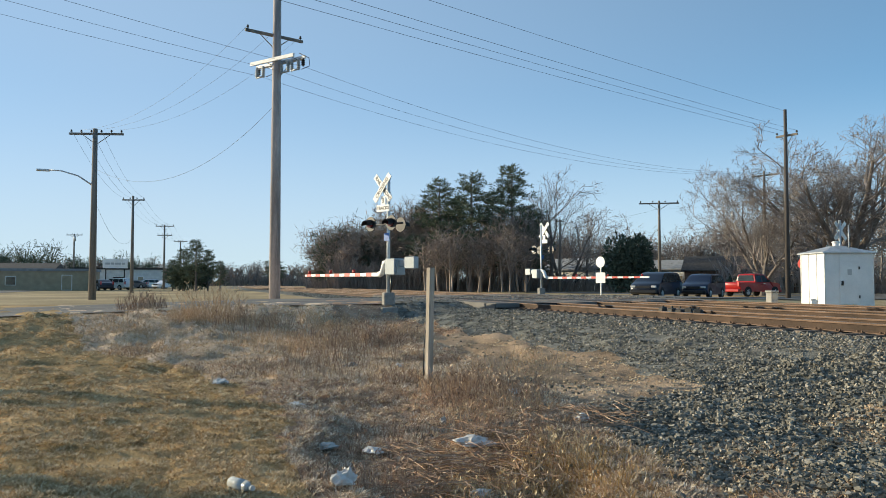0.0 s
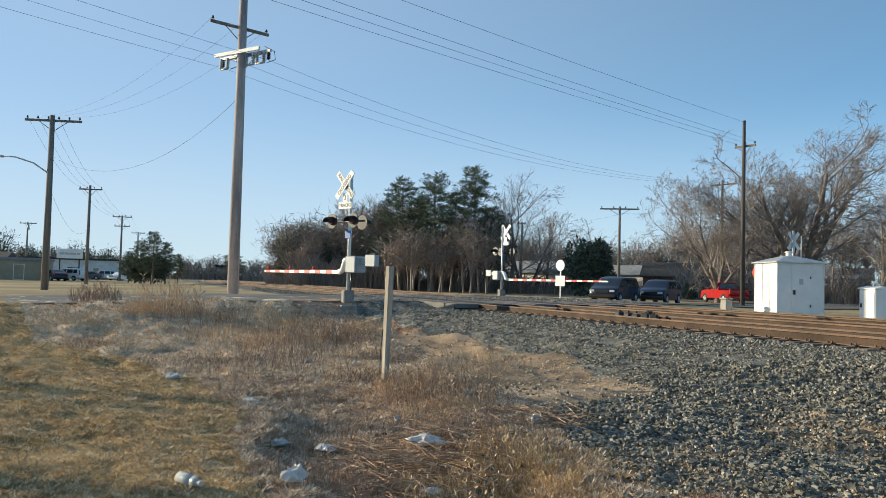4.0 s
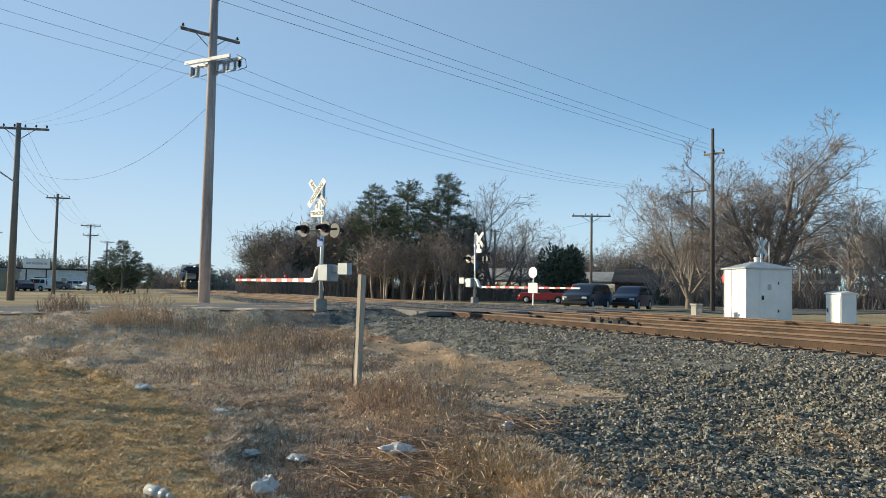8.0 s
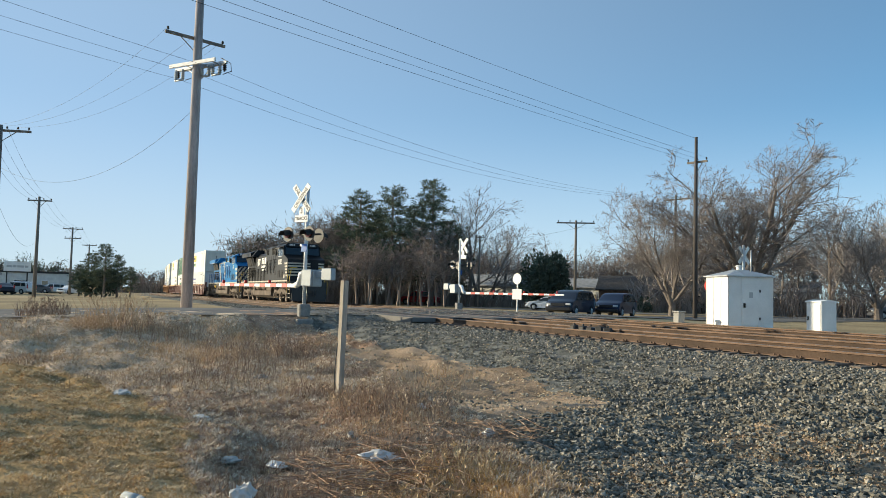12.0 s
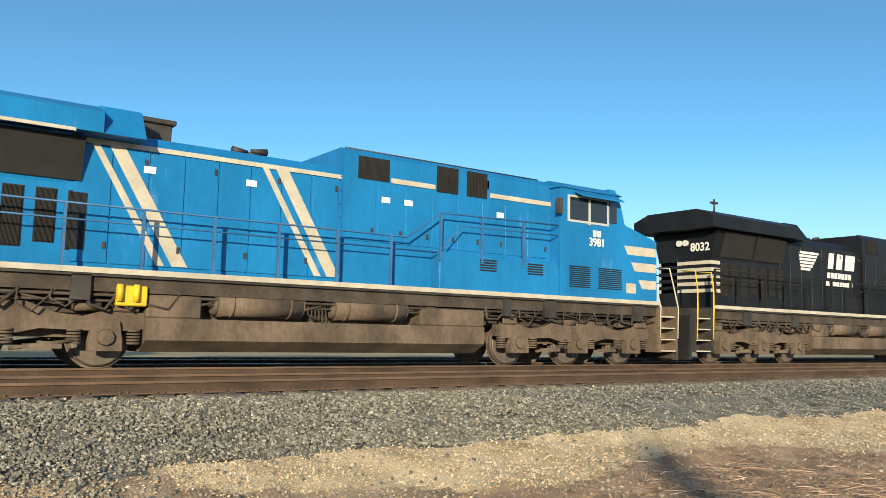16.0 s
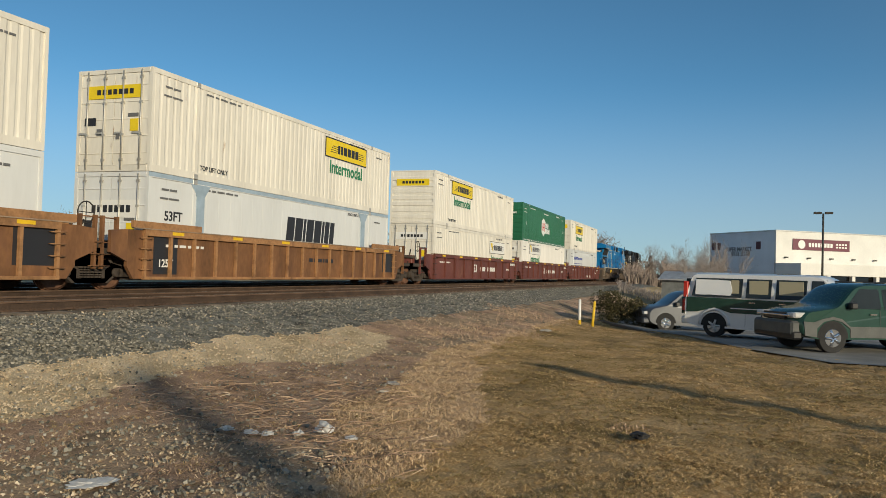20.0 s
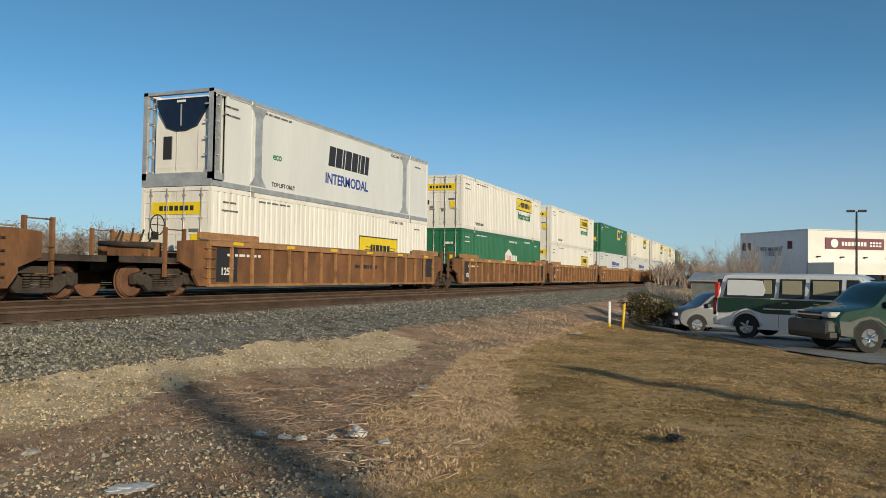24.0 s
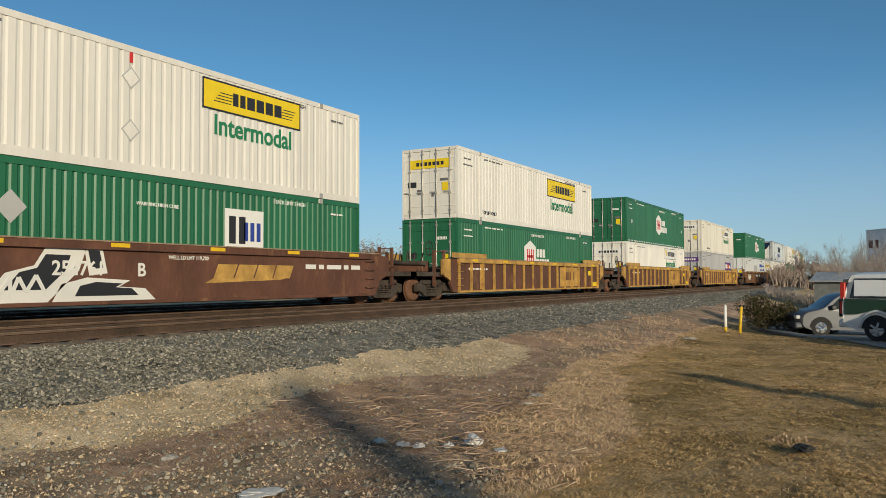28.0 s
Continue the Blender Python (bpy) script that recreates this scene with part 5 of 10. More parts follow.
jb(O[3], 1, True, -6.2, 1.85, True, 3.7, 0.8)
alliance(O[4], 0, -9.3)
jb(O[4], 1, True, -5.8, 1.9, True, 3.2, 0.70)
alliance(O[5], 0, -9.6)
container("emp", "cor", M_CGREEN, "green ribbed freight container with a yellow square emblem", O[5], 1,
          [("rect", -6.4, -4.6, 1.60, 2.7, -1.285, D_YEL), ("rect", -6.25, -4.75, 1.76, 2.54, -1.292, D_DIM), ("bars", -6.15, -5.45, 2.15, 0.62, D_BLK, -1.298, (2, 1), 0.3), ("bars", -5.4, -4.85, 2.15, 0.5, D_BLU, -1.298, (2, 2), 0.3), ("diamond", -3.8, 2.05, 0.28, D_WHT), ("txt", "53", -0.9, 1.35, 0.30, D_WHT, -1.285)])
jb(O[6], 0, False, -5.4, 1.4, True, 2.8, 0.8)
jb(O[6], 1, False, -6.0, 1.8, True, 3.6, 0.8)
hub(O[7], 0, -7.6, 1.30)
jb(O[7], 1, False, -6.0, 1.8, True, 3.6, 0.8)
jb(O[8], 0, False, -6.9, 0.75, True, 3.6, 1.15, ())
container("prime", "reefer", M_CPALE, "pale refrigerated container with grey frame and black emblem", O[8], 1,
          ["ribend", ("frame", M_GALV), ("reefer",), ("bars", -9.4, -6.2, 1.85, 0.75, D_BLK, -1.27, (3, 3, 1, 3, 3, 1, 2, 2), 0.35, 0.1), ("txt", "INTERMODAL", -7.9, 0.98, 0.55, D_BLU, -1.27),
           ("txt", JT, -CL + 3.8, 0.36, 0.2, D_BLK, -1.27), ("txt", "eco", -CL + 3.4, 1.3, 0.35, D_GRN, -1.27)])
container("tiger", "flat", M_CPALE, "white smooth-sided container with a faded grey emblem", O[9], 0,
          [("bars", -9.6, -6.9, 1.6, 0.95, D_GRY, -1.27, (4, 1, 3, 3, 2), 0.4, 0.06), ("bars", -5.0, -2.6, 2.1, 0.36, D_BLU, -1.27, (2, 2, 2, 2, 2, 2, 2, 2), 0.5, 0.06),
           ("bars", -2.5, -0.7, 2.06, 0.22, D_BLU, -1.27, (2, 2, 1, 2, 2, 2), 0.5), ("dots", (-4.5, -4.05, -1.6, -1.15), 1.55), ("bars", -3.7, -2.0, 1.55, 0.14, D_BLU, -1.27, (3, 2, 3), 0.4)])
hub(O[9], 1, -7.6, 1.50, True)
container("fed", "cor", M_CGREY, "grey ribbed freight container with a purple lettering panel", O[10], 0,
          [("rect", -5.0, -1.7, 1.25, 2.1, -1.285, D_PUR), ("bars", -4.8, -3.7, 1.7, 0.42, D_WHT, -1.292, (2, 2, 2), 0.4), ("bars", -3.6, -2.9, 1.7, 0.42, D_ORG, -1.292, (2, 2), 0.4), ("bars", -2.8, -1.9, 1.66, 0.3, D_WHT, -1.292, (2, 2, 2), 0.4),
           ("enddoor", -1.0, 0.9, 2.0, 2.4, D_PUR, D_WHT), ("diamond", -10.6, 1.6, 0.3, D_GRY)])
jb(O[10], 1, True, -5.9, 1.70, False, 3.4, 0.8)
jb(O[11], 0, False, -6.4, 1.93, False, 3.6, 0.8)
hub(O[11], 1, -8.0, 1.50)
hub(O[12], 0, -8.9, 1.52)
jb(O[12], 1, False, -6.7, 1.70, True, 4.0, 0.90)
container("emp", "cor", M_CGREEN, "green ribbed freight container with a white square emblem", O[13], 0,
          [("rect", -5.95, -4.5, 1.15, 2.3, -1.285, D_WHT), ("bars", -5.8, -5.2, 1.75, 0.72, D_BLK, -1.292, (1, 1), 0.5), ("bars", -5.25, -4.62, 1.72, 0.5, D_BLU, -1.292, (1, 1, 1), 0.6),
           ("diamond", -11.7, 1.9, 0.34, D_GRY), ("txt", "WARNING HIGH CUBE", -8.1, 2.2, 0.12, D_WHT, -1.285), ("txt", "53", -0.9, 1.2, 0.30, D_WHT, -1.285)])
jb(O[13], 1, False, -6.75, 1.88, True, 3.8, 0.80, (("diamond", -8.9, 2.15, 0.26, D_GRY), ("diamond", -8.9, 2.15, 0.21, M_CWHITE, -1.291), ("diamond", -8.9, 0.95, 0.26, D_GRY), ("diamond", -8.9, 0.95, 0.21, M_CWHITE, -1.291), ("rect", -8.95, -8.85, 2.5, 2.78, -1.285, D_RED)))


# ---- well cars ----
def truck_mesh():
    bm = bmesh.new()
    for s in (-1, 1):
        y0, y1 = (-1.12, -0.98) if s < 0 else (0.98, 1.12)
        bm_prism(bm, [(-1.12, 0.36), (-1.12, 0.62), (-0.75, 0.70), (-0.42, 0.52), (-0.42, 0.30), (0.42, 0.30), (0.42, 0.52), (0.75, 0.70), (1.12, 0.62), (1.12, 0.36), (0.85, 0.40), (0.55, 0.18), (-0.55, 0.18), (-0.85, 0.40)], y0, y1)
        bm_prism(bm, [(-0.8, 0.62), (0.8, 0.62), (0.62, 0.78), (-0.62, 0.78)], y0, y1)
        for k in (-0.25, 0.0, 0.25):
            for q in range(5):
                bm_tube(bm, (k, s * 1.05, 0.31 + q * 0.062), (k, s * 1.05, 0.35 + q * 0.062), 0.11, 0.11, 8)
        for ax in (-0.89, 0.89):
            bm_tube(bm, (ax, s * 1.08, 0.45), (ax, s * 1.2, 0.45), 0.13, 0.11, 10)
    bm_box(bm, -0.25, 0.25, -1.0, 1.0, 0.42, 0.72)
    return mesh_of("truck", bm, M_GRIME2)


TRUCK = truck_mesh()
CAR_WHEEL = wheel_mesh(0.45, True)


def add_truck(w, x):
    tr = part("truck", TRUCK, None, w, "grimy two-axle truck", m=pose(x, 0, 0))
    for ax in (-0.89, 0.89):
        for s in (-1, 1):
            part("wheel", CAR_WHEEL, None, tr, m=pose(ax, s * 0.755, 0.45, 0, 0, 0 if s < 0 else 180))


def well_car(i, style, off, gap_front, gap_rear):
    """Depressed-floor car for two stacked containers; 0 at the front of its boxes."""
    side, trim, label = {
        "maroon": (M_MAROON, M_MAROON, "maroon double-stack well car with shallow ribs"),
        "rust": (M_RUST, M_RUSTL, "rust-orange double-stack well car with upright ribs"),
        "smooth": (M_RUST, M_BROWN, "rust-streaked smooth-sided double-stack well car with graffiti"),
        "ochre": (M_BROWN, M_OCHRE, "brown double-stack well car with worn yellow ribs"),
        "brown_smooth": (M_BROWN, M_BROWN, "rust-brown smooth-sided double-stack well car with graffiti")}[style]
    w = thing("well_car", label, "railway car", "well cars of the train")
    x0, x1, zt = -CL - 0.55, 0.55, 1.60
    for s in (-1, 1):
        ya, yb = (-1.46, -1.36) if s < 0 else (1.36, 1.46)
        bm = bmesh.new()
        bm_prism(bm, [(x0 - 0.35, 0.62), (x0 - 0.35, zt), (x1 + 0.35, zt), (x1 + 0.35, 0.62), (x1 + 0.1, 0.30), (x0 - 0.1, 0.30)], ya, yb)
        part("side_wall", bm, side, w)
        yo = -1.56 if s < 0 else 1.46
        box_part("top_chord", x0 + 0.2, x1 - 0.2, yo, yo + 0.10, zt - 0.14, zt + 0.03, trim, w)
        box_part("ledge", x0 - 0.2, x1 + 0.2, min(yo - 0.02 * (s < 0), yo), max(yo + 0.12, yo + 0.10), zt + 0.03, zt + 0.06, M_DUSTY, w)
        for xe, sg in ((x0, 1), (x1, -1)):
            xa, xb = sorted((xe - sg * 0.25, xe + sg * 2.6))
            box_part("reinforced_chord", xa, xb, yo, yo + 0.10, zt + 0.06, zt + 0.24, trim, w) if style in ("rust", "ochre") else None
            for q in range(4):
                bm = bmesh.new()
                z = 0.55 + 0.28 * q
                xg = xe + sg * 0.28
                bm_path(bm, [(xg - 0.2, s * 1.48, z), (xg - 0.2, s * 1.58, z), (xg + 0.2, s * 1.58, z), (xg + 0.2, s * 1.48, z)], 0.013, 5)
                part("grab_iron", bm, M_GRIME2 if style == "maroon" else trim, w)
        box_part("bottom_chord", x0 + 0.2, x1 - 0.2, yo, yo + 0.10, 0.28, 0.36, trim, w)
        if style in ("maroon", "rust", "ochre"):
            n = 10 if style == "maroon" else 16
            for k in range(n + 1):
                x = x0 + 0.25 + (x1 - x0 - 0.5) * k / n
                box_part("rib", x - 0.045, x + 0.045, yo + 0.01, yo + 0.09, 0.36, zt - 0.10, trim, w)
        # end plates that rise to the platforms
        for xe, sg in ((x0, -1), (x1, 1)):
            bm = bmesh.new()
            xa, xb = xe + sg * 0.35, xe + sg * 0.95
            bm_prism(bm, [(xa, 0.75), (xa, zt), (xb, zt - 0.05), (xb, 0.98)], ya, yb)
            part("end_plate", bm, trim if style == "ochre" else side, w)
    box_part("floor", x0, x1, -1.36, 1.36, 0.26, 0.34, M_GRIME2, w)
    for xe, sg, g in ((x0, -1, gap_rear), (x1, 1, gap_front)):
        xl = xe + sg * (g / 2 - 0.35)
        box_part("platform", min(xe, xl), max(xe, xl), -1.3, 1.3, 0.92, 1.08, M_GRIME2, w)
        box_part("draft_sill", min(xe, xl), max(xe, xl), -0.35, 0.35, 0.70, 0.92, M_GRIME2, w)
        box_part("bulkhead", min(xe, xe + sg * 0.12), max(xe, xe + sg * 0.12), -1.36, 1.36, 0.34, 1.3, M_GRIME2, w)
    # platform furniture: grab irons, brake gear, ladder
    for xe, sg, g in ((x0, -1, gap_rear), (x1, 1, gap_front)):
        xl = xe + sg * min(1.35, g / 2 - 0.1)
        gm = side
        for s in (-1, 1):
            box_part("rail_post", xl - 0.04, xl + 0.04, s * 1.3 - 0.05, s * 1.3 + 0.05, 0.55, 1.9, gm, w)
            box_part("rail_post", xe + sg * 0.6 - 0.04, xe + sg * 0.6 + 0.04, s * 1.3 - 0.05, s * 1.3 + 0.05, 1.0, 1.9, gm, w)
            for q in range(3):
                bm = bmesh.new()
                bm_tube(bm, (xl, s * 1.38, 0.62 + q * 0.3), (xl - sg * 0.5, s * 1.38, 0.62 + q * 0.3), 0.014, n=5)
                part("grab_iron", bm, gm, w)
            bm = bmesh.new()
            bm_tube(bm, (xl, s * 1.3, 1.85), (xe + sg * 0.6, s * 1.3, 1.85), 0.018, n=5)
            part("grab_rail", bm, gm, w)
    if gap_rear > 3.5:
        xl = x0 - 1.25
        box_part("brake_housing", xl - 0.25, xl + 0.25, -0.9, 0.6, 1.08, 1.5, side, w, 0.03)
        for q in range(5):
            y = -0.7 + q * 0.3
            bm = bmesh.new()
            bm_tube(bm, (xl - 0.3 + 0.05 * (q % 3), y, 1.08), (xl + 0.2 - 0.07 * (q % 4), y + 0.05, 1.8 + 0.05 * (q % 3)), 0.03, n=5)
            part("brake_pipe", bm, M_GRIME2, w)
        bm = bmesh.new()
        bm_tube(bm, (xl - 0.3, -1.1, 1.4), (xl - 0.3, 0.8, 1.45), 0.075, n=10)
        part("air_cylinder", bm, M_GRIME2, w)
        bm = bmesh.new()
        c = Vector((xl - 0.35, -1.25, 1.95))
        ring = [c + Vector((0.27 * math.cos(a * math.pi / 8), 0, 0.27 * math.sin(a * math.pi / 8))) for a in range(17)]
        bm_path(bm, ring, 0.018, 5)
        for a in range(0, 16, 4):
            bm_tube(bm, c, ring[a], 0.012, n=5)
        part("brake_wheel", bm, M_DARKMETAL, w)
        bm = bmesh.new()
        bm_box(bm, x0 - g_c(gap_rear), x0 - 0.9, -0.14, 0.14, 0.72, 0.98, 0.02)
        part("coupler", bm, M_GRIME2, w)
        add_truck(w, -CL - 1.72)
    else:
        add_truck(w, -CL - gap_rear / 2)
    if gap_front > 3.5:
        bm = bmesh.new()
        bm_box(bm, x1 + 0.9, x1 + g_c(gap_front), -0.14, 0.14, 0.72, 0.98, 0.02)
        part("coupler", bm, M_GRIME2, w)
        add_truck(w, 1.72)
    # lettering and reflectors on the near side
    y = -1.46
    smooth = "smooth" in style
    for k in range(6):
        x = x0 + 1.3 + k * 2.9
        panel(w, "reflector", rect(x, x + 0.5, 1.52, 1.61), y - 0.10, M_DECALY, 0.005, "yellow reflector")
    bars(w, "stencil", -CL + 0.6, -CL + 2.3, 1.22, 0.075, M_LETTER, y, (2, 1, 2, 1, 2, 1), 0.6)
    if style == "maroon":
        if i == 0:
            side_text(w, "lettering", "WRWK", -7.16, 0.56, 0.37, M_LETTER, y, 0.95)
            side_text(w, "lettering", "350176", -5.63, 0.56, 0.37, M_LETTER, y, 0.95)
            for tx, word in ((-1.82, "20"), (-1.5, "40"), (-0.88, "45"), (-0.47, "48"), (0.32, "53")):
                side_text(w, "lettering", word, tx, 1.24, 0.17, M_LETTER, y - 0.11)
            bars(w, "stencil", -2.9, -2.3, 1.0, 0.10, M_LETTER, y, (2, 3), 0.3)
        else:
            bars(w, "stencil", -8.2, -7.1, 0.92, 0.26, M_LETTER, y, (2, 2, 2, 2), 0.4)
            bars(w, "stencil", -6.6, -4.9, 0.92, 0.26, M_LETTER, y, (2, 2, 2, 2, 2, 2), 0.4)
            side_text(w, "lettering", "53", -9.2, 0.92, 0.66, M_LETTER, y, 1.1)
        bars(w, "stencil", -2.0, -1.2, 0.95, 0.12, M_LETTER, y, (2, 1, 2), 0.4)
        if i > 0:
            bars(w, "stencil", -1.0, 0.2, 1.32, 0.15, M_LETTER, y, (2, 1, 2, 1, 2), 0.6)
    elif style == "rust":
        panel(w, "data_plate", rect(-CL + 0.1, -CL + 1.1, 0.42, 1.45), y, D_BLK, 0.004)
        side_text(w, "lettering", "125T", -CL + 0.6, 0.72, 0.30, M_LETTER, y - 0.004)
        bars(w, "stencil", -7.5, -5.6, 1.0, 0.14, D_BLK, y, (2, 2, 2, 1, 2, 2), 0.5)
        panel(w, "data_plate", rect(-0.9, 0.3, 0.6, 1.45), y, D_BLK, 0.004)
    elif style == "smooth":
        panel(w, "data_plate", rect(-9.8, -5.2, 0.98, 1.34), y, D_BLK, 0.004)
        side_text(w, "lettering", "560053", -6.6, 1.16, 0.30, M_LETTER, y - 0.004)
        bars(w, "stencil", -9.6, -8.1, 1.16, 0.22, M_LETTER, y - 0.004, (2, 2, 2, 2), 0.4)
        panel(w, "data_plate", rect(-14.3, -11.6, 1.38, 1.60), y, D_BLK, 0.004)
        side_text(w, "lettering", "20 FT. CONTAINERS ONLY", -12.9, 1.49, 0.13, M_LETTER, y - 0.004)
        scrawl(w, -15.4, 0.6, 1.9, 0.75, y)
        scrawl(w, -2.2, 0.65, 0.9, 0.6, y)
    elif style == "ochre":
        panel(w, "data_plate", rect(-CL + 1.6, -CL + 2.0, 0.4, 1.5), y, M_OCHRE, 0.004)
        panel(w, "reflector", rect(-1.2, -0.5, 1.0, 1.25), y, D_YEL, 0.004)
        panel(w, "data_plate", rect(-0.6, 0.3, 0.4, 0.62), y, D_YEL, 0.004)
        panel(w, "side_panel", rect(-5.5, -2.7, 0.42, 1.40), y, M_OCHRE, 0.004, "worn ochre yellow panel")
        bars(w, "emblem", -4.9, -3.5, 0.95, 0.42, M_RUST, y - 0.004, (3, 3), 0.3, 0.1)
    else:
        side_text(w, "lettering", "B", -8.7, 1.02, 0.42, M_LETTER, y)
        side_text(w, "lettering", "WELL LD LMT 119,700", -7.3, 1.33, 0.13, M_LETTER, y)
        bars(w, "emblem", -6.5, -3.6, 1.02, 0.36, M_OCHRE, y, (3, 3, 3, 3), 0.25, 0.16)
        panel(w, "emblem", [(-6.8, 0.72), (-4.0, 0.80), (-3.8, 0.84), (-6.5, 0.84)], y, M_OCHRE)
        bars(w, "stencil", -8.1, -6.5, 1.50, 0.09, M_LETTER, y, (2, 1, 2, 3), 0.4)
        bars(w, "stencil", -2.9, -0.2, 1.18, 0.13, M_LETTER, y, (2, 1, 3, 1, 2), 0.6)
        for pts in ([(-17.0, 0.36), (-16.2, 0.36), (-15.5, 0.9), (-15.4, 1.5), (-16.2, 1.58), (-17.0, 1.5)], [(-15.7, 0.36), (-14.3, 0.36), (-13.6, 1.0), (-13.4, 1.55), (-14.3, 1.56), (-14.6, 1.1), (-15.2, 0.95)],
                    [(-14.2, 0.36), (-11.6, 0.36), (-11.9, 0.62), (-12.6, 0.66), (-12.3, 0.80), (-13.4, 0.86), (-14.0, 0.72)], [(-13.35, 0.9), (-12.9, 0.95), (-13.05, 1.56), (-13.5, 1.56)]):
            pts = [(a + 3.3, b) for a, b in pts]
            panel(w, "graffiti", pts, y, M_LETTER, 0.004, "white spray-painted graffiti")
            cx, cz = sum(p[0] for p in pts) / len(pts), sum(p[1] for p in pts) / len(pts)
            panel(w, "graffiti_fill", [(cx + (a - cx) * 0.62, cz + (b - cz) * 0.6) for a, b in pts], y - 0.004, D_BLK, 0.003)
        side_text(w, "lettering", "254761", -10.3, 1.04, 0.42, M_LETTER, y - 0.008)
        scrawl(w, -13.4, 0.45, 2.4, 0.5, y - 0.006, 0.04)
    CARS.append((w, off, 0.0))
    return w


def g_c(g):
    return g / 2 - 0.45


def scrawl(w, x, z, wd, ht, y, r=0.035):
    """Looping spray-paint lines."""
    bm = bmesh.new()
    rnd = random.Random(int((x + 40) * 100))
    px, pz = x, z + ht * 0.2
    for k in range(14):
        nx = x + wd * (k + 1) / 14 + rnd.uniform(-0.12, 0.12)
        nz = z + (ht * rnd.uniform(0.75, 1.0) if k % 2 == 0 else ht * rnd.uniform(0.0, 0.25))
        d = Vector((nx - px, nz - pz))
        n = Vector((-d.y, d.x)).normalized() * r
        bm_prism(bm, [(px - n.x, pz - n.y), (nx - n.x, nz - n.y), (nx + n.x, nz + n.y), (px + n.x, pz + n.y)], y - 0.005 - 0.0003 * k, y)
        px, pz = nx, nz
    part("graffiti", bm, M_LETTER, w, "white spray-paint graffiti")


STYLES = ("maroon", "maroon", "maroon", "rust", "rust", "rust", "rust", "rust", "rust", "smooth", "ochre", "ochre", "ochre", "brown_smooth")
for i, st in enumerate(STYLES):
    gf = 3.6 if i == 0 else -(O[i] - O[i - 1]) - CL
    gr = 6.0 if i == len(O) - 1 else -(O[i + 1] - O[i]) - CL
    well_car(i, st, O[i], gf, gr)

# ---- crossing, poles, buildings beyond ----
def at(bearing, r, z=None):
    """A place by bearing (degrees clockwise from +y) and range from the camera's stand."""
    b = radians(bearing)
    x, y = r * math.sin(b), r * math.cos(b)
    return Vector((x, y, ground_z(x, y) if z is None else z))


def utility_pole(p, h, r, arms, material, label, bright=False):
    """Tapered pole with crossarms, pins and insulators. arms: (height, half length, axis angle, count)."""
    po = thing("utility_pole", label, "utility pole", "utility poles")
    po.matrix_basis = Matrix.Translation(p)
    bm = bmesh.new()
    n = 6
    bm_tube(bm, (0, 0, -0.3), (0, 0, h), r, r * 0.62, 14)
    part("shaft", bm, material, po)
    tips = []
    for (z, half, ang, cnt, steel) in arms:
        d = Vector((math.sin(radians(ang)), math.cos(radians(ang)), 0))
        bm = bmesh.new()
        a, b = d * -half + Vector((0, 0, z)), d * half + Vector((0, 0, z))
        w = Vector((-d.y, d.x, 0)) * 0.06
        side = Vector((-d.y, d.x, 0)) * (r * 0.7 + 0.05)
        vs = []
        for q in (a, b):
            for u in (-1, 1):
                for v in (-0.07, 0.07):
                    vs.append(bm.verts.new(q + side + w * u + Vector((0, 0, v))))
        for q in ((0, 1, 3, 2), (4, 6, 7, 5), (0, 4, 5, 1), (2, 3, 7, 6), (0, 2, 6, 4), (1, 5, 7, 3)):
            bm.faces.new([vs[i] for i in q])
        bmesh.ops.recalc_face_normals(bm, faces=bm.faces)
        arm = part("crossarm", bm, M_GALV if steel else M_POLE_GREY, po)
        bm = bmesh.new()
        bm_tube(bm, Vector((0, 0, z - 0.7)) + side, d * half * 0.55 + Vector((0, 0, z)) + side, 0.025, n=5)
        bm_tube(bm, Vector((0, 0, z - 0.7)) + side, d * -half * 0.55 + Vector((0, 0, z)) + side, 0.025, n=5)
        part("brace", bm, M_GALV if steel else M_POLE_GREY, po)
        for k in range(cnt):
            u = -half * 0.92 + 2 * half * 0.92 * k / max(1, cnt - 1)
            q = d * u + side + Vector((0, 0, z))
            bm = bmesh.new()
            if steel:
                bm_tube(bm, q - Vector((0, 0, 0.07)), q - Vector((0, 0, 0.45)), 0.05, 0.05, 8)
                for w_ in (0.14, 0.24, 0.34):
                    bm_tube(bm, q - Vector((0, 0, w_)), q - Vector((0, 0, w_ + 0.05)), 0.10, 0.10, 10)
                tips.append(p + q - Vector((0, 0, 0.47)))
            else:
                bm_tube(bm, q + Vector((0, 0, 0.06)), q + Vector((0, 0, 0.16)), 0.02, 0.02, 6)
                bm_tube(bm, q + Vector((0, 0, 0.14)), q + Vector((0, 0, 0.27)), 0.07, 0.045, 8)
                tips.append(p + q + Vector((0, 0, 0.25)))
            part("insulator", bm, M_DARKMETAL, arm)
    return po, tips


def wire(a, b, sag, r=0.008, name="overhead_wire", label="thin black overhead wire"):
    bm = bmesh.new()
    pts = []
    n = 18
    a, b = Vector(a), Vector(b)
    for k in range(n + 1):
        t = k / n
        pts.append(a.lerp(b, t) - Vector((0, 0, sag * 4 * t * (1 - t))))
    bm_path(bm, pts, r, 4)
    return tagged(new(name, mesh_of(name, bm, M_WIRE)), label, "wire", "overhead wires")


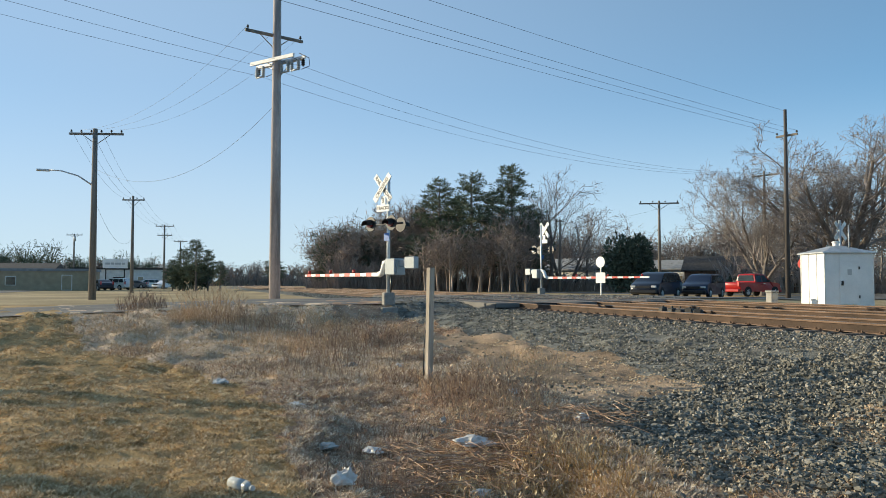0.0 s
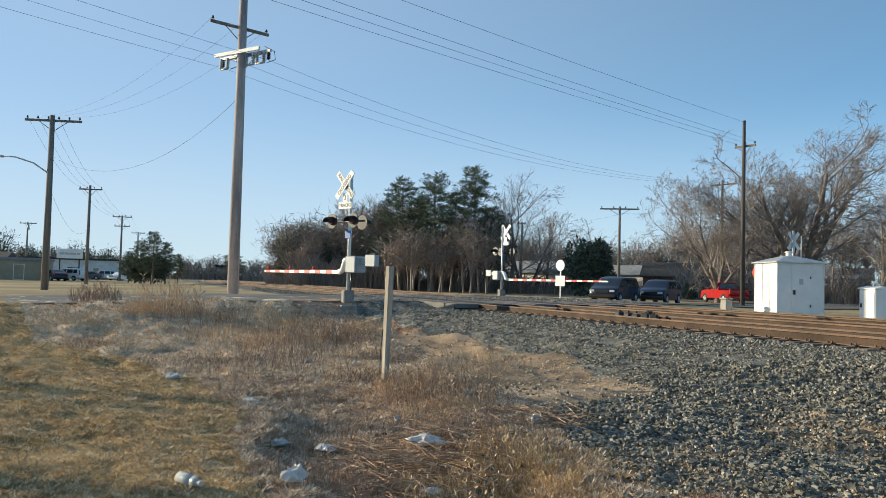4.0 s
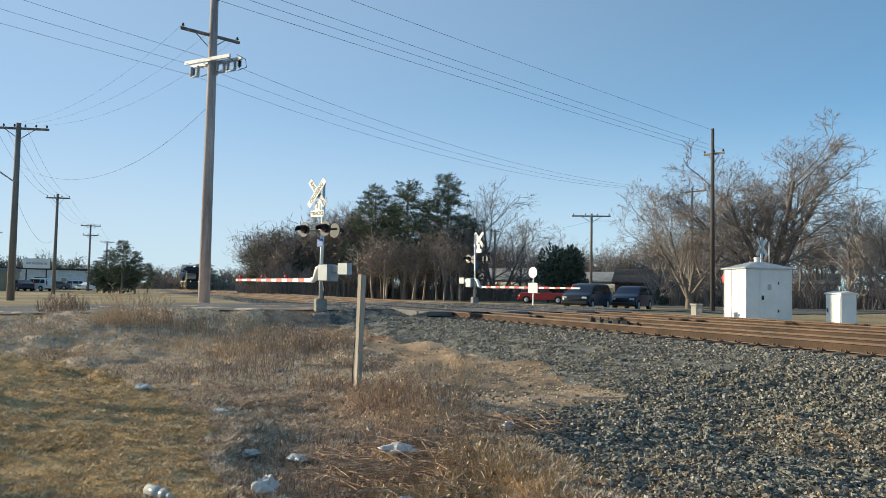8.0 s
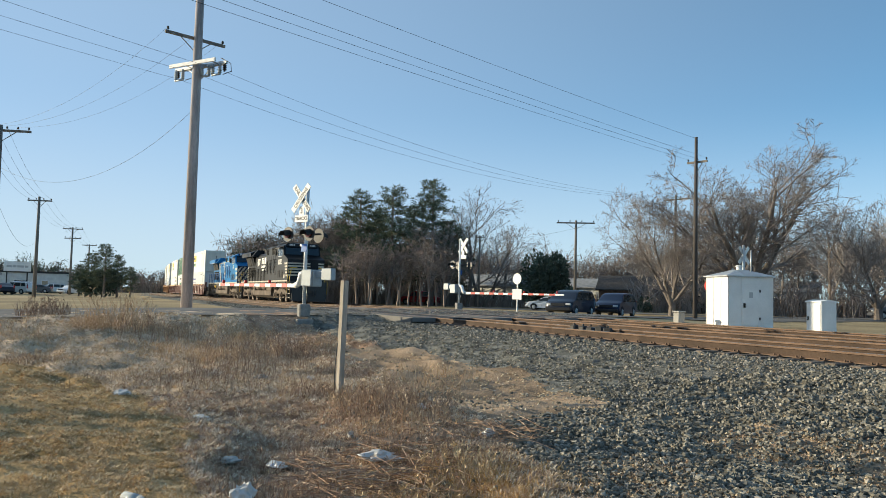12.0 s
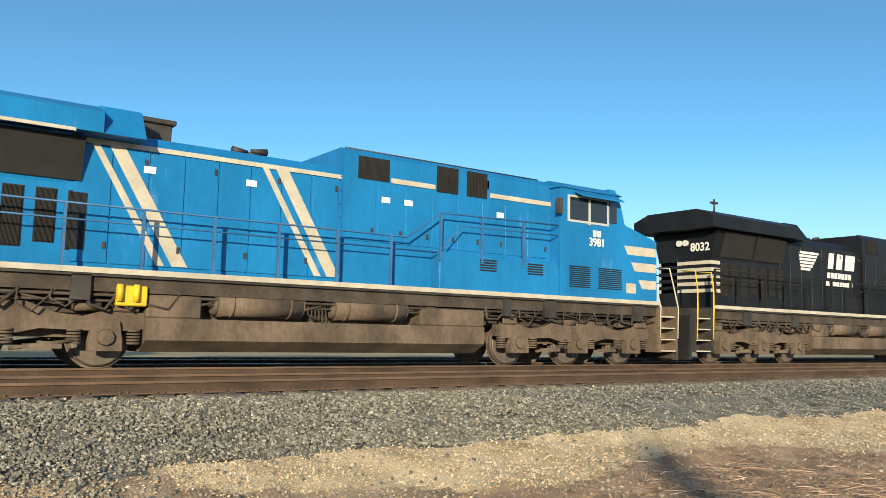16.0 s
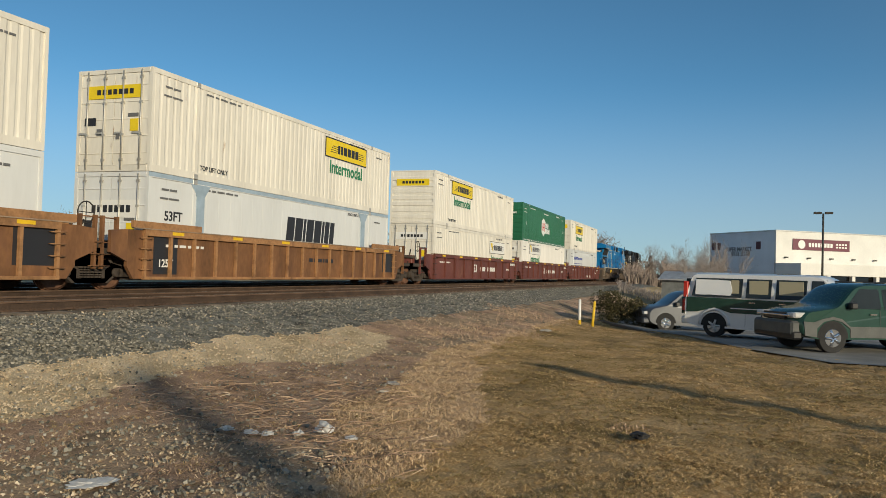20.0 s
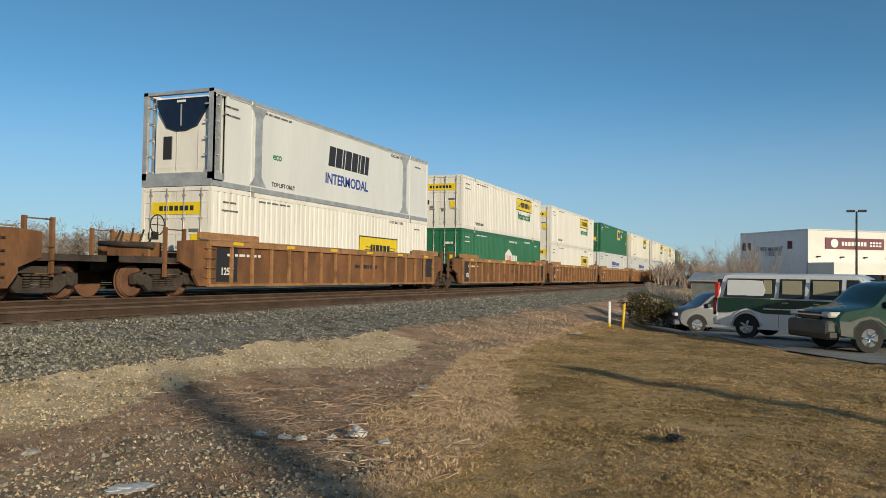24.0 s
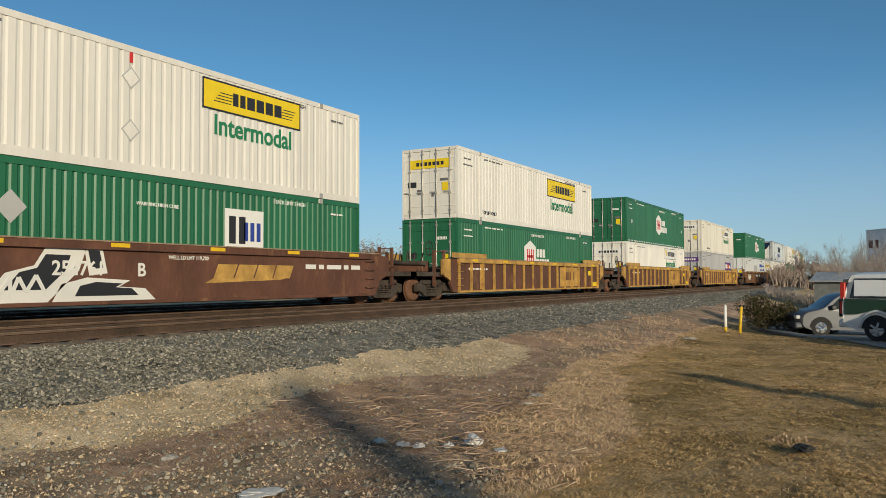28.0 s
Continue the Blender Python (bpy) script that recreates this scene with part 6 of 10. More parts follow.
ROAD_DIR = math.degrees(math.atan2(-0.30, 1.0))      # bearing of the road
pA = at(-83.35, 42.0)
M_ARM = mat("pale_steel_arm", (0.72, 0.71, 0.69), 0.5, 0.1, var=0.1, bump=0.02)
poleA, tA = utility_pole(pA, 19.5, 0.30, [(14.0, 1.65, -21, 2, False), (12.6, 1.8, 54, 3, True)], M_POLE, "tall tan wooden transmission pole with two crossarms")
dA, nA = Vector((math.sin(radians(54)), math.cos(radians(54)), 0)), Vector((-math.cos(radians(54)), math.sin(radians(54)), 0))
for side in (-1, 1):
    bm = bmesh.new()
    vs = [bm.verts.new(dA * u + nA * (side * 0.34 + w) + Vector((0, 0, 12.6 + v))) for u in (-1.6, 1.6) for w in (-0.05, 0.05) for v in (-0.09, 0.09)]
    for q in ((0, 1, 3, 2), (4, 6, 7, 5), (0, 4, 5, 1), (2, 3, 7, 6), (0, 2, 6, 4), (1, 5, 7, 3)):
        bm.faces.new([vs[i] for i in q])
    bmesh.ops.recalc_face_normals(bm, faces=bm.faces)
    part("switch_arm", bm, M_ARM, poleA, "pale steel switch arm")
for u in (-1.25, 0.6, 1.35):
    bm = bmesh.new()
    for w in (-0.24, 0.24):
        c = dA * (u + w) + Vector((0, 0, 12.5))
        bm_tube(bm, c, c - Vector((0, 0, 0.55)), 0.06, 0.06, 8)
        for k in range(4):
            bm_tube(bm, c - Vector((0, 0, 0.1 + 0.11 * k)), c - Vector((0, 0, 0.15 + 0.11 * k)), 0.095, 0.095, 8)
    bm_tube(bm, dA * (u - 0.30) + Vector((0, 0, 11.95)), dA * (u + 0.30) + Vector((0, 0, 11.95)), 0.05, n=6)
    part("line_switch", bm, M_GREYBOX, poleA, "grey pole-top line switch")
    bm = bmesh.new()
    bm_path(bm, [dA * (u + 0.3) + Vector((0, 0, 12.75)), dA * (u + 0.72) + nA * 0.25 + Vector((0, 0, 12.5)), dA * (u + 0.74) + nA * 0.3 + Vector((0, 0, 12.1)), dA * (u + 0.45) + Vector((0, 0, 11.9))], 0.02, 5)
    part("jumper", bm, M_WIRE, poleA)
pF = at(-48.1, 60.0)
tF = utility_pole(pF, 13.1, 0.17, [(11.3, 0.8, ROAD_DIR + 90, 3, False)], M_POLE_DARK, "dark wooden utility pole among bare branches")[1]
pH = at(-49.4, 80.0)
tH = utility_pole(pH, 11.6, 0.17, [(11.2, 1.4, ROAD_DIR + 90, 4, False)], M_POLE_GREY, "dark wooden utility pole behind bare trees")[1]
pP2 = Vector((8.1, -70.0, 0.0))
tP2 = utility_pole(pP2, 13.6, 0.24, [(12.2, 1.2, ROAD_DIR + 90, 3, False)], M_POLE, "wooden utility pole beside the road")[1]
pP3 = Vector((-5.7, -45.6, 0.3))
tP3 = utility_pole(pP3, 15.6, 0.25, [(14.2, 2.5, 54, 3, True)], M_POLE, "tall wooden transmission pole beside the road")[1]
pB = at(-95.05, 57.0)
poleB, tB = utility_pole(pB, 11.2, 0.24, [(10.9, 1.75, 15, 6, False)], M_POLE_GREY, "weathered grey utility pole carrying a street lamp")
pC = at(-92.6, 94.0)
tC = utility_pole(pC, 10.6, 0.2, [(10.2, 1.2, 15, 4, False)], M_POLE_GREY, "weathered grey utility pole")[1]
pD = at(-90.55, 139.0)
tD = utility_pole(pD, 10.6, 0.2, [(10.4, 1.5, 15, 4, False), (8.9, 1.2, 15, 4, False)], M_POLE_GREY, "weathered grey utility pole with two crossarms")[1]
pE = at(-89.5, 190.0)
tE = utility_pole(pE, 10.6, 0.2, [(10.4, 1.5, 15, 4, False)], M_POLE_GREY, "distant grey utility pole")[1]
pI = at(-96.1, 168.0)
poleI, tI = utility_pole(pI, 10.4, 0.2, [(10.2, 1.5, 15, 4, False)], M_POLE_GREY, "distant grey utility pole by the street")
pG = at(-56.2, 85.0)
utility_pole(pG, 9.6, 0.18, [(9.35, 2.0, 30, 4, False)], M_POLE_GREY, "dark utility pole with a long crossarm")
pK = at(-63.0, 100.0)
utility_pole(pK, 9.0, 0.16, [(8.8, 0.5, 30, 2, False)], M_POLE_GREY, "distant dark utility pole")
pL = at(-51.5, 105.0)
poleL, tL = utility_pole(pL, 7.4, 0.15, [(7.2, 0.6, 30, 2, False)], M_POLE_GREY, "short dark utility pole by the houses")
for k in range(3):
    wire(tA[2 + k], tH[k], 1.6)
    wire(tA[2 + k], tP3[k], 0.9)
for k in range(2):
    wire(tA[k], tB[1 + 3 * k], 1.2, 0.005)
wire((tA[0] + tA[1]) / 2, tB[2], 1.2, 0.005)
for k in range(3):
    wire(tF[k], tP2[k], 0.9)
wire(pF + Vector((0, 0, 13.0)), pP2 + Vector((0, 0, 13.5)), 0.9)
wire(pA + Vector((0, 0, 10.4)), pB + Vector((0, 0, 8.6)), 2.2)
for k in range(0, 4):
    wire(tB[k], tC[k], 0.8)
    wire(tC[k], tD[k], 0.9)
    wire(tD[k], tE[k], 0.9)
wire(pB + Vector((0, 0, 6.6)), pC + Vector((0, 0, 6.0)), 1.6)
for z in (7.4, 6.0, 5.2):
    wire(pH + Vector((0, 0, z)), at(-24.0, 90.0, 0.4 + z + 0.6), 0.5)
wire(pG + Vector((0, 0, 8.9)), pH + Vector((0, 0, 9.5)), 0.5)
wire(pK + Vector((0, 0, 8.5)), pG + Vector((0, 0, 8.8)), 0.4)
# street lamp arm on the near street pole
bm = bmesh.new()
bm_path(bm, [(0, 0, 7.4), (-0.4, -1.0, 8.1), (-0.8, -2.1, 8.45), (-1.1, -2.9, 8.5)], 0.05, 6)
bm_box(bm, -1.35, -1.05, -3.6, -2.8, 8.42, 8.56, 0.03)
part("street_lamp_arm", bm, M_GALV, poleB, "galvanised street lamp arm")
for z in (6.9, 5.9):
    bm = bmesh.new()
    bm_tube(bm, (0.25, 0.1, 10.0), (0.3, 0.2, 9.0), 0.2, 0.2, 10)
    part("transformer", bm, M_GALV, poleI if z > 6 else poleL)


def stripes_arm(parent, length, d, z, lamps=3):
    """Gate arm: white box beam with red bands and small lamps, along d."""
    side = Vector((-d.y, d.x, 0))
    def seg(a, b, grow, material, nm):
        bm = bmesh.new()
        vs = []
        for t in (a, b):
            taper = 1 - 0.35 * t / length
            for u in (-0.03 - grow, 0.03 + grow):
                for v in (-0.07 * taper - grow, 0.07 * taper + grow):
                    vs.append(bm.verts.new(d * t + side * u + Vector((0, 0, z + v))))
        for q in ((0, 1, 3, 2), (4, 6, 7, 5), (0, 4, 5, 1), (2, 3, 7, 6), (0, 2, 6, 4), (1, 5, 7, 3)):
            bm.faces.new([vs[i] for i in q])
        bmesh.ops.recalc_face_normals(bm, faces=bm.faces)
        return part(nm, bm, material, parent)
    arm = seg(0.0, length, 0.0, M_WHITE, "gate_arm")
    x = 0.6
    while x < length - 0.3:
        ob = seg(x, x + 0.42, 0.004, M_RED, "red_band")
        ob.parent = arm
        x += 0.84
    for k in range(lamps):
        t = length * (0.32 + 0.31 * k)
        bm = bmesh.new()
        bm_tube(bm, d * t + Vector((0, 0, z + 0.07)), d * t + Vector((0, 0, z + 0.2)), 0.06, 0.06, 8)
        ob = part("arm_lamp", bm, M_RED, arm)
    return arm


M_LAMPFACE = mat("lamp_face_dark", (0.10, 0.012, 0.012), 0.2, var=0.1, bump=0.0)
M_SIGNBLUE = mat("blue_sign", (0.05, 0.16, 0.45), 0.5, var=0.1, bump=0.0)


M_BASE = mat("weathered_base", (0.26, 0.25, 0.23), 0.85, var=0.3, scale=3, fine=25, bump=0.2)


def crossing_signal(p, face, arm_dir, arm_len, label, words=True):
    """Level-crossing mast with crossbuck, track-count plate, flashers, gate machine and lowered arm. face: bearing it faces."""
    cs = thing("crossing_signal", label, "crossing signal", "crossing signals")
    cs.matrix_basis = Matrix.Translation(p)
    f = Vector((math.sin(radians(face)), math.cos(radians(face)), 0))
    rt = Vector((-f.y, f.x, 0))     # to the right of someone who faces the sign
    rotz = math.degrees(math.atan2(rt.y, rt.x))
    bm = bmesh.new()
    bm_tube(bm, (0, 0, 0.3), (0, 0, 4.75), 0.065, 0.065, 12)
    bm_tube(bm, (0, 0, 4.75), (0, 0, 4.80), 0.075, 0.075, 12)
    mast = part("mast", bm, M_ALU, cs)
    bm = bmesh.new()
    bm_box(bm, -0.2, 0.2, -0.2, 0.2, 0.15, 0.62, 0.04)
    bm_box(bm, -0.3, 0.3, -0.3, 0.3, -0.3, 0.08, 0.03)
    part("base", bm, M_BASE, cs)
    # crossbuck blades
    for s, text in ((1, "CROSSING"), (-1, "RAILROAD")):
        bm = bmesh.new()
        bm_box(bm, -0.62, 0.62, -0.012, 0.012, -0.115, 0.115, 0.004)
        m = Matrix.Translation(f * (0.30 + 0.02 * s) + Vector((0, 0, 4.42))) @ pose(0, 0, 0, 0, 0, rotz) @ pose(0, 0, 0, 0, -48 * s, 0)
        bl = part("blade", bm, M_WHITE, cs, "white crossbuck blade", m=m)
        if words:
            for half_ in ((text,) if s > 0 else (text[:4], text[4:])):
                dx = 0.0 if s > 0 else (-0.36 if half_ == "RAIL" else 0.36)
                text_part("lettering", half_, 0.19, D_BLK, bl, pose(dx, -0.016, 0.0, 90, 0, 0), 0.001)
    bm = bmesh.new()
    bm_box(bm, -0.12, 0.12, -0.01, 0.01, 3.80, 4.12)
    bm_box(bm, -0.34, 0.34, -0.01, 0.01, 3.56, 3.80)
    tp = part("track_plate", bm, M_WHITE, cs, m=Matrix.Translation(f * 0.27) @ pose(0, 0, 0, 0, 0, rotz))
    if words:
        text_part("lettering", "3", 0.26, D_BLK, tp, pose(0, -0.014, 3.95, 90, 0, 0), 0.001)
        text_part("lettering", "TRACKS", 0.17, D_BLK, tp, pose(0, -0.014, 3.68, 90, 0, 0), 0.001)
    bm = bmesh.new()
    bm_tube(bm, rt * -0.75 + Vector((0, 0, 3.12)), rt * 0.75 + Vector((0, 0, 3.12)), 0.035, n=8)
    part("lamp_bar", bm, M_BLACK, cs)
    for fs in (1, -1):
        for s in (-0.55, 0.55) if fs > 0 else (0.1,):
            c = rt * s + f * (0.36 if fs > 0 else -0.50) + Vector((0, 0, 3.12))
            bm = bmesh.new()
            bm_tube(bm, c, c + f * 0.03 * fs, 0.27, 0.27, 20)
            fl = part("flasher", bm, M_BLACK, cs, "black round flasher disc")
            bm = bmesh.new()
            bm_tube(bm, c + f * 0.03 * fs, c + f * 0.09 * fs, 0.15, 0.14, 16)
            part("lens", bm, M_LAMPFACE if fs > 0 else M_GALV, fl)
            bm = bmesh.new()
            arc = []
            for a in range(10):
                t = -0.15 + (math.pi + 0.3) * a / 9
                v = c + f * (0.03 * fs) + rt * 0.165 * math.cos(t) + Vector((0, 0, 0.165 * math.sin(t)))
                arc.append((bm.verts.new(v), bm.verts.new(v + f * 0.30 * fs - Vector((0, 0, 0.05)))))
            for (a0, a1), (b0, b1) in zip(arc, arc[1:]):
                bm.faces.new((a0, b0, b1, a1))
            bmesh.ops.solidify(bm, geom=bm.faces[:], thickness=0.008)
            part("visor", bm, M_BLACK, fl)
    bm = bmesh.new()
    bm_box(bm, -0.14, 0.14, -0.01, 0.01, 2.50, 2.78)
    part("notice_sign", bm, M_SIGNBLUE, cs, "small blue notice", m=Matrix.Translation(f * 0.09) @ pose(0, 0, 0, 0, 0, rotz))
    # gate machine, counterweight and arm
    bm = bmesh.new()
    bm_box(bm, 0.10, 0.62, -0.28, 0.28, 1.25, 1.85, 0.03)
    bm_box(bm, 0.62, 0.66, -0.2, 0.2, 1.32, 1.78)
    part("gate_machine", bm, M_GREYBOX, cs, "grey gate machine housing", m=pose(0, 0, 0, 0, 0, rotz))
    bm = bmesh.new()
    bm_box(bm, 0.62, 1.25, -0.08, 0.08, 1.55, 1.80, 0.02)
    bm_box(bm, 0.95, 1.45, -0.12, 0.12, 1.48, 1.90, 0.02)
    part("counterweight", bm, M_GREYBOX, cs, m=pose(0, 0, 0, 0, 0, rotz))
    bm = bmesh.new()
    d = Vector((math.sin(radians(arm_dir)), math.cos(radians(arm_dir)), 0))
    bm_path(bm, [Vector((0, 0, 1.75)), d * 0.25 + Vector((0, 0, 1.70)), d * 0.40 + Vector((0, 0, 1.35)), d * 0.62 + Vector((0, 0, 1.28))], 0.11, 8)
    part("arm_bracket", bm, M_WHITE, cs)
    gate = new("gate")
    gate.parent = cs
    gate.location = d * 0.55
    arm = stripes_arm(gate, arm_len, d, 1.28)
    arm.parent = cs
    arm.location = d * 0.55
    bpy.data.objects.remove(gate)
    bm = bmesh.new()
    bm_path(bm, [(0.12, 0.05, 0.5), (0.16, 0.08, 0.9), (0.10, 0.05, 1.3)], 0.03, 6)
    part("cable", bm, M_BLACK, cs)
    return cs


crossing_signal(at(-75.5, 29.3), 152.0, -107.0, 6.2, "silver crossing mast with crossbuck, flashers and lowered striped gate")
p2 = at(-64.45, 53.0)
crossing_signal(p2, -17.0, 73.0, 8.4, "silver crossing mast beyond the tracks with lowered striped gate")

# ---- crossing panels in the road ----
for yc in TRACKS:
    for y0, y1 in ((-1.75, -0.85), (-0.66, 0.66), (0.85, 1.75)):
        bm = bmesh.new()
        xm = road_x(yc)
        n = 9
        cross = tagged(new("crossing_panel"), "dark rubber-and-concrete panels between the rails of the crossing", "crossing panel", "crossing panels", "structure")
        for k in range(n):
            xa = xm - 9.2 + 18.4 * k / n
            box_part("panel", xa + 0.02, xa + 18.4 / n - 0.02, yc + y0, yc + y1, RAIL_Z - 0.16, RAIL_Z - 0.005, M_RUBBER if y0 > -0.8 and y0 < 0.8 else M_ASPHALT, cross)
        bm.free()
for ya, yb in ((11.0 - 0.25, 12.55 - 1.76), (12.55 + 1.76, 16.35 - 1.76), (16.35 + 1.76, 20.25 - 1.76), (22.02, 22.9)):
    ym = (ya + yb) / 2
    xm = road_x(ym)
    bm = bmesh.new()
    bm_box(bm, xm - 8.6, xm + 8.6, ya, yb, 0.60, RAIL_Z - 0.02)
    tagged(new("road", mesh_of("road", bm, M_ASPHALT)), "grey asphalt between the tracks of the crossing", "road", kind="structure")


# ---- relay shed, cabinets ----
def relay_shed(p, yaw):
    """White panelled signal bungalow with a low hip roof and vent."""
    sh = thing("signal_shed", "white painted steel signal shed with a low hip roof", "signal shed")
    sh.matrix_basis = Matrix.Translation(p) @ pose(0, 0, 0, 0, 0, yaw)
    w, h = 1.06, 2.45
    box_part("plinth", -w - 0.05, w + 0.05, -w - 0.05, w + 0.05, -0.3, 0.12, M_CONCRETE, sh)
    box_part("body", -w, w, -w, w, 0.12, h, M_WHITE, sh, 0.02)
    for k in range(4):
        x = -w + 2 * w * k / 3
        box_part("seam", x - 0.025, x + 0.025, -w - 0.025, -w, 0.14, h - 0.02, M_WHITE, sh)
    for k in range(4):
        y = -w + 2 * w * k / 3
        for sx in (-w - 0.025, w):
            box_part("seam", sx, sx + 0.025, y - 0.025, y + 0.025, 0.14, h - 0.02, M_WHITE, sh)
    d = box_part("door", w, w + 0.04, -0.42, 0.42, 0.25, 2.05, M_WHITE, sh, 0.008)
    box_part("handle", w + 0.04, w + 0.09, -0.36, -0.28, 1.05, 1.25, M_DARKMETAL, d)
    for z in (0.5, 1.75):
        box_part("hinge", w + 0.02, w + 0.06, 0.40, 0.46, z, z + 0.12, M_DARKMETAL, d)
    box_part("notice", w + 0.04, w + 0.046, -0.08, 0.1, 1.5, 1.75, D_GRY, d)
    box_part("transom", w, w + 0.03, -0.42, 0.42, 2.08, 2.38, M_WHITE, sh)
    bm = bmesh.new()
    e, t = w + 0.12, 0.25
    v = [bm.verts.new(c) for c in ((-e, -e, h), (e, -e, h), (e, e, h), (-e, e, h), (-e, -e, h + 0.05), (e, -e, h + 0.05), (e, e, h + 0.05), (-e, e, h + 0.05), (-t, -t, h + 0.34), (t, -t, h + 0.34), (t, t, h + 0.34), (-t, t, h + 0.34))]
    for q in ((3, 2, 1, 0), (0, 1, 5, 4), (1, 2, 6, 5), (2, 3, 7, 6), (3, 0, 4, 7), (4, 5, 9, 8), (5, 6, 10, 9), (6, 7, 11, 10), (7, 4, 8, 11), (8, 9, 10, 11)):
        bm.faces.new([v[i] for i in q])
    part("roof", bm, M_GALV, sh)
    bm = bmesh.new()
    bm_tube(bm, (0, 0, h + 0.3), (0, 0, h + 0.5), 0.13, 0.13, 12)
    bm_tube(bm, (0, 0, h + 0.5), (0, 0, h + 0.56), 0.19, 0.12, 12)
    part("roof_vent", bm, M_WHITE, sh)
    bm = bmesh.new()
    bm_tube(bm, (0.55, 0.3, h + 0.1), (0.55, 0.3, h + 1.25), 0.03, 0.03, 8)
    part("antenna_post", bm, M_GALV, sh)
    return sh


relay_shed(at(-45.35, 39.7), -17)
cb = thing("signal_cabinet", "small white steel signal cabinet on a concrete base", "cabinet", m=Matrix.Translation(at(-40.35, 36.0)) @ pose(0, 0, 0, 0, 0, -10) @ Matrix.Diagonal((0.8, 0.8, 1, 1)))
box_part("base", -0.6, 0.6, -0.5, 0.5, -0.3, 0.08, M_CONCRETE, cb)
box_part("body", -0.55, 0.55, -0.45, 0.45, 0.08, 1.35, M_WHITE, cb, 0.02)
bm = bmesh.new()
bm_prism(bm, [(-0.5, 1.35), (0.5, 1.35), (0.5, 1.40), (0, 1.47), (-0.5, 1.40)], -0.6, 0.6, "x")
part("lid", bm, M_WHITE, cb)
d = box_part("door", -0.5, 0.5, -0.475, -0.45, 0.15, 1.3, M_WHITE, cb, 0.006)
box_part("handle", -0.42, -0.34, -0.51, -0.475, 0.62, 0.78, M_DARKMETAL, d)
pd = thing("utility_pedestal", "pale green-grey utility pedestal box", "utility box", m=Matrix.Translation(at(-49.2, 39.0)))
box_part("body", -0.2, 0.2, -0.18, 0.18, -0.1, 0.72, M_CONCRETE, pd, 0.03)
box_part("lid", -0.23, 0.23, -0.21, 0.21, 0.72, 0.80, M_CONCRETE, pd, 0.02)


def sign_post(p, name, label, disc, h, material, face, oct_=False):
    sg = thing(name, label, "road sign")
    sg.matrix_basis = Matrix.Translation(p) @ pose(0, 0, 0, 0, 0, -face)
    for x in ((-0.22, 0.22) if disc > 0.5 else (0.0,)):
        bm = bmesh.new()
        bm_box(bm, x - 0.03, x + 0.03, -0.03, 0.03, -0.3, h + disc * 0.5)
        part("post", bm, M_GALV, sg)
    bm = bmesh.new()
    bm_tube(bm, (0, 0.04, h), (0, 0.06, h), disc, disc, 8 if oct_ else 24)
    part("sign_plate", bm, material, sg)
    return sg


rs = sign_post(at(-60.3, 47.0), "road_sign", "round aluminium warning sign seen from behind on two posts", 0.32, 1.95, M_ALU, 160)
box_part("number_plate_board", -0.35, 0.35, 0.035, 0.05, 0.75, 1.35, M_WHITE, rs)
sign_post(at(-47.2, 50.0), "stop_sign", "red octagonal stop sign on a steel post", 0.33, 2.1, M_RED, 165, True)
# the far mast's crossbuck, seen from behind above the shed
xm = thing("crossbuck_mast", "white crossbuck on a silver mast beyond the tracks", "sign", m=Matrix.Translation(at(-45.05, 46.0)))
bm = bmesh.new()
bm_tube(bm, (0, 0, -0.1), (0, 0, 4.4), 0.06, 0.06, 10)
part("mast", bm, M_GALV, xm)
for s in (-1, 1):
    bm = bmesh.new()
    bm_box(bm, -0.6, 0.6, -0.012, 0.012, -0.10, 0.10, 0.004)
    part("blade", bm, M_GALV, xm, m=Matrix.Translation((-0.05, 0.09 + 0.015 * s, 3.85)) @ pose(0, 0, 0, 0, 48 * s, 96))
# a row of black boxes fixed between the rails of the nearest track
db = thing("track_device", "row of black boxes bolted between the rails", "track device", m=Matrix.Translation((-18.75, 13.0, 0.66)))
for k in range(5):
    bm = bmesh.new()
    bm_box(bm, -0.11, 0.11, -0.09, 0.09, 0.0, 0.24 - 0.02 * (k % 3), 0.03)
    bm_box(bm, -0.03, 0.03, -0.03, 0.03, 0.22, 0.28, 0.01)
    part("box", bm, M_DARKMETAL, db, m=pose(-0.8 + 0.4 * k, 0.02 * (k % 2), 0, 0, 0, 9 * k))
bm = bmesh.new()
bm_box(bm, -1.0, 1.0, -0.05, 0.05, 0.0, 0.04, 0.008)
part("bar", bm, M_DARKMETAL, db)
sign_post(at(-35.2, 48.0), "stop_sign", "small red octagonal sign on a wooden post", 0.3, 1.5, M_RED, 220, True)

# ---- near wooden stake and litter side ----
stk = thing("marker_post", "weathered square wooden marker post leaning in dry grass", "post", m=Matrix.Translation(at(-73.05, 13.2)) @ pose(0, 0, 0, 0, 1.6, 20))
bm = bmesh.new()
bm_box(bm, -0.05, 0.05, -0.05, 0.05, -0.3, 1.82, 0.008)
part("shaft", bm, mat("post_wood", (0.42, 0.36, 0.29), 0.8, var=0.35, scale=2, fine=20, bump=0.3, stretch=(3, 3, 0.3)), stk)
bm = bmesh.new()
bm_path(bm, [(-0.05, -0.05, 0.8), (-0.07, -0.06, 0.4), (-0.06, -0.06, 0.05)], 0.008, 5)
part("wire_strand", bm, M_WIRE, stk)


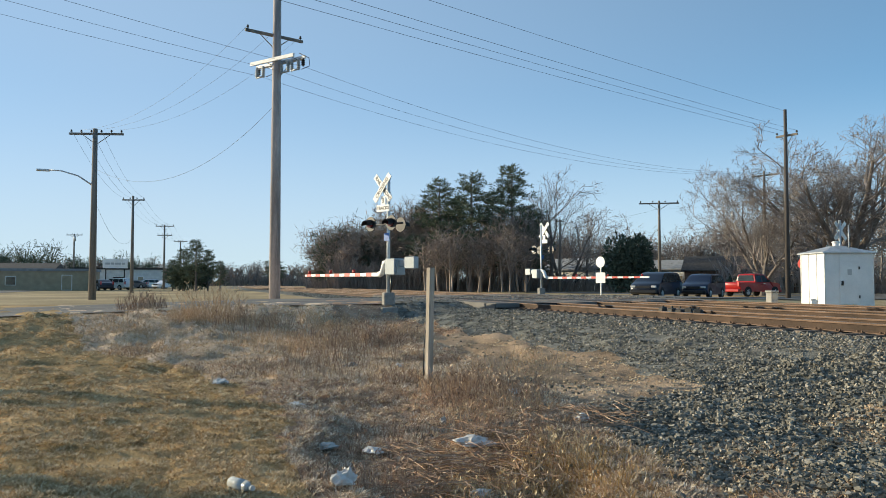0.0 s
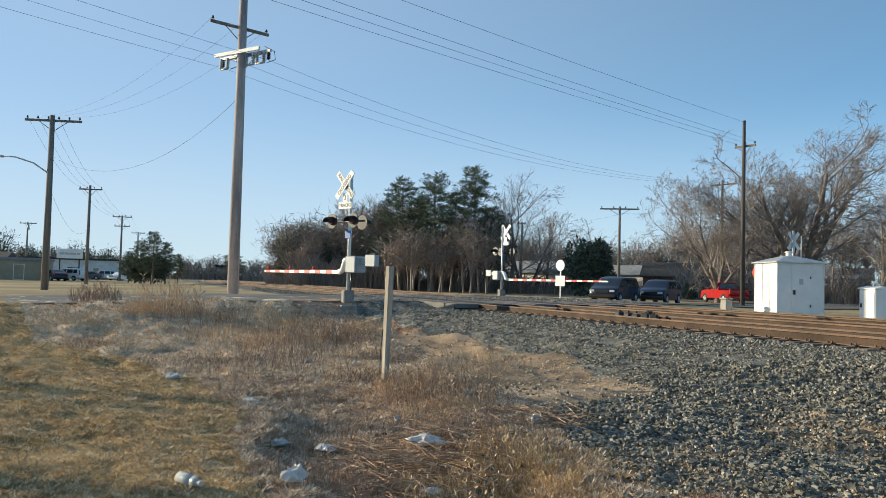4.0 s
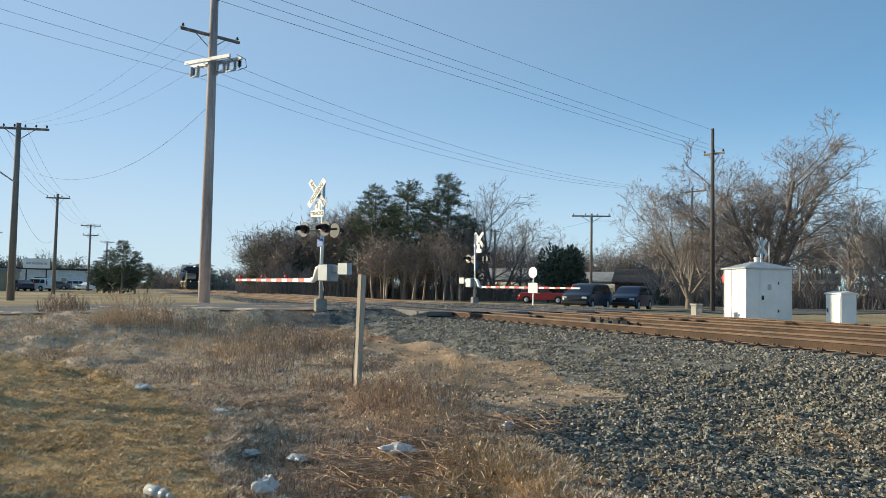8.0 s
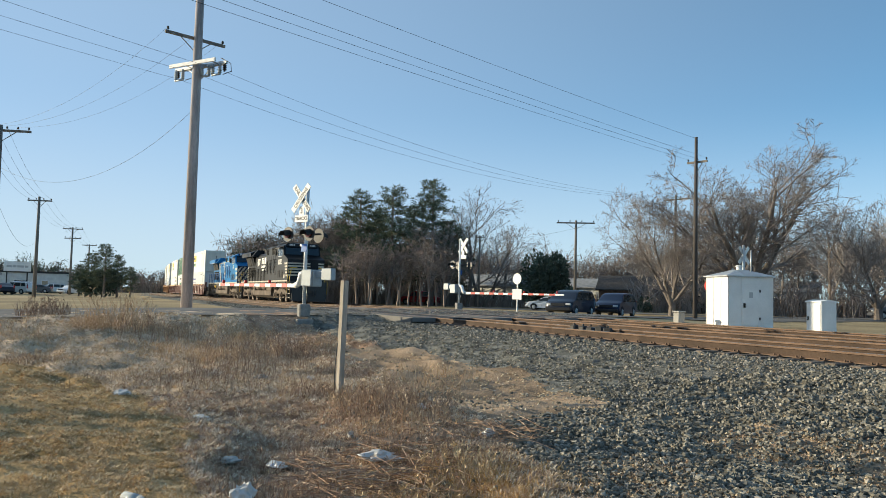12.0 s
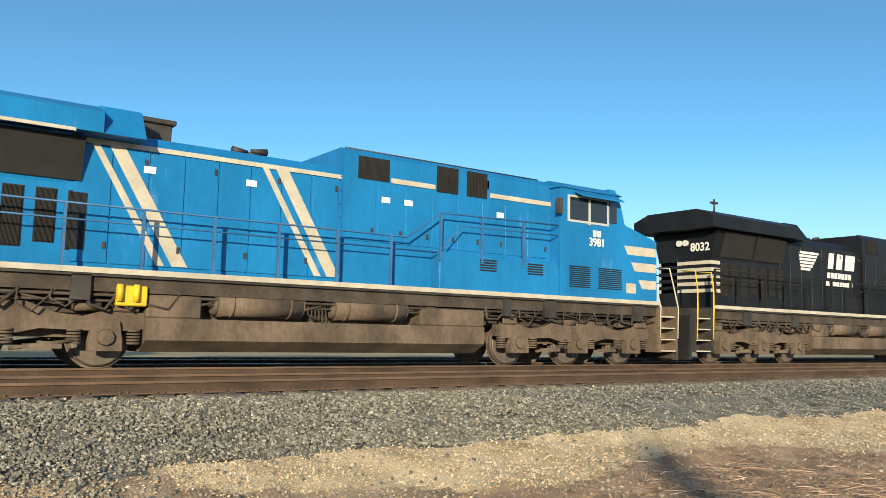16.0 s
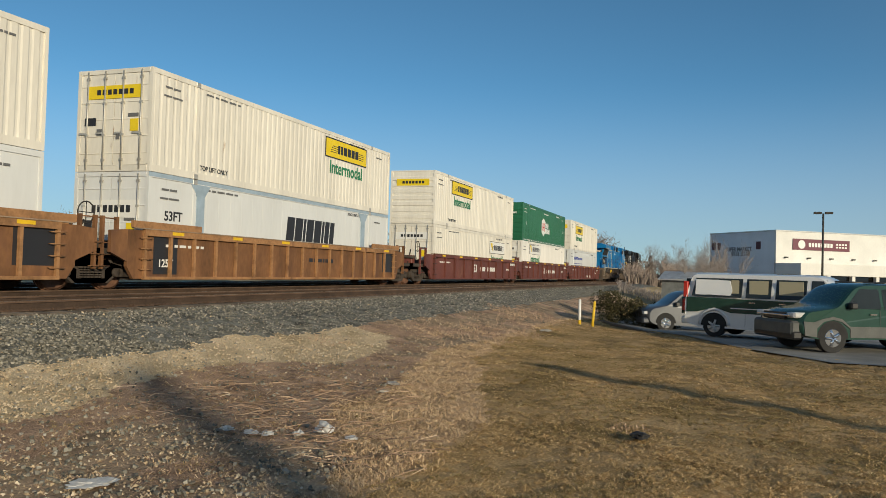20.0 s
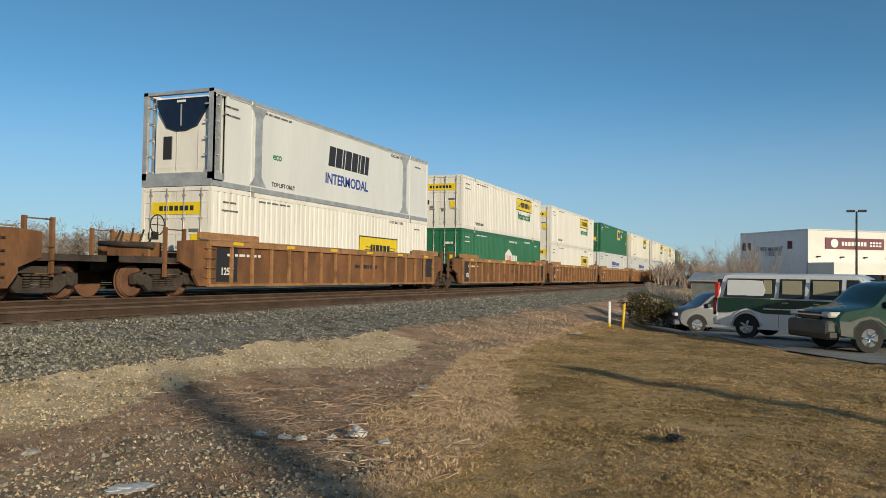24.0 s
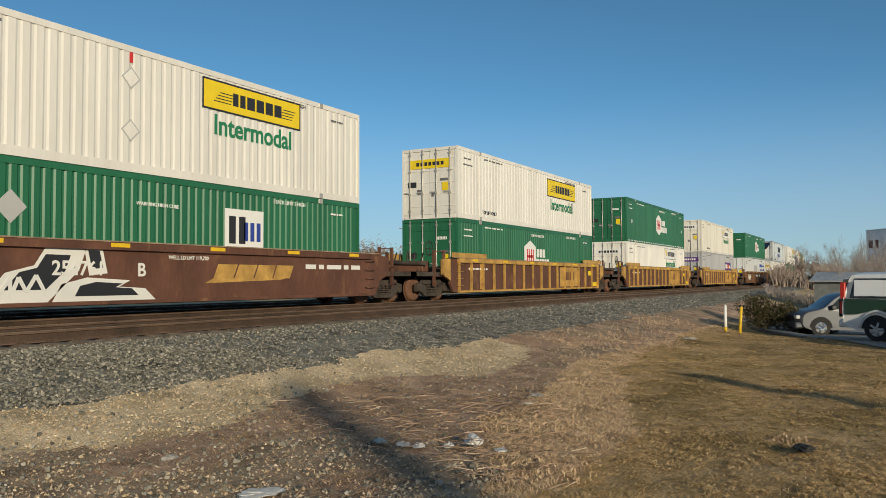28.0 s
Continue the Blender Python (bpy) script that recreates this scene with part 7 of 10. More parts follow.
# ---- radio mast ----
tw = thing("lattice_tower", "slender galvanised steel lattice radio tower", "radio tower", m=Matrix.Translation(at(0.55, 44.0)))
legs = [Vector((0.85 * math.cos(a), 0.85 * math.sin(a), 0)) for a in (radians(90), radians(210), radians(330))]
for l in legs:
    bm = bmesh.new()
    bm_tube(bm, l, l * 0.9 + Vector((0, 0, 46)), 0.045, 0.04, 8)
    part("leg", bm, M_GALV, tw)
for k in range(46):
    z0, z1 = k * 1.0, k * 1.0 + 1.0
    bm = bmesh.new()
    for i in range(3):
        a, b = legs[i], legs[(i + 1) % 3]
        sc = 1 - 0.1 * z0 / 46
        bm_tube(bm, a * sc + Vector((0, 0, z0)), b * sc + Vector((0, 0, z0)), 0.014, n=4)
        bm_tube(bm, a * sc + Vector((0, 0, z0)), b * sc + Vector((0, 0, z1)), 0.014, n=4)
    part("lattice_bay", bm, M_GALV, tw)
bm = bmesh.new()
bm_path(bm, [legs[1] + Vector((-0.1, 0, 0)), legs[1] * 0.9 + Vector((-0.1, 0, 46))], 0.035, 6)
part("feed_cable", bm, M_WIRE, tw)
tw2 = thing("utility_pole", "slim pale utility pole with crossarms far beyond the tracks", "utility pole", m=Matrix.Translation(at(58.0, 75.0)))
bm = bmesh.new()
bm_tube(bm, (0, 0, 0), (0, 0, 11.5), 0.14, 0.09, 10)
part("shaft", bm, M_GALV, tw2)
for z in (10.0, 8.6, 6.0):
    bm = bmesh.new()
    bm_box(bm, -0.7 if z > 7 else -1.4, 0.7 if z > 7 else 1.4, -0.05, 0.05, z - 0.05, z + 0.05)
    part("crossarm", bm, M_GALV, tw2)


# ---- vehicles ----
def car(name, label, paint, prof, glass, width, wheels, wr, extras=(), cat="car"):
    """A car from its side outline (x forward, z up): body, window band, wheels, lamps and trim."""
    c = thing(name, label, cat)
    hw = width / 2
    bm = bmesh.new()
    n = len(prof)
    # body: rounded outline lofted over nine stations, drawn in towards the flanks, nose and tail
    out = []
    for i in range(n):
        a, b, c2 = Vector(prof[i - 1]), Vector(prof[i]), Vector(prof[(i + 1) % n])
        k0, k1 = min(0.45, 0.16 / max(0.01, (b - a).length)), min(0.45, 0.16 / max(0.01, (c2 - b).length))
        out += [b.lerp(a, k0), (b.lerp(a, k0) + b.lerp(c2, k1) + b * 2) / 4, b.lerp(c2, k1)]
    xf_, xr_ = max(p[0] for p in prof), min(p[0] for p in prof)
    n = len(out)
    rows = []
    for u in (-1.0, -0.985, -0.93, -0.7, 0.0, 0.7, 0.93, 0.985, 1.0):
        e = abs(u) ** 5
        row = []
        for x, z in out:
            ty = u * hw
            if z > glass[0]:
                ty *= 1 - 0.17 * (z - glass[0]) / max(0.01, (glass[1] - glass[0]))
            q = max(0.0, (x - xf_ + 0.9) / 0.9) ** 2 * 0.22 if x > 0 else -max(0.0, (xr_ + 0.5 - x) / 0.5) ** 2 * 0.10
            row.append(bm.verts.new((x - q * e, ty, z + (0.05 - 0.06 * e if z > 0.6 else 0))))
        rows.append(row)
    for a, b in zip(rows, rows[1:]):
        for i in range(n):
            j = (i + 1) % n
            f = bm.faces.new((a[i], a[j], b[j], b[i]))
            f.smooth = True
    bm.faces.new(rows[0][::-1])
    bm.faces.new(rows[-1])
    bmesh.ops.recalc_face_normals(bm, faces=bm.faces)
    part("body", bm, paint, c)
    # side glass panes
    for s in (-1, 1):
        for (xa0, xa1, xb0, xb1) in glass[2]:
            bm = bmesh.new()
            z0, z1 = glass[0] + 0.03, glass[1] - 0.07
            def yy(z):
                return s * (hw * (1 - 0.17 * (z - glass[0]) / (glass[1] - glass[0])) + 0.006)
            vs = [bm.verts.new(v) for v in ((xa0, yy(z0), z0), (xa1, yy(z0), z0), (xb1, yy(z1), z1), (xb0, yy(z1), z1))]
            bm.faces.new(vs if s < 0 else vs[::-1])
            bmesh.ops.solidify(bm, geom=bm.faces[:], thickness=0.006)
            part("side_window", bm, M_CARGLASS, c)
    # wind and rear screens
    for (x0, z0, x1, z1) in glass[3]:
        bm = bmesh.new()
        o = 0.012 if x0 > 0 else -0.012
        y0, y1 = hw * 0.84, hw * 0.72
        vs = [bm.verts.new(v) for v in ((x0 + o, -y0, z0 + 0.06), (x0 + o, y0, z0 + 0.06), (x1 + o, y1, z1 + 0.04), (x1 + o, -y1, z1 + 0.04))]
        bm.faces.new(vs)
        bmesh.ops.solidify(bm, geom=bm.faces[:], thickness=0.008)
        part("windscreen" if x0 > 0 else "rear_window", bm, M_CARGLASS, c)
    for x in wheels:
        for s in (-1, 1):
            wh = new("wheel")
            wh.parent = c
            wh.matrix_basis = pose(x, s * (hw - 0.10), wr)
            bm = bmesh.new()
            bm_tube(bm, (0, -0.11, 0), (0, 0.11, 0), wr, wr, 22)
            part("tyre", bm, M_RUBBER, wh)
            bm = bmesh.new()
            bm_tube(bm, (0, s * 0.09, 0), (0, s * 0.115, 0), wr * 0.64, wr * 0.60, 18)
            for k in range(5):
                a = k * 2 * math.pi / 5
                bm_tube(bm, (0, s * 0.12, 0), (wr * 0.58 * math.cos(a), s * 0.12, wr * 0.58 * math.sin(a)), 0.05, 0.035, 5)
            part("rim", bm, M_CHROME if "chrome" in extras else M_GALV, wh)
            # dark half-disc on the flank in place of the shaded wheel opening
            bm = bmesh.new()
            arch = [(x + (wr + 0.07) * math.cos(a), wr + (wr + 0.07) * math.sin(a)) for a in [math.pi * k / 10 for k in range(11)]]
            bm_prism(bm, arch, s * (hw + 0.004) - 0.02, s * (hw + 0.004) + 0.0)
            part("wheel_arch", bm, M_RUBBER, c)
    xf, xr = max(p[0] for p in prof), min(p[0] for p in prof)
    zh = 0.72 if "high" not in extras else 0.92
    for s in (-1, 1):
        bm = bmesh.new()
        bm_box(bm, xf - 0.16, xf - 0.005, s * hw * 0.72 - 0.17, s * hw * 0.72 + 0.17, zh, zh + 0.14, 0.02)
        part("headlight", bm, M_LAMP_OFF, c)
        bm = bmesh.new()
        bm_box(bm, xr - 0.012, xr + 0.10, s * hw * 0.86 - 0.09, s * hw * 0.86 + 0.09, zh + 0.1, zh + 0.5, 0.02)
        part("tail_light", bm, M_RED, c)
        bm = bmesh.new()
        bm_box(bm, glass[3][0][0] - 0.45, glass[3][0][0] - 0.25, s * (hw + 0.08) - 0.09, s * (hw + 0.08) + 0.09, glass[0] + 0.02, glass[0] + 0.2, 0.03)
        part("mirror", bm, M_BLACK, c)
        for xd in glass[4]:
            box_part("door_handle", xd, xd + 0.2, min(s * hw, s * (hw + 0.03)), max(s * hw, s * (hw + 0.03)), glass[0] - 0.14, glass[0] - 0.10, M_CHROME, c)
            box_part("door_seam", xd - 0.12, xd - 0.11, min(s * hw, s * (hw + 0.003)), max(s * hw, s * (hw + 0.003)), 0.4, glass[0] - 0.02, M_BLACK, c)
    bm = bmesh.new()
    bm_box(bm, xf - 0.08, xf + 0.008, -hw * 0.5, hw * 0.5, zh - 0.05, zh + 0.14, 0.01)
    part("grille", bm, M_BLACK, c)
    bm = bmesh.new()
    bm_box(bm, xf - 0.25, xf + 0.05, -hw * 0.94, hw * 0.94, 0.34, 0.58, 0.05)
    part("front_bumper", bm, M_BLACK if "dark" in extras else paint, c)
    bm = bmesh.new()
    bm_box(bm, xr - 0.06, xr + 0.25, -hw * 0.94, hw * 0.94, 0.38, 0.64, 0.05)
    part("rear_bumper", bm, D_WHT if "van" in extras else (M_BLACK if "dark" in extras else paint), c)
    return c


P_NAVY = mat("paint_navy", (0.010, 0.016, 0.032), 0.3, var=0.1, bump=0.0, coat=0.3, spec=0.3)
P_BLUE = mat("paint_dark_blue", (0.010, 0.020, 0.05), 0.3, var=0.1, bump=0.0, coat=0.3, spec=0.3)
P_RED = mat("paint_red", (0.38, 0.010, 0.010), 0.3, var=0.1, bump=0.0, coat=0.2)
P_WHITE = mat("paint_white", (0.75, 0.75, 0.74), 0.2, var=0.04, bump=0.0, coat=0.5)
P_SILVER = mat("paint_silver", (0.085, 0.092, 0.105), 0.4, 0.2, var=0.05, bump=0.0, coat=0.3)
P_GREEN = mat("paint_dark_green", (0.02, 0.062, 0.046), 0.22, var=0.1, bump=0.0, coat=0.35, spec=0.4)
P_GREENL = mat("cladding_green_grey", (0.085, 0.09, 0.086), 0.6, var=0.2, bump=0.05)
SUV = [(-2.3, 0.45), (-2.35, 0.9), (-2.25, 1.1), (-1.95, 1.66), (-1.6, 1.72), (0.35, 1.72), (0.75, 1.62), (1.35, 1.12), (2.1, 0.98), (2.35, 0.80), (2.38, 0.45), (1.9, 0.28), (-1.9, 0.28)]
SUV_G = (1.08, 1.68, ((-2.05, -1.25, -1.82, -1.25), (-1.15, -0.1, -1.15, -0.1), (0.0, 1.15, 0.0, 0.62)), ((1.33, 1.10, 0.74, 1.58), (-2.22, 1.10, -1.98, 1.58)), (-1.0, 0.15))
VANP = [(-2.5, 0.42), (-2.55, 0.95), (-2.45, 1.15), (-2.2, 1.68), (-1.9, 1.74), (0.4, 1.74), (0.9, 1.60), (1.7, 1.08), (2.3, 0.92), (2.5, 0.75), (2.5, 0.42), (2.0, 0.26), (-2.0, 0.26)]
VAN_G = (1.06, 1.70, ((-2.3, -1.3, -2.1, -1.3), (-1.2, 0.05, -1.2, 0.05), (0.15, 1.45, 0.15, 0.85)), ((1.68, 1.05, 0.92, 1.56), (-2.42, 1.10, -2.22, 1.6)), (-0.1, 0.3))
SED = [(-2.35, 0.42), (-2.38, 0.85), (-2.2, 1.0), (-1.7, 1.05), (-1.0, 1.42), (-0.5, 1.46), (0.3, 1.44), (1.1, 0.98), (2.1, 0.84), (2.35, 0.68), (2.36, 0.42), (1.9, 0.24), (-1.9, 0.24)]
SED_G = (0.98, 1.44, ((-1.5, -0.35, -0.85, -0.35), (-0.28, 0.9, -0.28, 0.35)), ((1.08, 0.96, 0.34, 1.36), (-1.68, 1.02, -1.02, 1.36)), (-0.2, 0.7))
TRK = [(-2.7, 0.6), (-2.75, 1.12), (-0.75, 1.12), (-0.72, 1.78), (-0.4, 1.84), (0.55, 1.84), (1.2, 1.20), (2.35, 1.08), (2.65, 0.9), (2.68, 0.55), (2.1, 0.38), (-2.1, 0.42)]
TRK_G = (1.16, 1.80, ((-0.62, 0.05, -0.6, 0.05), (0.12, 1.05, 0.12, 0.5)), ((1.18, 1.16, 0.58, 1.68), (-0.76, 1.2, -0.73, 1.7)), (0.2,))


def put(ob, bearing, r, yaw, dz=0.03):
    p = at(bearing, r)
    ob.matrix_basis = Matrix.Translation(p + Vector((0, 0, dz))) @ pose(0, 0, 0, 0, 0, yaw)
    return ob


put(car("minivan", "dark navy minivan waiting on the road", P_NAVY, VANP, VAN_G, 1.95, (-1.55, 1.55), 0.34, ("dark",)), -56.5, 57.0, -54)
put(car("suv", "dark blue sport utility vehicle waiting on the road", P_BLUE, SUV, SUV_G, 1.9, (-1.42, 1.45), 0.36, ("dark",)), -53.4, 61.5, -54)
red_pickup = car("pickup_truck", "bright red pickup truck driving on the side street", P_RED, TRK, TRK_G, 1.9, (-1.7, 1.7), 0.38, ())
white_sedan = car("sedan", "white sedan driving past on the side street", P_WHITE, SED, SED_G, 1.82, (-1.4, 1.42), 0.33, ())
silver_suv = car("suv", "silver sport utility vehicle driving on the side street", P_SILVER, SUV, SUV_G, 1.9, (-1.42, 1.45), 0.36, ())


# ---- houses and far buildings ----
M_BRICK = mat("brick_wall", (0.20, 0.12, 0.09), 0.9, var=0.35, scale=2, fine=14, bump=0.3)
M_SIDING_W = mat("white_siding", (0.62, 0.61, 0.57), 0.7, var=0.12, scale=1.5, fine=10, bump=0.1)
M_SIDING_T = mat("tan_siding", (0.36, 0.29, 0.19), 0.75, var=0.15, scale=1.5, fine=10, bump=0.1)
M_SHINGLE = mat("dark_shingle", (0.06, 0.055, 0.052), 0.9, var=0.35, scale=3, fine=14, bump=0.4)
M_ROOF_G = mat("grey_roof", (0.25, 0.26, 0.27), 0.8, var=0.2, scale=2, fine=10, bump=0.1)


def house(p, yaw, w, d, h, rise, wall, roof, label, wins, flat=False):
    hs = thing("house", label, "house", m=Matrix.Translation(p) @ pose(0, 0, 0, 0, 0, yaw))
    bm = bmesh.new()
    bm_box(bm, -w / 2, w / 2, -d / 2, d / 2, -0.4, h)
    part("wall", bm, wall, hs)
    bm = bmesh.new()
    if flat:
        bm_box(bm, -w / 2 - 0.2, w / 2 + 0.2, -d / 2 - 0.2, d / 2 + 0.2, h, h + 0.35)
    else:
        bm_prism(bm, [(-d / 2 - 0.5, h - 0.05), (d / 2 + 0.5, h - 0.05), (d / 2 + 0.5, h + 0.1), (0, h + rise), (-d / 2 - 0.5, h + 0.1)], -w / 2 - 0.4, w / 2 + 0.4, "x")
    part("roof", bm, roof, hs)
    for x, ww, z0, z1, kind in wins:
        fr = box_part("window_frame" if kind == "w" else "door", x - ww / 2 - 0.07, x + ww / 2 + 0.07, -d / 2 - 0.05, -d / 2, z0 - 0.07, z1 + 0.07, M_WHITE, hs)
        box_part("pane", x - ww / 2, x + ww / 2, -d / 2 - 0.06, -d / 2 - 0.05, z0, z1, M_GLASS if kind == "w" else M_SIDING_T, fr)
    return hs


house(at(-51.0, 112.0), 48, 13, 8, 2.7, 2.0, M_BRICK, M_SHINGLE, "low dark brick ranch house with a shingled roof", ((-4, 1.3, 0.9, 2.0, "w"), (-0.5, 1.0, 0.1, 2.1, "d"), (2.2, 1.1, 0.9, 2.0, "w"), (4.6, 1.3, 0.9, 2.0, "w")))
house(at(-46.6, 105.0), 40, 7, 6, 2.6, 1.2, M_BRICK, M_SHINGLE, "low brick carport house with a shingled roof", ((-1.5, 2.4, 0.8, 2.1, "w"), (2.0, 1.2, 0.8, 2.1, "w")))
house(at(-55.4, 118.0), 30, 8, 6, 3.0, 1.4, M_SIDING_W, M_ROOF_G, "small white sided house behind bare trees", ((-2, 0.9, 1.0, 2.2, "w"), (0.8, 0.9, 1.0, 2.2, "w"), (2.6, 0.9, 0.1, 2.1, "d")))
house(at(-61.5, 120.0), 25, 9, 6, 3.0, 1.8, M_SIDING_W, M_ROOF_G, "small white gabled house by the road", ((-2, 0.9, 1.0, 2.2, "w"), (1.5, 0.9, 1.0, 2.2, "w")))
house(at(-42.3, 120.0), 40, 8, 6, 3.0, 1.6, M_SIDING_W, M_ROOF_G, "pale sided house behind bare trees", ((-1.5, 0.9, 1.0, 2.2, "w"), (1.5, 0.9, 1.0, 2.2, "w")))
house(at(-97.6, 128.0), 90, 13, 9, 2.7, 0.3, M_SIDING_T, M_ROOF_G, "flat-roofed tan commercial building by the street", ((-4, 1.2, 0.8, 1.9, "w"), (3, 1.2, 0.1, 2.1, "d")), True)
house(at(-101.5, 140.0), 90, 22, 12, 2.9, 1.2, M_SIDING_W, M_SHINGLE, "long grey commercial building with a dark roof", ((-7, 1.6, 0.8, 2.0, "w"), (-3, 1.6, 0.8, 2.0, "w"), (2, 1.6, 0.8, 2.0, "w")))
house(at(-93.3, 170.0), 90, 16, 9, 3.6, 0.3, M_SIDING_W, M_SHINGLE, "low pale roadside shop with a flat roof", ((-5, 2.0, 0.6, 2.2, "w"), (0, 2.0, 0.6, 2.2, "w"), (4, 1.0, 0.1, 2.2, "d")), True)
rsg = thing("roadside_sign", "white rectangular roadside sign on two posts", "sign", m=Matrix.Translation(at(-93.6, 150.0)) @ pose(0, 0, 0, 0, 0, 90))
box_part("board", -2.0, 2.0, -0.1, 0.1, 3.6, 5.2, M_WHITE, rsg)
bars(rsg, "lettering", -1.6, 1.6, 4.4, 0.35, D_GRY, -0.1, (3, 2, 4, 2), 0.4)
for x in (-1.5, 1.5):
    box_part("post", x - 0.1, x + 0.1, -0.08, 0.08, -0.3, 3.6, M_DARKMETAL, rsg)
for k, (b, r, pm, nm) in enumerate(((-94.4, 120, P_NAVY, "dark"), (-93.5, 128, P_WHITE, "white"), (-92.4, 160, P_SILVER, "silver"), (-91.6, 165, P_WHITE, "white"), (-90.5, 150, P_WHITE, "white"))):
    put(car("suv" if k % 2 else "sedan", nm + " car parked by the far street", pm, SUV if k % 2 else SED, SUV_G if k % 2 else SED_G, 1.85, (-1.4, 1.42), 0.34, ()), b, r, 200 + 30 * k)

# side streets
ribbon("road", [(x, -22.0 - 0.01 * x) for x in range(-400, -39, 12)], 4.2, 0.035, M_ASPHALT, "grey asphalt street running along the railway", "road")
ribbon("road", [at(b, r)[:2] for b, r in ((-20, 105), (-30, 92), (-38, 86), (-45, 83), (-50, 83), (-55, 85), (-60, 90), (-64, 98))], 4.0, 0.04, M_ASPHALT, "grey asphalt side street beyond the tracks", "road")

# ---- parking side ----
bm = bmesh.new()
nx, ny = 24, 26
rows = []
for j in range(ny):
    row = []
    for i in range(nx):
        y = -40 + 45.0 * j / (ny - 1)
        xs = 20.3 + 2.2 * max(0.0, y + 2.0)
        x = xs + (78 - xs) * (i / (nx - 1)) ** 1.5
        row.append(bm.verts.new((x, y, ground_z(x, y) + 0.035)))
    rows.append(row)
for j in range(ny - 1):
    for i in range(nx - 1):
        bm.faces.new((rows[j][i], rows[j][i + 1], rows[j + 1][i + 1], rows[j + 1][i]))
tagged(new("parking_lot", mesh_of("parking_lot", bm, M_LOT)), "grey asphalt car park beside the lawn", "car park", kind="structure")

edge_suv = put(car("suv", "silver sport utility vehicle parked by the hedge", P_SILVER, SUV, SUV_G, 1.92, (-1.42, 1.45), 0.37, ("chrome",)), 87.4, 37.0, 113)
edge_suv.location.z -= 0.02

# foil with the sun's glint put in as a near-white, unmetallic base
M_FOIL = plain("foil_shade_glint", (0.9, 0.92, 0.93), 0.3, 0.0)
M_CURTAIN = plain("curtain_cloth", (0.42, 0.38, 0.26), 0.8)
# passenger van: two-tone, long, with trim panels
VN = [(-2.85, 0.45), (-2.88, 1.0), (-2.84, 1.25), (-2.62, 2.02), (-2.45, 2.08), (1.35, 2.08), (1.65, 2.0), (2.2, 1.32), (2.75, 1.12), (2.9, 0.9), (2.9, 0.45), (2.3, 0.3), (-2.3, 0.3)]
VN_G = (1.30, 2.02, ((-2.55, -0.85, -2.45, -0.85), (-0.72, 0.08, -0.72, 0.08), (0.22, 1.15, 0.22, 1.15), (1.28, 2.0, 1.28, 1.62)), ((2.18, 1.32, 1.66, 1.94), (-2.83, 1.30, -2.64, 1.95)), (-0.6, 0.35))
van = put(car("passenger_van", "white and dark green long passenger van parked on asphalt", P_WHITE, VN, VN_G, 2.0, (-1.75, 1.75), 0.37, ("van",), "van"), 92.9, 28.6, -111)
for s in (-1, 1):
    y0, y1 = (-1.012, -0.99) if s < 0 else (0.99, 1.012)
    bm = bmesh.new()
    bm_prism(bm, [(-2.72, 0.80), (-2.3, 0.82), (-1.75, 0.98), (-1.2, 0.82), (2.6, 0.80), (2.6, 1.26), (-2.70, 1.30)], y0, y1)
    part("green_panel", bm, P_GREEN, van, "dark green side panel")
    box_part("rub_strip", -1.2, 2.4, y0 - 0.01 if s < 0 else y0, y1 if s < 0 else y1 + 0.01, 0.96, 0.99, M_WHITE, van)
    bm = bmesh.new()
    bm_path(bm, [(-1.75 + 0.50 * math.cos(math.pi * k / 10), s * 1.0, 0.40 + 0.52 * math.sin(math.pi * k / 10)) for k in range(11)], 0.05, 6)
    part("fender_flare", bm, P_WHITE, van)
    box_part("tall_tail_light", -2.86, -2.70, min(s * 0.80, s * 0.97), max(s * 0.80, s * 0.97), 1.28, 1.82, M_RED, van, 0.02, "tall red tail light")
    bm = bmesh.new()
    yf = (-0.985, -0.94) if s < 0 else (0.94, 0.985)
    bm_prism(bm, [(-2.42, 1.38), (-1.85, 1.40), (-1.55, 1.37), (-1.22, 1.37), (-1.16, 1.55), (-1.24, 1.88), (-1.7, 1.90), (-2.40, 1.90)], yf[0], yf[1])
    part("sun_shade", bm, M_FOIL, van, "silvery foil sun shade")
    # pale curtains drawn behind the middle windows
    for x0, x1 in ((-1.25, -0.9), (-0.66, 0.04), (0.28, 1.12)):
        ya, yb = (-0.955, -0.95) if s < 0 else (0.95, 0.955)
        box_part("window_shade", x0 + 0.05, x1 - 0.05, ya - 0.012 if s < 0 else ya, yb if s < 0 else yb + 0.012, 1.36, 1.90, M_CURTAIN, van)
bm = bmesh.new()
bm_box(bm, -2.93, -2.86, -0.93, 0.93, 0.72, 1.28, 0.02)
part("rear_panel", bm, P_GREEN, van)
for s in (-1, 1):
    bm = bmesh.new()
    bm_prism(bm, [(s * 0.04, 1.36), (s * 0.76, 1.36), (s * 0.70, 1.92), (s * 0.04, 1.92)], -2.86, -2.70, "x")
    part("rear_door_window", bm, M_GLASS, van)
box_part("rear_plate", -2.95, -2.93, -0.5, -0.2, 0.95, 1.1, D_WHT, van)
box_part("door_seam", -2.94, -2.92, -0.012, 0.012, 0.74, 1.28, M_BLACK, van)
AV = [(-2.8, 0.6), (-2.85, 1.18), (-1.9, 1.24), (-1.3, 1.80), (-0.9, 1.86), (0.6, 1.86), (0.95, 1.78), (1.55, 1.22), (2.55, 1.08), (2.8, 0.9), (2.82, 0.5), (2.2, 0.36), (-2.2, 0.4)]
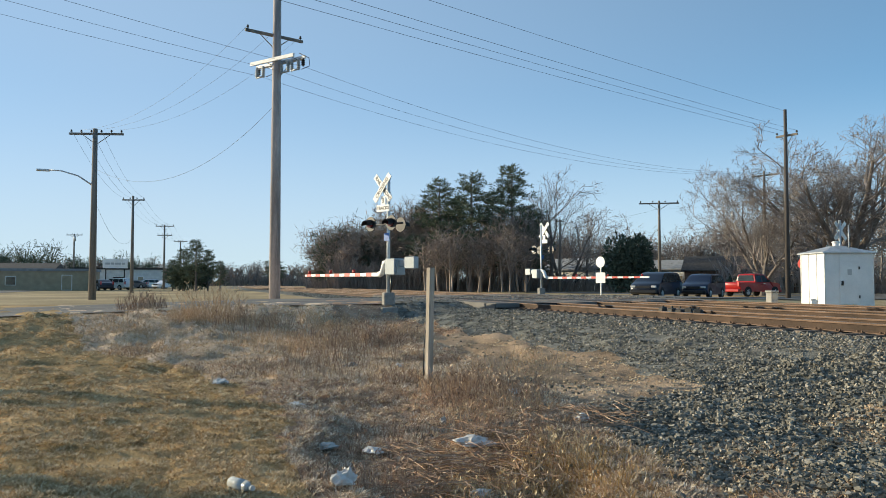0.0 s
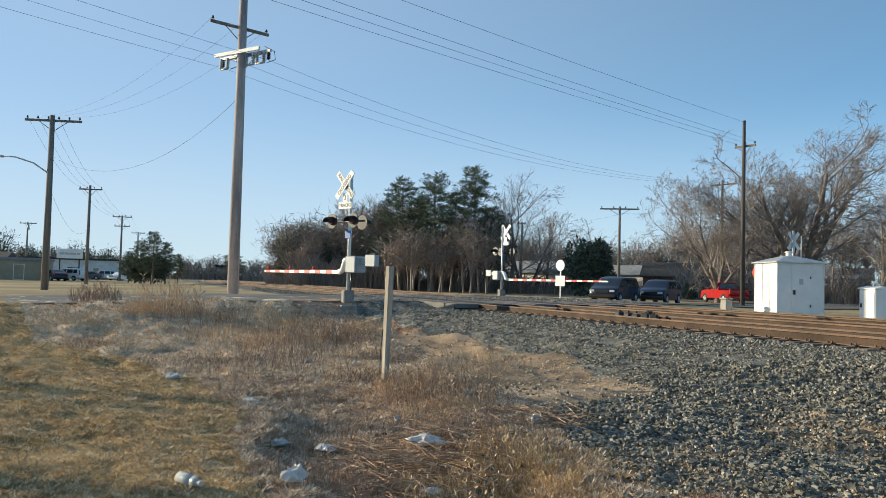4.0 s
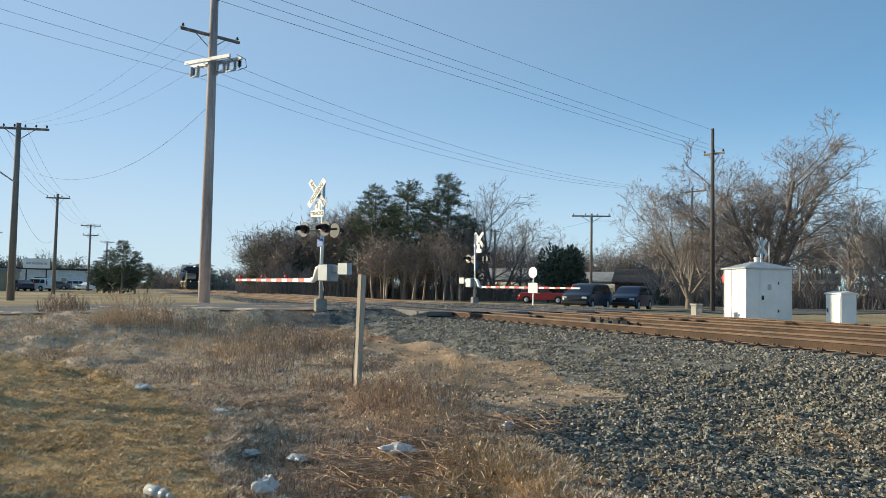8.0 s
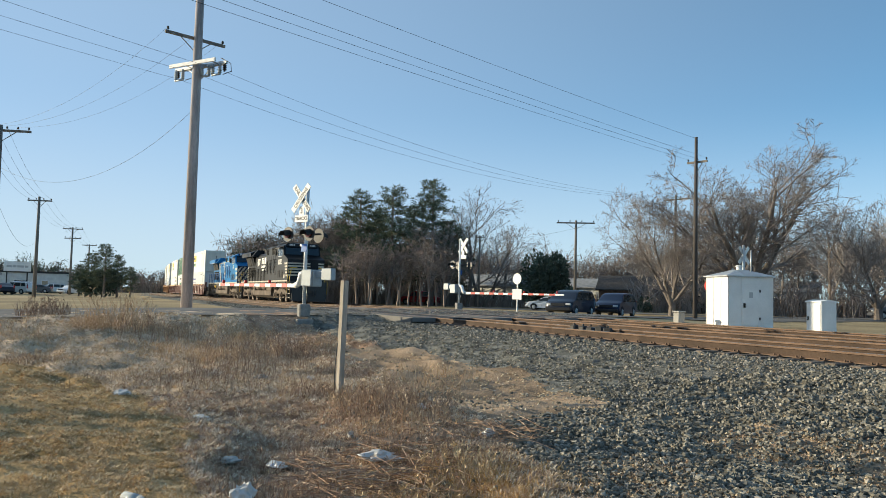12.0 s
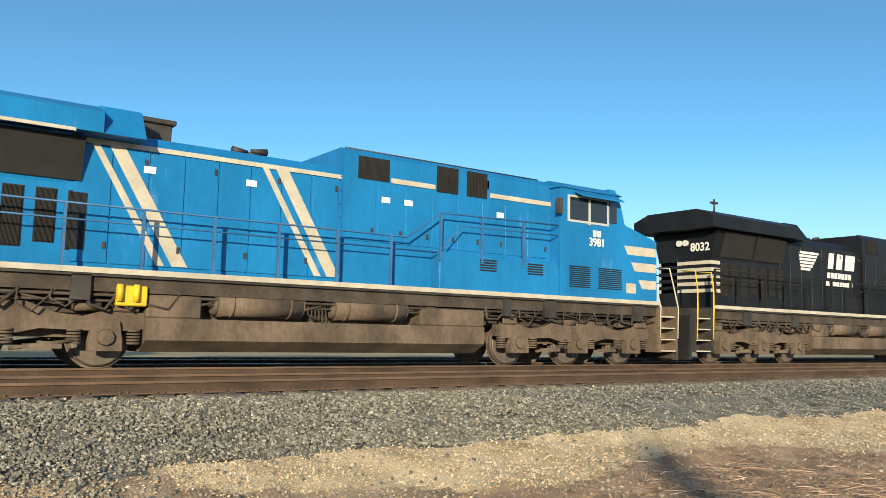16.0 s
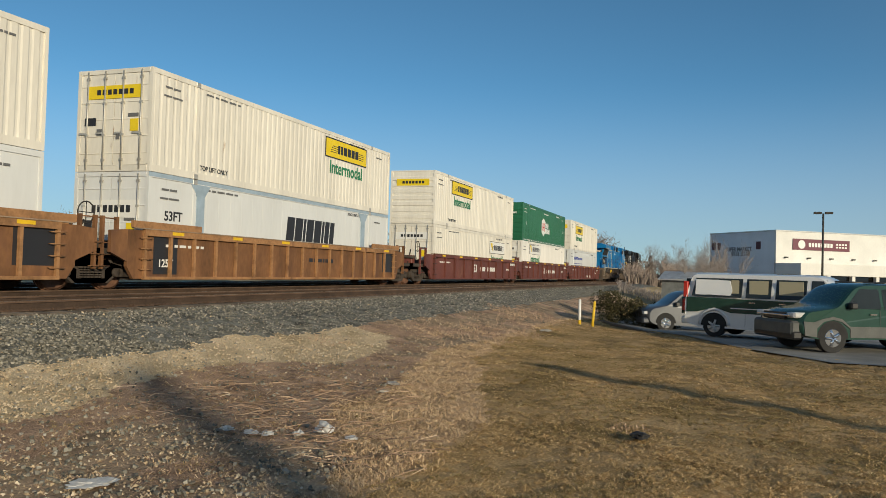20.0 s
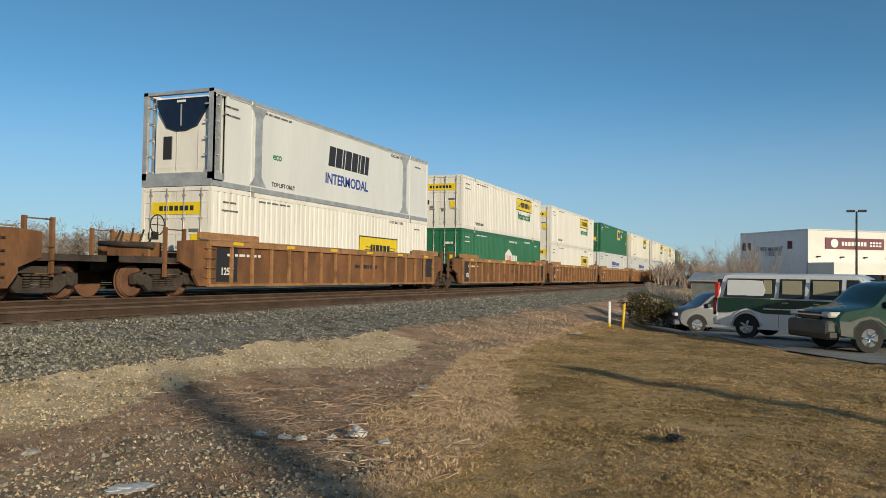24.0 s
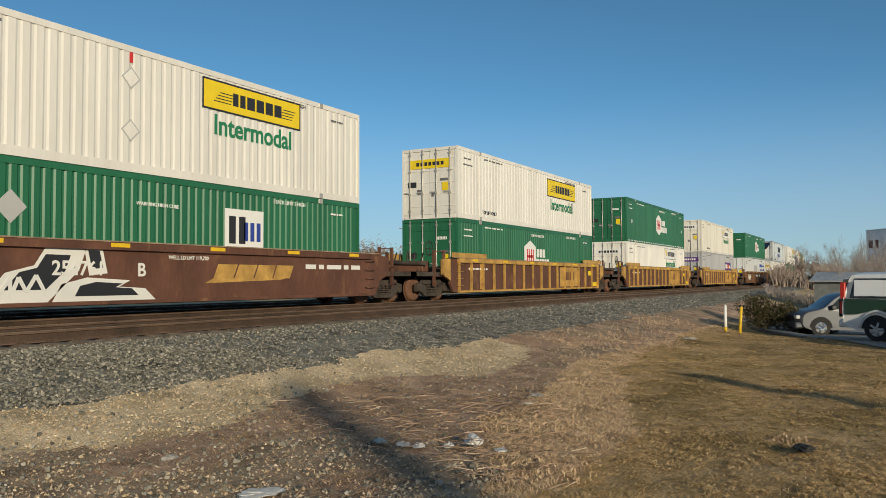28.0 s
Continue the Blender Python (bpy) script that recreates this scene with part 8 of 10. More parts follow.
AV_G = (1.18, 1.82, ((-1.55, -0.75, -1.2, -0.75), (-0.65, 0.15, -0.65, 0.15), (0.25, 1.35, 0.25, 0.82)), ((1.53, 1.18, 0.94, 1.70), (-1.6, 1.25, -1.2, 1.7)), (-0.5, 0.4))
av = put(car("pickup_truck", "dark green four-door pickup with grey lower cladding, parked", P_GREEN, AV, AV_G, 2.02, (-1.65, 1.72), 0.40, ("dark", "chrome", "high"), "pickup truck"), 97.9, 26.0, 120)
for s in (-1, 1):
    y0, y1 = (-1.03, -1.0) if s < 0 else (1.0, 1.03)
    bm = bmesh.new()
    bm_prism(bm, [(-1.15, 0.42), (1.2, 0.42), (1.2, 0.72), (-1.15, 0.72)], y0, y1)
    part("cladding", bm, P_GREENL, av, "grey plastic cladding")
    bm = bmesh.new()
    bm_prism(bm, [(2.2, 0.42), (2.55, 0.46), (2.6, 0.84), (2.3, 0.82), (2.0, 0.92), (1.72, 0.98), (1.45, 0.92), (1.2, 0.72), (1.2, 0.66), (1.45, 0.84), (1.72, 0.90), (2.0, 0.84), (2.2, 0.66)], y0, y1)
    part("cladding", bm, P_GREENL, av)
bm = bmesh.new()
for s in (-0.6, 0.6):
    bm_tube(bm, (-1.3, s, 1.93), (0.5, s, 1.93), 0.025, n=6)
part("roof_rail", bm, M_BLACK, av)
box_part("bumper_cladding", 2.45, 2.90, -0.92, 0.92, 0.44, 0.84, P_GREENL, av, 0.06, "grey plastic bumper")
box_part("grille_bar", 2.78, 2.87, -0.8, 0.8, 0.955, 1.0, M_CHROME, av, 0.01)
for s in (-1, 1):
    box_part("large_headlight", 2.42, 2.80, min(s * 0.55, s * 0.93), max(s * 0.55, s * 0.93), 0.93, 1.07, M_LAMP_OFF, av, 0.03)
bm = bmesh.new()
bm_prism(bm, [(1.36, 1.36), (1.38, 1.36), (1.00, 1.68), (0.98, 1.68)], -0.62, 0.55)
part("sun_shade", bm, M_FOIL, av, "silvery windscreen sun shade")
# white and yellow bollards
for b, mt, nm in ((79.9, M_WHITE, "white"), (80.8, M_YELLOW, "yellow")):
    bo = thing("marker_post", "slim " + nm + " plastic marker post at the lawn's edge", "post", "marker posts", m=Matrix.Translation(at(b, 30.5)) @ pose(0, 0, 0, 4 if nm == "yellow" else 0, 0, 0))
    bm = bmesh.new()
    bm_tube(bm, (0, 0, -0.2), (0, 0, 0.92), 0.055, 0.05, 10)
    bm_tube(bm, (0, 0, 0.92), (0, 0, 0.95), 0.05, 0.02, 10)
    part("shaft", bm, mt, bo)
    if nm == "white":
        bm = bmesh.new()
        bm_tube(bm, (0, 0, 0.0), (0, 0, 0.16), 0.06, 0.06, 10)
        part("collar", bm, M_YELLOW, bo)
edge_tie = thing("timber_edging", "weathered timber edging between lawn and car park", "timber", m=Matrix.Translation(at(83.0, 32.4)) @ pose(0, 0, 0, 0, 0, 24))
box_part("beam", -3.6, 3.6, -0.09, 0.09, -0.1, 0.14, M_TIE, edge_tie, 0.015)

gs = thing("garden_shed", "small grey shed with a pale low gable roof", "shed", m=Matrix.Translation(at(87.6, 60.0, -0.3)) @ pose(0, 0, 0, 0, 0, 80))
box_part("wall", -2.0, 2.0, -1.5, 1.5, -0.3, 1.75, mat("shed_grey", (0.16, 0.17, 0.17), 0.8, var=0.2, bump=0.1), gs)
bm = bmesh.new()
bm_prism(bm, [(-1.8, 1.70), (1.8, 1.70), (1.8, 1.78), (0, 2.35), (-1.8, 1.78)], -2.2, 2.2, "x")
part("roof", bm, M_GALV, gs)

# big-box building with canopy and sign
D_MAROON = plain("wall_letter_maroon", (0.10, 0.03, 0.035), 0.7)
M_BLDG = mat("painted_block_wall", (0.74, 0.73, 0.69), 0.8, var=0.07, scale=0.3, fine=4, bump=0.05)
# the same white for the shaded side wall, its blue shade put into the colour
M_BLDG_SHADE = mat("shaded_block_wall", (0.76, 0.78, 0.81), 0.8, var=0.07, scale=0.3, fine=4, bump=0.05)
M_SIGN = mat("maroon_sign", (0.16, 0.05, 0.07), 0.5, var=0.05, bump=0.0)
corner = at(92.55, 140.0, 0)
bd = thing("store_building", "large flat-roofed white commercial building with a maroon sign band", "building", m=Matrix.Translation(corner + Vector((0, 0, -0.6))) @ pose(0, 0, 0, 0, 0, 37))
box_part("wall", 0.0, 17.0, -0.3, 0.0, -0.5, 10.2, M_BLDG_SHADE, bd)
text_part("wall_lettering", "SUPER MARKET", 1.0, D_BLK, bd, pose(9.0, 0.006, 7.35, 90, 0, 180), 0.006)
for wx, ww in ((15.9, 1.1), (14.4, 0.9), (13.1, 1.2)):
    box_part("wall_lettering", wx - ww / 2, wx + ww / 2, 0.002, 0.012, 7.3, 8.6, D_MAROON, bd)
box_part("front_wall", -0.35, 0.0, -40.0, 0.0, 5.0, 10.2, M_BLDG, bd)
box_part("roof_block", 0.0, 17.0, -40.0, -0.3, -0.5, 9.9, M_BLDG, bd)
box_part("coping", -0.45, 17.0, -40.1, 0.1, 10.2, 10.4, M_GALV, bd)
box_part("canopy", -6.0, -0.35, -40.0, 0.0, 3.2, 5.0, M_BLDG, bd)
box_part("storefront", -0.3, -0.05, -39.0, -0.5, 0.2, 3.2, M_GLASS, bd)
for k in range(8):
    box_part("pillar", -5.9, -5.3, -1.0 - k * 4.8, -0.4 - k * 4.8, -0.5, 3.2, M_BLDG, bd)
sgn = box_part("sign_board", -0.5, -0.36, -14.6, -3.2, 7.3, 9.1, M_SIGN, bd, 0.0, "maroon sign board")
bm = bmesh.new()
for k in range(8):
    y = -6.3 - k * 0.62
    bm_box(bm, -0.53, -0.5, y - 0.44, y, 7.85, 8.5)
for k in range(4):
    bm_box(bm, -0.53, -0.5, -11.8 - k * 0.6 - 0.42, -11.8 - k * 0.6, 8.25, 8.55)
    bm_box(bm, -0.53, -0.5, -11.8 - k * 0.6 - 0.42, -11.8 - k * 0.6, 7.8, 8.05)
part("lettering", bm, D_WHT, sgn)
bm = bmesh.new()
bm_tube(bm, (-0.5, -4.9, 8.2), (-0.53, -4.9, 8.2), 0.7, 0.7, 20)
part("emblem", bm, D_WHT, sgn)
bars(bd, "lettering", 6.0, 11.0, 6.6, 0.8, D_BLK, 0.0, (2, 2, 2, 2, 1, 2, 2, 2, 2), 0.4)
for ob in (bd.children[-1],):
    ob.matrix_basis = Matrix.Translation((0, 0.006, 0)) @ pose(0, 0, 0, 0, 0, 180) @ Matrix.Translation((-17, 0, 0))
for k in range(5):
    box_part("wall_lamp", -0.9, -0.35, -2.0 - k * 4.5, -1.6 - k * 4.5, 5.9, 6.1, M_DARKMETAL, bd)

lp = thing("street_lamp", "tall square car-park lamp pole with twin heads", "street lamp", m=Matrix.Translation(at(95.45, 75.0, -0.6)))
bm = bmesh.new()
bm_tube(bm, (0, 0, -0.3), (0, 0, 8.0), 0.10, 0.075, 8)
part("pole", bm, M_DARKMETAL, lp)
bm = bmesh.new()
bm_tube(bm, (0, 0, -0.3), (0, 0, 0.5), 0.28, 0.28, 12)
part("base", bm, M_CONCRETE, lp)
for s in (-1, 1):
    bm = bmesh.new()
    bm_box(bm, -0.2, 0.2, min(s * 0.12, s * 0.75), max(s * 0.12, s * 0.75), 7.95, 8.13, 0.03)
    part("lamp_head", bm, M_DARKMETAL, lp)

# far signal gantry over the line
gx_, gy_ = 330.0, track_y(330.0, 16.35)
gn = thing("signal_gantry", "distant steel railway signal gantry with dark signal heads", "signal gantry", m=Matrix.Translation((gx_, gy_, 0.5)))
for y in (-7.5, 7.5):
    box_part("leg", -0.2, 0.2, y - 0.2, y + 0.2, -0.3, 7.2, M_GALV, gn)
box_part("beam", -0.3, 0.3, -7.7, 7.7, 6.6, 7.2, M_GALV, gn)
for y in (-5.5, -1.2, 3.0, 6.0):
    bm = bmesh.new()
    bm_box(bm, -0.5, -0.3, y - 0.5, y + 0.5, 7.2, 9.6, 0.1)
    bm_box(bm, -0.35, -0.25, y - 0.06, y + 0.06, 6.6, 7.4)
    part("signal_head", bm, M_BLACK, gn)
for k in range(3):
    pr = thing("equipment_case", "small grey lineside equipment case", "cabinet", "lineside cases", m=Matrix.Translation((120.0 + k * 28, track_y(120 + k * 28, 7.6), 0.1)))
    box_part("body", -0.6, 0.6, -0.5, 0.5, -0.2, 1.6, M_GALV, pr, 0.03)
    box_part("lid", -0.65, 0.65, -0.55, 0.55, 1.6, 1.7, M_GALV, pr)

# ---- litter on the ground ----
M_PLASTIC = mat("thin_white_plastic", (0.58, 0.56, 0.53), 0.35, var=0.15, scale=6, fine=30, bump=0.2)
M_CLEAR = mat("clear_bottle_plastic", (0.42, 0.43, 0.41), 0.15, var=0.1, scale=8, bump=0.05)
M_STONE_PALE = mat("pale_slab", (0.40, 0.37, 0.33), 0.85, var=0.3, scale=4, fine=25, bump=0.4)


def crumple(name, p, size, flat, material, label, seed, cat="litter"):
    """A crumpled bag or sheet: a creased, uneven closed skin."""
    rnd = random.Random(seed)
    bm = bmesh.new()
    bmesh.ops.create_icosphere(bm, subdivisions=3, radius=1.0)
    off = Vector((rnd.uniform(-9, 9), rnd.uniform(-9, 9), rnd.uniform(-9, 9)))
    for v in bm.verts:
        d = v.co.normalized()
        k = 1 + 0.6 * noise.noise(d * 1.6 + off) + 0.38 * noise.noise(d * 4.0 + off) + 0.2 * noise.noise(d * 9 + off)
        v.co = Vector((d.x * k * size, d.y * k * size * 0.75, max(-0.2, d.z * k) * size * flat))
    ob = new(name, mesh_of(name, bm, material))
    ob.matrix_basis = Matrix.Translation(p + Vector((0, 0, size * flat * 0.3))) @ pose(0, 0, 0, 0, 0, rnd.uniform(0, 360))
    return tagged(ob, label, cat, "litter on the ground")


def spot(bearing, elev):
    """Where a sight line below the horizon meets the near ground."""
    r = 1.6 / math.tan(radians(-elev))
    for _ in range(6):
        p = at(bearing, r)
        r = (1.6 - p.z) / math.tan(radians(-elev))
    p = at(bearing, r)
    p.z = bumpy(p.x, p.y)
    return p


for k, (b, e, s, fl, m, lb) in enumerate((
        (-70.3, -11.1, 0.17, 0.5, M_PLASTIC, "crumpled translucent white plastic bag on dry grass"),
        (-87.4, -7.1, 0.15, 0.45, M_PLASTIC, "crumpled white plastic bag on the lawn"),
        (-79.8, -14.2, 0.085, 1.3, M_PLASTIC, "white plastic bag caught upright in dry weeds"),
        (-62.6, -9.7, 0.07, 1.2, M_PLASTIC, "small scrap of white plastic"),
        (-70.1, -13.5, 0.09, 0.6, M_PLASTIC, "small crumpled white plastic bag"),
        (-67.2, -7.9, 0.13, 0.4, M_PLASTIC, "torn pale plastic bag among weeds"),
        (-72.3, -9.3, 0.06, 1.0, M_STONE_PALE, "small pale stone in dry grass"),
        (-78.4, -5.9, 0.13, 0.6, M_STONE_PALE, "pale rounded stone in the grass"),
        (-75.0, -6.2, 0.10, 0.5, M_PLASTIC, "scrap of pale paper in the grass"),
        (-82.5, -8.6, 0.10, 0.35, M_PLASTIC, "flattened scrap of white paper"),
        (-80.6, -10.7, 0.11, 0.5, M_CLEAR, "crushed clear plastic tub"),
        (-77.4, -10.9, 0.13, 0.3, M_PLASTIC, "torn pale plastic sheet"),
        (62.4, -11.6, 0.10, 0.9, M_PLASTIC, "crumpled white paper on brown litter"),
        (58.5, -11.8, 0.07, 0.5, M_PLASTIC, "small white scrap of paper"),
        (57.4, -11.7, 0.07, 0.5, M_PLASTIC, "small white scrap of paper on twigs"),
        (55.8, -11.5, 0.08, 0.35, M_CLEAR, "crushed greenish plastic scrap"),
        (60.6, -11.7, 0.06, 0.6, M_PLASTIC, "small scrap of white plastic"),
        (64.3, -11.9, 0.07, 0.4, M_PLASTIC, "flat scrap of pale paper"),
        (47.4, -14.3, 0.16, 0.15, M_PLASTIC, "flat torn white plastic sheet"),
        (41.5, -11.8, 0.08, 0.4, M_STONE_PALE, "pale flat stone among straw"),
        (67.0, -8.2, 0.10, 0.4, M_STONE_PALE, "pale broken concrete lump"),
        (66.2, -8.8, 0.09, 0.4, M_STONE_PALE, "pale broken concrete lump beside stones"),
        (77.6, -4.1, 0.22, 0.25, M_STONE_PALE, "pale flat slab at the lawn's edge"),
        (84.4, -11.2, 0.10, 0.5, M_DARKMETAL, "dark clod of soil dug from the lawn"))):
    crumple("litter_scrap" if m in (M_PLASTIC, M_CLEAR) else "stone", spot(b, e) + Vector((0, 0, 0.025)), s * 0.95, fl * 0.85, m, lb, 100 + k, "litter" if m in (M_PLASTIC, M_CLEAR) else "stone")
bt = thing("plastic_bottle", "clear crushed plastic bottle lying on the lawn", "bottle", m=Matrix.Translation(spot(-86.6, -14.2) + Vector((0, 0, 0.05))) @ pose(0, 0, 0, 0, 90, 30))
bm = bmesh.new()
for z0, z1, r0, r1 in ((-0.13, 0.05, 0.045, 0.045), (0.05, 0.1, 0.045, 0.018), (0.1, 0.12, 0.018, 0.018)):
    bm_tube(bm, (0, 0, z0), (0, 0, z1), r0, r1, 12)
part("body", bm, M_CLEAR, bt)
bm = bmesh.new()
bm_tube(bm, (0, 0, 0.12), (0, 0, 0.14), 0.02, 0.02, 10)
part("cap", bm, M_PLASTIC, bt)
hp = at(-33.5, 7.6)
bm = bmesh.new()
bm_path(bm, [hp + Vector(v) for v in ((-0.35, -0.05, 0.0), (-0.28, -0.03, 0.10), (-0.12, 0, 0.17), (0.08, 0.02, 0.15), (0.25, 0.03, 0.06), (0.34, 0.02, -0.03))], 0.03, 8)
tagged(new("plastic_hose", mesh_of("plastic_hose", bm, M_WHITE)), "curved piece of white plastic hose among stones", "hose")


# ---- trees, hedges and brush ----
M_BARK = mat("bark", (0.19, 0.158, 0.135), 0.95, var=0.35, scale=1.5, fine=12, bump=0.5, stretch=(2, 2, 0.5))
M_TWIG = island_mat("twigs", (0.20, 0.168, 0.15), (0.37, 0.325, 0.30))
# the next three are paler and greyer, with distance haze mixed into the colour
M_TWIG_RED = island_mat("hazed_reddish_twigs", (0.20, 0.158, 0.135), (0.37, 0.30, 0.255))
M_NEEDLE = island_mat("hazed_pine_needles", (0.075, 0.095, 0.065), (0.17, 0.20, 0.135), 0.85)
M_EVERGREEN = island_mat("hazed_evergreen_leaves", (0.055, 0.078, 0.058), (0.135, 0.165, 0.12), 0.85)
M_HEDGE = island_mat("hedge_leaves", (0.03, 0.03, 0.012), (0.10, 0.085, 0.04), 0.85)


class Pieces:
    """Collects many small solids or blades into one mesh."""

    def __init__(self):
        self.v, self.f = [], []

    def tube(self, a, b, ra, rb, n=3):
        d = (b - a)
        if d.length < 1e-6:
            return
        d.normalize()
        u = d.orthogonal().normalized()
        w = d.cross(u)
        k = len(self.v)
        for p, r in ((a, ra), (b, rb)):
            for i in range(n):
                an = 6.28318 * i / n
                self.v.append(tuple(p + (u * math.cos(an) + w * math.sin(an)) * r))
        for i in range(n):
            j = (i + 1) % n
            self.f.append((k + i, k + j, k + n + j, k + n + i))

    def blade(self, p, d, length, width, rng):
        d = d.normalized()
        s = d.cross(Vector((rng.uniform(-1, 1), rng.uniform(-1, 1), rng.uniform(-1, 1))))
        if s.length < 1e-4:
            return
        s.normalize()
        k = len(self.v)
        m = p + d * length * 0.5
        self.v += [tuple(p), tuple(m + s * width), tuple(p + d * length), tuple(m - s * width)]
        self.f.append((k, k + 1, k + 2, k + 3))

    def slip(self, a, b, w, rng):
        """A twig as one slender triangle."""
        s = (b - a).cross(Vector((rng.uniform(-1, 1), rng.uniform(-1, 1), rng.uniform(-1, 1))))
        if s.length < 1e-6:
            return
        s.normalize()
        k = len(self.v)
        self.v += [tuple(a - s * w), tuple(a + s * w), tuple(b)]
        self.f.append((k, k + 1, k + 2))

    def mesh(self, name, material):
        me = bpy.data.meshes.new(name)
        me.from_pydata(self.v, [], self.f)
        me.materials.append(material)
        return me


def bare_tree_meshes(seed, fork=0.25, spread=0.55, levels=4, kids=(6, 6, 6, 6), thick=0.024, min_r=0.014, twig_mat=None, stems=1, bole=0.0, lean=0.22):
    """Trunk and leafless crown of a tree 14 m high; the outer twigs are thin slips. bole: the height at which the stems part."""
    rng = random.Random(seed)
    trunk, crown = Pieces(), Pieces()
    H = 14.0

    def grow(p, d, length, r, level):
        into = trunk if level == 0 else crown
        fine = level >= max(3, levels - 1)
        n = 6 if level < 2 else (3 if not fine else 1)
        pts = [p]
        dirs = [d]
        for i in range(n):
            wob = 0.10 + 0.07 * level
            d = (d + Vector((rng.uniform(-wob, wob), rng.uniform(-wob, wob), rng.uniform(-wob * 0.75, wob) + 0.03 * (level > 0)))).normalized()
            q = p + d * length / n
            ra, rb = r * (1 - 0.7 * i / n), r * (1 - 0.7 * (i + 1) / n)
            if fine:
                into.slip(p, q, min_r * (1.25 if level < levels else 0.85), rng)
            else:
                into.tube(p, q, max(ra, min_r), max(rb, min_r), 8 if level == 0 else (5 if level == 1 else 3))
            p = q
            pts.append(p)
            dirs.append(d)
        if level >= levels:
            return
        m = kids[level]
        for c in range(m):
            f = (fork + (1 - fork) * (c + rng.random()) / m) if level == 0 else (0.2 + 0.8 * (c + rng.random()) / m)
            i = min(n - 1, int(f * n))
            base = pts[i].lerp(pts[i + 1], f * n - i)
            dd = dirs[i + 1]
            side = dd.orthogonal().normalized()
            side = Matrix.Rotation(rng.uniform(0, 6.283), 3, dd) @ side
            a = spread * rng.uniform(0.7, 1.35) * (1.0 if level else (1.15 - 0.5 * f))
            nd = (dd * math.cos(a) + side * math.sin(a)).normalized()
            nl = length * rng.uniform(0.42, 0.66) * (1.12 - 0.45 * f if level else 1.0)
            grow(base, nd, nl, max(min_r, r * (1 - 0.6 * f) * 0.55), level + 1)

    if bole:
        trunk.tube(Vector((0, 0, 0)), Vector((0.05, 0.04, bole)), H * thick * 1.9, H * thick * 1.5, 10)
    for s in range(stems):
        tilt = 0.0 if stems == 1 else lean * rng.uniform(0.5, 1.3)
        a = 6.283 * s / stems + seed
        w = 0.3 * (stems > 1) * (0.4 if bole else 1.0)
        grow(Vector((w * math.cos(a), w * math.sin(a), max(0.0, bole - 0.3))), Vector((tilt * math.cos(a), tilt * math.sin(a), 1)).normalized(), (H - bole) * 0.72 * (rng.uniform(0.8, 1.05) if stems > 1 else 1.0), H * thick, 0)
    return trunk.mesh("trunk", M_BARK), crown.mesh("crown", twig_mat or M_TWIG), H


def plant(meshes, p, h, wide, yaw, name, label, cat="tree", group=""):
    tr, cr, H = meshes
    zmax = max(v.co.z for v in cr.vertices)
    s = h / zmax
    t = thing(name, label, cat, group, m=Matrix.Translation(p - Vector((0, 0, 0.15))) @ pose(0, 0, 0, 0, 0, yaw) @ Matrix.Diagonal((s * wide, s * wide, s, 1)))
    part("trunk", tr, M_BARK, t)
    part("crown", cr, M_TWIG, t)
    return t


def pine_meshes(seed, blades=16):
    """A pine 10 m high: trunk, and whorls of boughs carrying needle tufts."""
    rng = random.Random(seed)
    trunk, crown = Pieces(), Pieces()
    trunk.tube(Vector((0, 0, 0)), Vector((0, 0, 9.3)), 0.20, 0.04, 8)
    boughs = 62
    for c in range(boughs):
        z = 2.0 + 7.8 * (c + rng.random()) / boughs
        top = (z - 2.0) / 8.0
        rmax = 2.5 * (1 - top) ** 0.8 * (0.45 + 0.55 * min(1, top * 3 + 0.35)) + 0.2
        a = c * 2.4 + rng.uniform(-0.4, 0.4)
        rr = rmax * rng.choice((0.45, 0.7, 0.9, 1.0, 1.15, 1.3))
        foot = Vector((0, 0, z))
        tip = Vector((rr * math.cos(a), rr * math.sin(a), z + rr * rng.uniform(0.05, 0.45)))
        trunk.tube(foot, tip, 0.035, 0.012, 3)
        for g in range(int(4 + rr * 4.5)):
            u = rng.uniform(0.3, 1.05)
            q = foot.lerp(tip, u) + Vector((rng.gauss(0, 0.22), rng.gauss(0, 0.22), rng.gauss(0, 0.12)))
            for k in range(blades):
                d = Vector((rng.uniform(-1, 1) + 0.7 * math.cos(a), rng.uniform(-1, 1) + 0.7 * math.sin(a), rng.uniform(-0.2, 1.0)))
                crown.blade(q + Vector((rng.gauss(0, 0.1), rng.gauss(0, 0.1), rng.gauss(0, 0.06))), d, rng.uniform(0.2, 0.45), rng.uniform(0.016, 0.034), rng)
    return trunk.mesh("trunk", M_BARK), crown.mesh("crown", M_NEEDLE), 10.0


